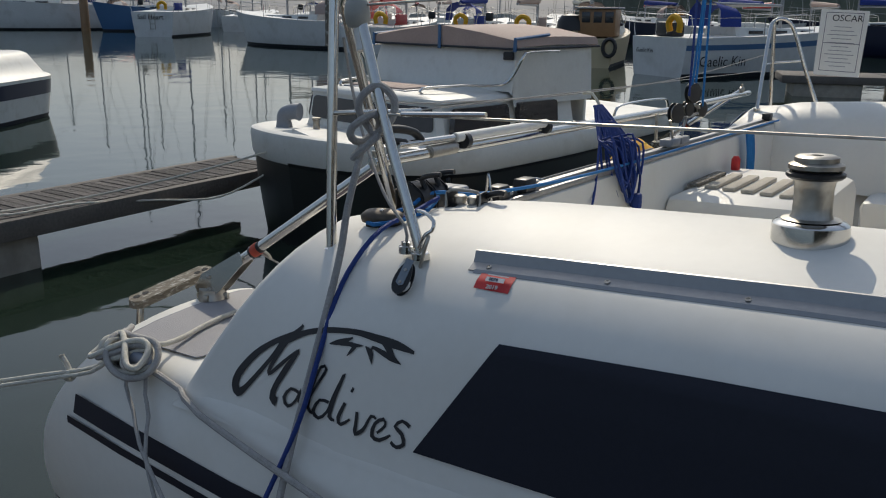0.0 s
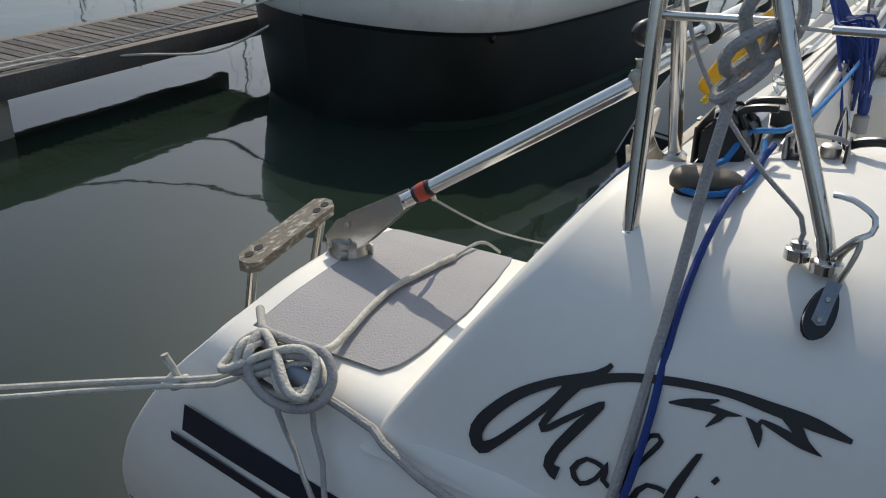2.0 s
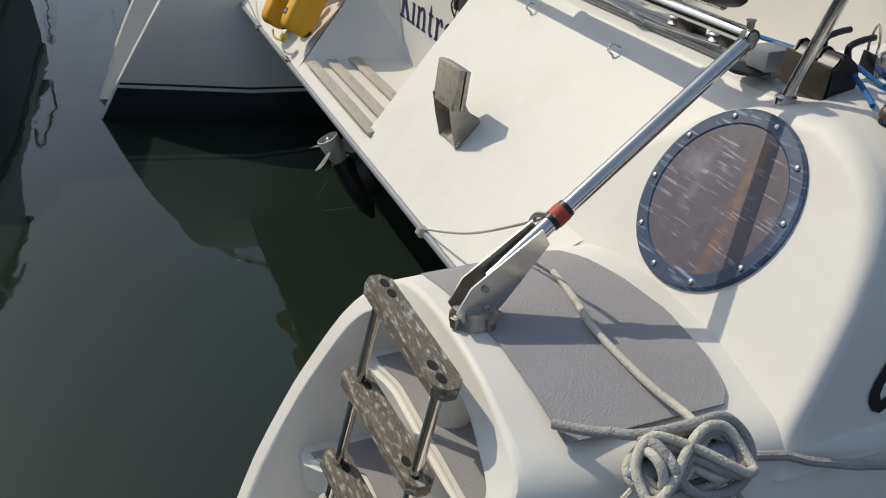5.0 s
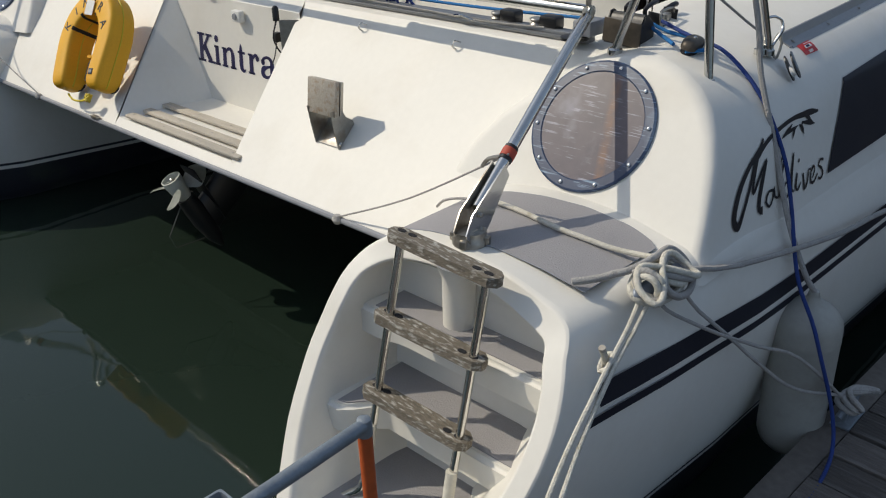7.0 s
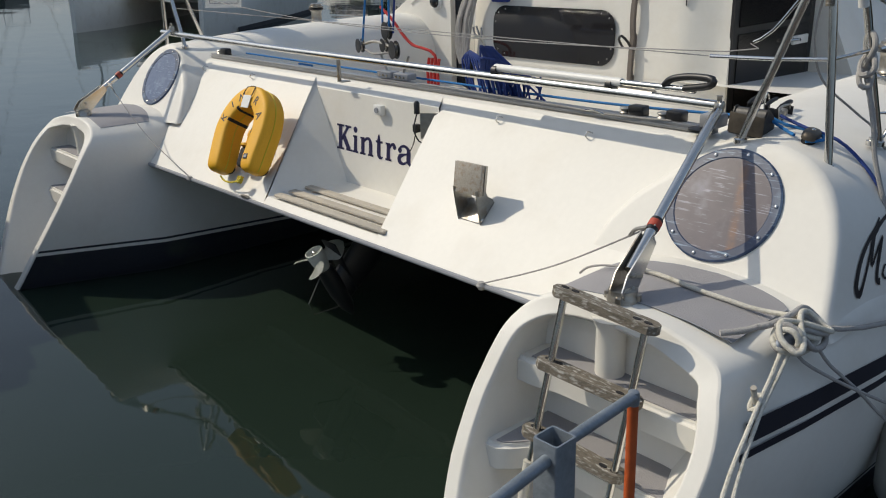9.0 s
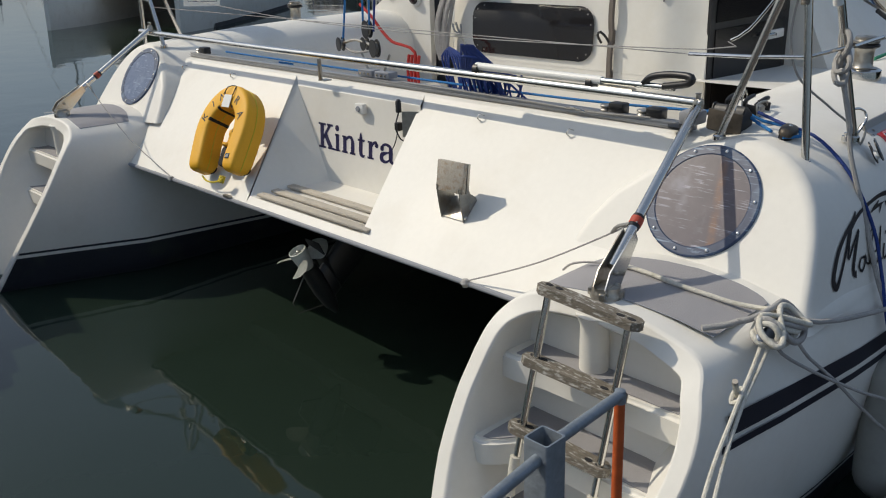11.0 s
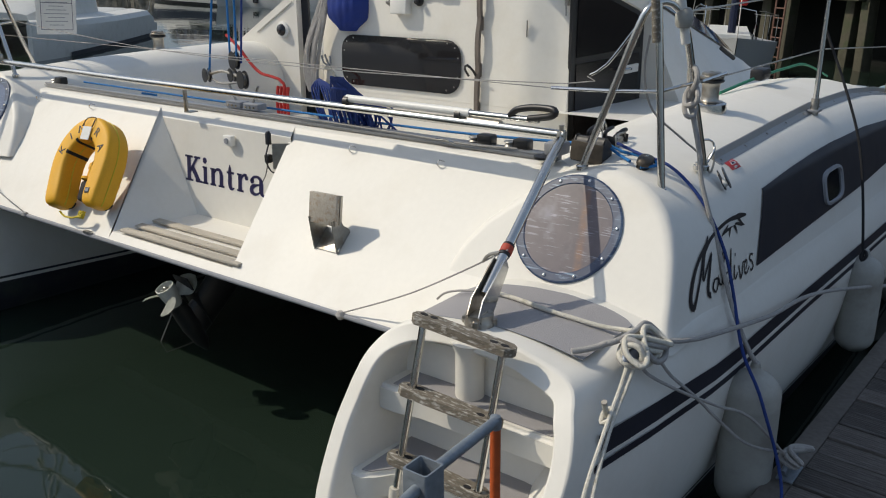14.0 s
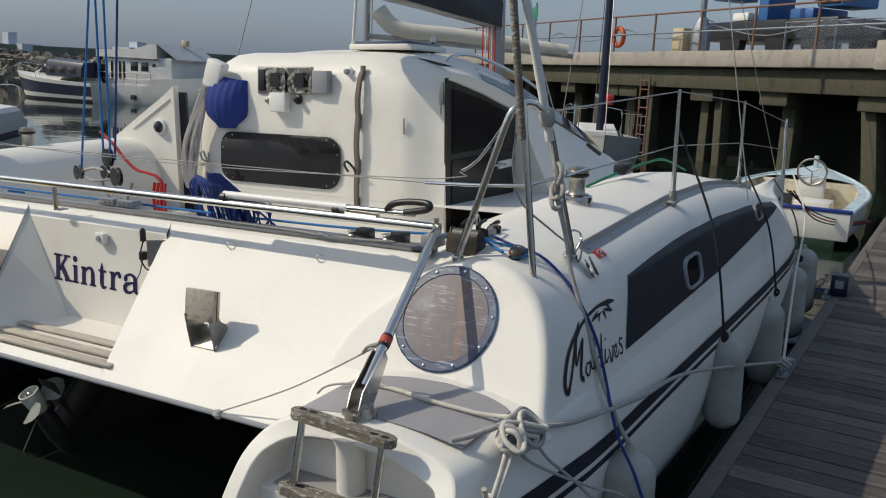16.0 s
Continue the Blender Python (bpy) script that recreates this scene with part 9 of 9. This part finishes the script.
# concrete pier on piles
# near-black colour that carries the shade under the pier deck
PIER_SHADE = material("under_pier_shade", (0.012, 0.013, 0.012), 0.9, var=0.3, scale=1.5, bump=0.02, spec=0.1)
P1, P0 = Vector((2.38, 18.2, 0)), Vector((-9.9, 27.5, 0))
pd = (P0 - P1).normalized()
pier = thing("pier", "concrete pier deck on weedy piles with a rusty railing", "pier", Matrix.Translation(P1) @ pose(0, 0, 0, 0, 0, math.degrees(math.atan2(pd.y, pd.x))), kind="structure")
# local x runs along the pier from the near end, local y is towards the viewer
PT = 3.18
part("deck", box((60, 14, 0.25), (10, -7.1, PT - 0.28), 0.02), CONCRETE, pier, "concrete deck slab")
part("kerb", box((33, 0.35, 0.42), (16.6, -0.1, PT - 0.19), 0.03), CONCRETE, pier, "pale concrete coping")
part("kerb", box((20, 0.42, 0.62), (-9.9, -0.05, PT - 0.12), 0.03), CONCRETE, pier, "pale concrete coping")
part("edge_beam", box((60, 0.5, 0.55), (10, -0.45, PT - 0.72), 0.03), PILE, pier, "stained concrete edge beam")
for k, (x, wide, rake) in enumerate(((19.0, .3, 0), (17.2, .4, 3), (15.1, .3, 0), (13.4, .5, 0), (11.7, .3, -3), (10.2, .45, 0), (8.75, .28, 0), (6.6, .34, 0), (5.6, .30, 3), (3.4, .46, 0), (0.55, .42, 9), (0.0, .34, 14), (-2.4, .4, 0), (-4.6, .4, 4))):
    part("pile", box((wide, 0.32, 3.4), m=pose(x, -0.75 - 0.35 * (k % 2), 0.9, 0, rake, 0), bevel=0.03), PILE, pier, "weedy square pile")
# added sheet close behind the piles; its colour paints in the under-deck shade
part("back_wall", box((60, 0.3, 4.0), (10, -2.4, 0.7)), PIER_SHADE, pier, "added near-black backing for the shade under the pier")
for x in (0.35, 3.4, 6.1, 9.6, 10.6, 13.2):
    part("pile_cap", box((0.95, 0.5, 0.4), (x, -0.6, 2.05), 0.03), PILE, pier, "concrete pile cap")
for s in (0, 0.42):
    part("ladder_stile", tube([(8.1 + s, -0.05, -0.5), (8.1 + s, -0.05, PT - 0.7)], 0.03, 6), RUST, pier)
for k in range(9):
    part("ladder_rung", tube([(8.1, -0.05, 0.2 + 0.27 * k), (8.52, -0.05, 0.2 + 0.27 * k)], 0.018, 6), RUST, pier)
for k in range(14):
    x = -6.2 + 2.05 * k
    part("rail_post", tube([(x, -0.1, PT), (x, -0.1, PT + 1.12)], 0.032, 8), RUST, pier, "rusty rail post")
for z in (0.55, 1.10):
    part("rail", tube([(-8, -0.1, PT + z), (22, -0.1, PT + z)], 0.026, 8), RUST if z > 1 else GALV, pier, "rusty handrail")
for k in range(7):
    a, b = -6.2 + 4.1 * k, -6.2 + 4.1 * (k + 1)
    part("chain", tube(spline([(a, -0.5, PT + 0.75), ((a + b) / 2, -0.5, PT + 0.42), (b, -0.5, PT + 0.75)], 0.3), 0.016, 5), GALV, pier)
inv = pier.matrix_world.inverted()


def on_pier(x, y, z):
    return Matrix.Translation(pier.matrix_world @ Vector((x, y, z))) @ pose(0, 0, 0, 0, 0, math.degrees(math.atan2(pd.y, pd.x)))


lamp = thing("lamp_column", "grey lamp column with an octagonal base box on the pier", "lamp column", on_pier(7.4, -1.2, PT))
part("base", lathe([(0.28, 0), (0.28, 0.75), (0.12, 1.05)], 8), GALV, lamp, "octagonal grey base")
part("column", tube([(0, 0, 1.0), (0, 0, 6)], 0.09, 10), GALV, lamp)
cabn = thing("service_cabinet", "cream service cabinet on the pier", "cabinet", on_pier(8.0, -1.0, PT))
part("body", box((0.5, 0.35, 0.75), (0, 0, 0.375), 0.02), HULL_CREAM, cabn)
ring = thing("lifebuoy_ring", "orange lifebuoy ring on the pier railing", "lifebuoy", on_pier(10.2, -0.25, PT + 0.45))
part("ring", lathe([(0.0, 0)], 3) if False else tube([(0.27 * math.cos(a), 0.0, 0.27 * math.sin(a) + 0.05) for a in (2 * math.pi * k / 24 for k in range(24))], 0.075, 10, True), ORANGE, ring, "orange ring")
crane = thing("mobile_crane", "blue mobile crane parked on the pier", "crane", on_pier(6.0, -4.6, PT))
part("chassis", box((5.4, 2.2, 0.6), (1.3, 0, 0.85), 0.06), BLACK, crane, "black chassis")
for x in (-0.6, 0.8, 2.8):
    for s in (-1, 1):
        part("wheel", lathe([(0.20, -0.15), (0.45, -0.14), (0.48, 0), (0.45, 0.14), (0.20, 0.15)], 20, pose(x, s * 0.95, 0.48, 90, 0, 0)), BLACK, crane, "black tyre")
part("slew_column", box((0.42, 1.1, 1.6), (1.75, 0.3, 1.9), 0.06), BLUE_PAINT, crane, "blue slewing column")
part("body", box((0.9, 1.4, 0.35), (0.35, 0, 1.30), 0.06), BLUE_PAINT, crane, "blue body")
part("tank", box((0.7, 0.5, 0.25), (2.6, 0.7, 1.30), 0.04), WHITE_PLASTIC, crane, "white tank")
part("engine_house", box((0.9, 1.4, 0.62), (-0.85, 0.2, 1.75), 0.05), BLUE_PAINT, crane, "blue engine housing")
part("grille", box((0.78, 0.04, 0.5), (-0.85, 0.92, 1.77), 0.01), BLACK, crane)
for k in range(6):
    part("louvre", box((0.74, 0.03, 0.03), m=pose(-0.85, 0.95, 1.57 + 0.08 * k, 35, 0, 0)), BLUE_PAINT, crane)
part("jib", box((5.2, 0.42, 0.42), m=pose(1.0, 0.2, 2.42, 0, -5, 0), bevel=0.05), HULL_NAVY, crane, "dark blue telescopic jib")
part("ram", tube([(-0.3, 0.5, 1.6), (1.4, 0.5, 2.3)], 0.07, 10), STEEL_DULL, crane)
part("counterweight", box((0.75, 1.2, 0.5), (3.5, 0.4, 2.1), 0.04), BLUE_PAINT, crane)
for k in range(4):
    part("warning_stripe", box((0.08, 0.02, 0.46), m=pose(3.24 + 0.17 * k, 1.015, 2.1, 0, 25, 0)), WHITE_PLASTIC, crane)
part("mirror", box((0.10, 0.05, 0.22), (4.5, 0.9, 1.7), 0.02), BLACK, crane)
part("mirror_arm", tube([(3.9, 0.9, 1.2), (4.5, 0.9, 1.35), (4.5, 0.9, 1.6)], 0.02, 6), BLACK, crane)
cage = thing("mesh_fence", "grey wire mesh panel fence on the pier edge", "fence", on_pier(2.2, -0.9, PT))
for x in (-1.6, 0.0, 1.6):
    part("post", tube([(x, 0, 0), (x, 0, 0.78)], 0.025, 8), GALV, cage)
for z in (0.06, 0.76):
    part("bar", tube([(-1.6, 0, z), (1.6, 0, z)], 0.016, 6), GALV, cage)
bm = bmesh.new()
for k in range(-9, 46):
    x0 = -1.6 + 0.07 * k
    for s in (0.7, -0.7):
        a, b = (x0, 0.06) if s > 0 else (x0 + 0.7, 0.06), (x0 + 0.7, 0.76) if s > 0 else (x0, 0.76)
        if min(a[0], b[0]) > -1.62 and max(a[0], b[0]) < 1.62:
            tube([(a[0], 0, a[1]), (b[0], 0, b[1])], 0.0045, 4, bm=bm)
part("wire_mesh", bm, GALV, cage)
ex = thing("exit_sign", "green sign on a post on the pier", "sign", on_pier(17.0, -1.0, PT))
part("post", tube([(0, 0, 0), (0, 0, 2.0)], 0.04, 8), GALV, ex)
part("panel", box((0.35, 0.03, 0.5), (0, 0.04, 1.6), 0.01), ROPE_GREEN, ex, "green panel")

# yachts between the bow and the pier
ny = sailing_boat(pose(-2.6, 15.2, 0, 0, 0, 112), 6.8, HULL_GREY, None, None, mast=9.5, free=0.82, label="small grey yacht with a furled blue headsail")
part("furled_sail", tube([(2.6, 0, 0.9), (2.75, 0, 6.0)], 0.09, 8), HULL_NAVY, ny, "furled sail in a dark blue sleeve")
part("small_outboard", box((0.18, 0.28, 0.30), (6.6, -0.4, 1.75), 0.06), RED, ny, "small outboard with a red cowl")
cy = sailing_boat(pose(-8.82, 9.99, 0, 0, 0, 27.3), 7.0, HULL_WHITE, BOOT, None, mast=11, label="white yacht with a cream sail cover along its boom")
part("flaked_sail", tube(spline([(3.15, 0, 3.35), (3.4, 0, 3.08), (3.8, 0, 2.98), (4.6, 0, 2.95), (5.6, 0, 2.86), (6.8, 0, 2.76)], 0.15), 0.15, 12, taper=(1.1, 0.75)), CREAM_CLOTH, cy, "flaked sail under a cream cover")
part("upper_boom", tube([(2.95, 0, 2.86), (6.9, 0, 2.66)], 0.05, 10), ALU, cy)

# open tender moored ahead at the pontoon
RUSTY_CREAM = material("rust_stained_cream", (0.60, 0.55, 0.42), 0.6, var=0.12, scale=4, bump=0.02, dirt=(0.30, 0.12, 0.03), dirt_amount=0.65)
PEELING = material("peeling_blue_paint", (0.44, 0.55, 0.58), 0.6, var=0.15, scale=3, fine=30, bump=0.03, dirt=(0.26, 0.15, 0.07), dirt_amount=0.5)
tender = thing("tender", "pale open tender with peeling paint moored to the pontoon", "dinghy", afloat(pose(1.72, 15.0, 0.0, 0, 0, -91)))


def tender_half(u):
    return 1.06 * (1 - (1 - min(u / 0.62, 1.0)) ** 2.0) * (1 - 0.06 * smoothstep(u, 0.6, 1)) + 0.03


def tender_ring(u, levels):
    """Points from the starboard edge across to the port edge, for (share of the half beam, height over the sheer or the water)."""
    b, top = tender_half(u), 0.55 + 0.27 * (1 - u) ** 1.8
    half = [(4.5 * u, -b * k, z if z < 0.5 else top + (z - 1.0)) for k, z in levels]
    return half + [(x, -y, z) for x, y, z in half[::-1]]


ROUND = [i / 28 for i in range(29)]
outer = [tender_ring(u, ((1.0, 1.0), (0.985, 0.36), (0.95, 0.16), (0.80, -0.05), (0.3, -0.22))) for u in ROUND]
for half_shell in ([r[:3] for r in outer], [r[-3:] for r in outer]):
    part("side", grid(half_shell), GEL_OLD, tender, "cream painted side", smooth=50)
part("bottom_paint", grid([r[2:8] for r in outer]), GREEN_PAINT, tender, "green bottom paint", smooth=50)
liner = [tender_ring(u, ((0.94, 0.995), (0.90, 0.30), (0.82, 0.14), (0.4, 0.12))) for u in ROUND if 0.28 < u < 0.985]
part("inside", grid(liner), RUSTY_CREAM, tender, "cream inside with rust stains", smooth=50)
part("transom", box((0.05, 2.02, 0.40), (4.49, 0, 0.345), 0.012), GEL_OLD, tender, "white transom")
part("transom_foot", box((0.05, 1.70, 0.24), (4.49, 0, 0.03), 0.02), GREEN_PAINT, tender, "green painted foot of the transom")
part("transom_cap", box((0.13, 2.06, 0.045), (4.47, 0, 0.565), 0.012), BLUE_CLOTH, tender, "blue painted cap of the transom")
for sgn in (-1, 1):
    edge = [tender_ring(u, ((1.0, 1.0),))[0 if sgn < 0 else 1] for u in ROUND]
    part("gunwale", tube(edge, 0.035, 8), PEELING, tender, "worn pale blue gunwale")
    side_deck = [tender_ring(u, ((1.0, 1.012), (0.84, 1.016)))[:2] for u in ROUND if u > 0.28]
    part("side_deck", grid([[(x, -sgn * y, z) for x, y, z in r] for r in side_deck]), PEELING, tender, "peeling side deck")
deck_rows = []
for u in [0.0, 0.05, 0.1, 0.15, 0.2, 0.25, 0.30, 0.34]:
    b, top = tender_half(u), 0.55 + 0.27 * (1 - u) ** 1.8
    deck_rows.append([(4.5 * u, b * k, top + 0.10 * (1 - k * k)) for k in (-0.99, -0.6, -0.2, 0.2, 0.6, 0.99)])
part("foredeck", grid(deck_rows), PEELING, tender, "peeling pale blue foredeck", smooth=50)
part("bulkhead", box((0.03, 1.9, 0.50), (1.52, 0, 0.44), 0.005), RUSTY_CREAM, tender, "rust-stained bulkhead under the foredeck")
part("engine_box", box((0.62, 0.55, 0.34), (2.55, 0.28, 0.31), 0.03), GEL_OLD, tender, "white engine box")
part("locker", box((0.24, 0.20, 0.36), (2.15, -0.22, 0.32), 0.015), BOOT, tender, "dark locker beside the helm")
for x, mat in ((3.1, TIMBER), (4.05, RUSTY_CREAM)):
    part("thwart", box((0.26, 1.78, 0.04), (x, 0, 0.40), 0.01), mat, tender, "worn thwart")
part("bucket", lathe([(0.10, 0.12), (0.13, 0.36), (0.12, 0.36), (0.09, 0.14)], 14, Matrix.Translation((3.75, -0.55, 0))), GREEN_PAINT, tender, "green bucket")
part("console", box((0.22, 0.42, 0.52), (1.75, 0.12, 0.52), 0.03), GEL_OLD, tender, "white helm console")
wheel = part("wheel", tube([(1.92 + 0.06 * math.sin(a), 0.12 + 0.23 * math.cos(a), 0.88 + 0.22 * math.sin(a)) for a in (2 * math.pi * k / 24 for k in range(24))], 0.018, 8, True), STEEL_DULL, tender, "steering wheel")
for a in (0.5, 2.6, 4.7):
    part("spoke", tube([(1.92, 0.12, 0.88), (1.92 + 0.06 * math.sin(a), 0.12 + 0.23 * math.cos(a), 0.88 + 0.22 * math.sin(a))], 0.01, 6), STEEL_DULL, wheel)
part("samson_post", box((0.08, 0.08, 0.24), (0.55, 0, 0.95), 0.015), PEELING, tender)
part("fender", lathe([(0.02, 0.24), (0.06, 0.20), (0.085, 0.12), (0.085, -0.12), (0.06, -0.2), (0.02, -0.22)], 14, pose(4.25, -1.10, 0.36, 0, 0, 0)), GEL_OLD, tender, "short white fender")
tl = thing("tender_lines", "dark red lines from the tender to the pontoon", "rope", Matrix())
for k in range(3):
    part("line", tube(spline([(2.05 + 0.04 * k, 8.3, 1.02), (2.30, 9.2, 0.68 - 0.04 * k), (2.60, 10.0, 0.50 - 0.03 * k), (2.90, 10.6 - 0.1 * k, 0.47)], 0.1), 0.009, 6), ROPE_RED if k % 2 else BOOT, tl)
bx = thing("blue_box", "small dark blue crate standing on the pontoon", "box", pose(2.95, 5.38, 0.45, 0, 0, 4))
part("body", box((0.14, 0.14, 0.185), (0, 0, 0.0925), 0.01), HULL_NAVY, bx)
part("panel", box((0.07, 0.004, 0.07), (0, -0.072, 0.105)), GREY_PLASTIC, bx, "pale printed panel")
boards(main_dock, 2.4, 22.0, DOCK_TOP)
boards(finger, 0.90, 5.08, DOCK_TOP, board=0.098)
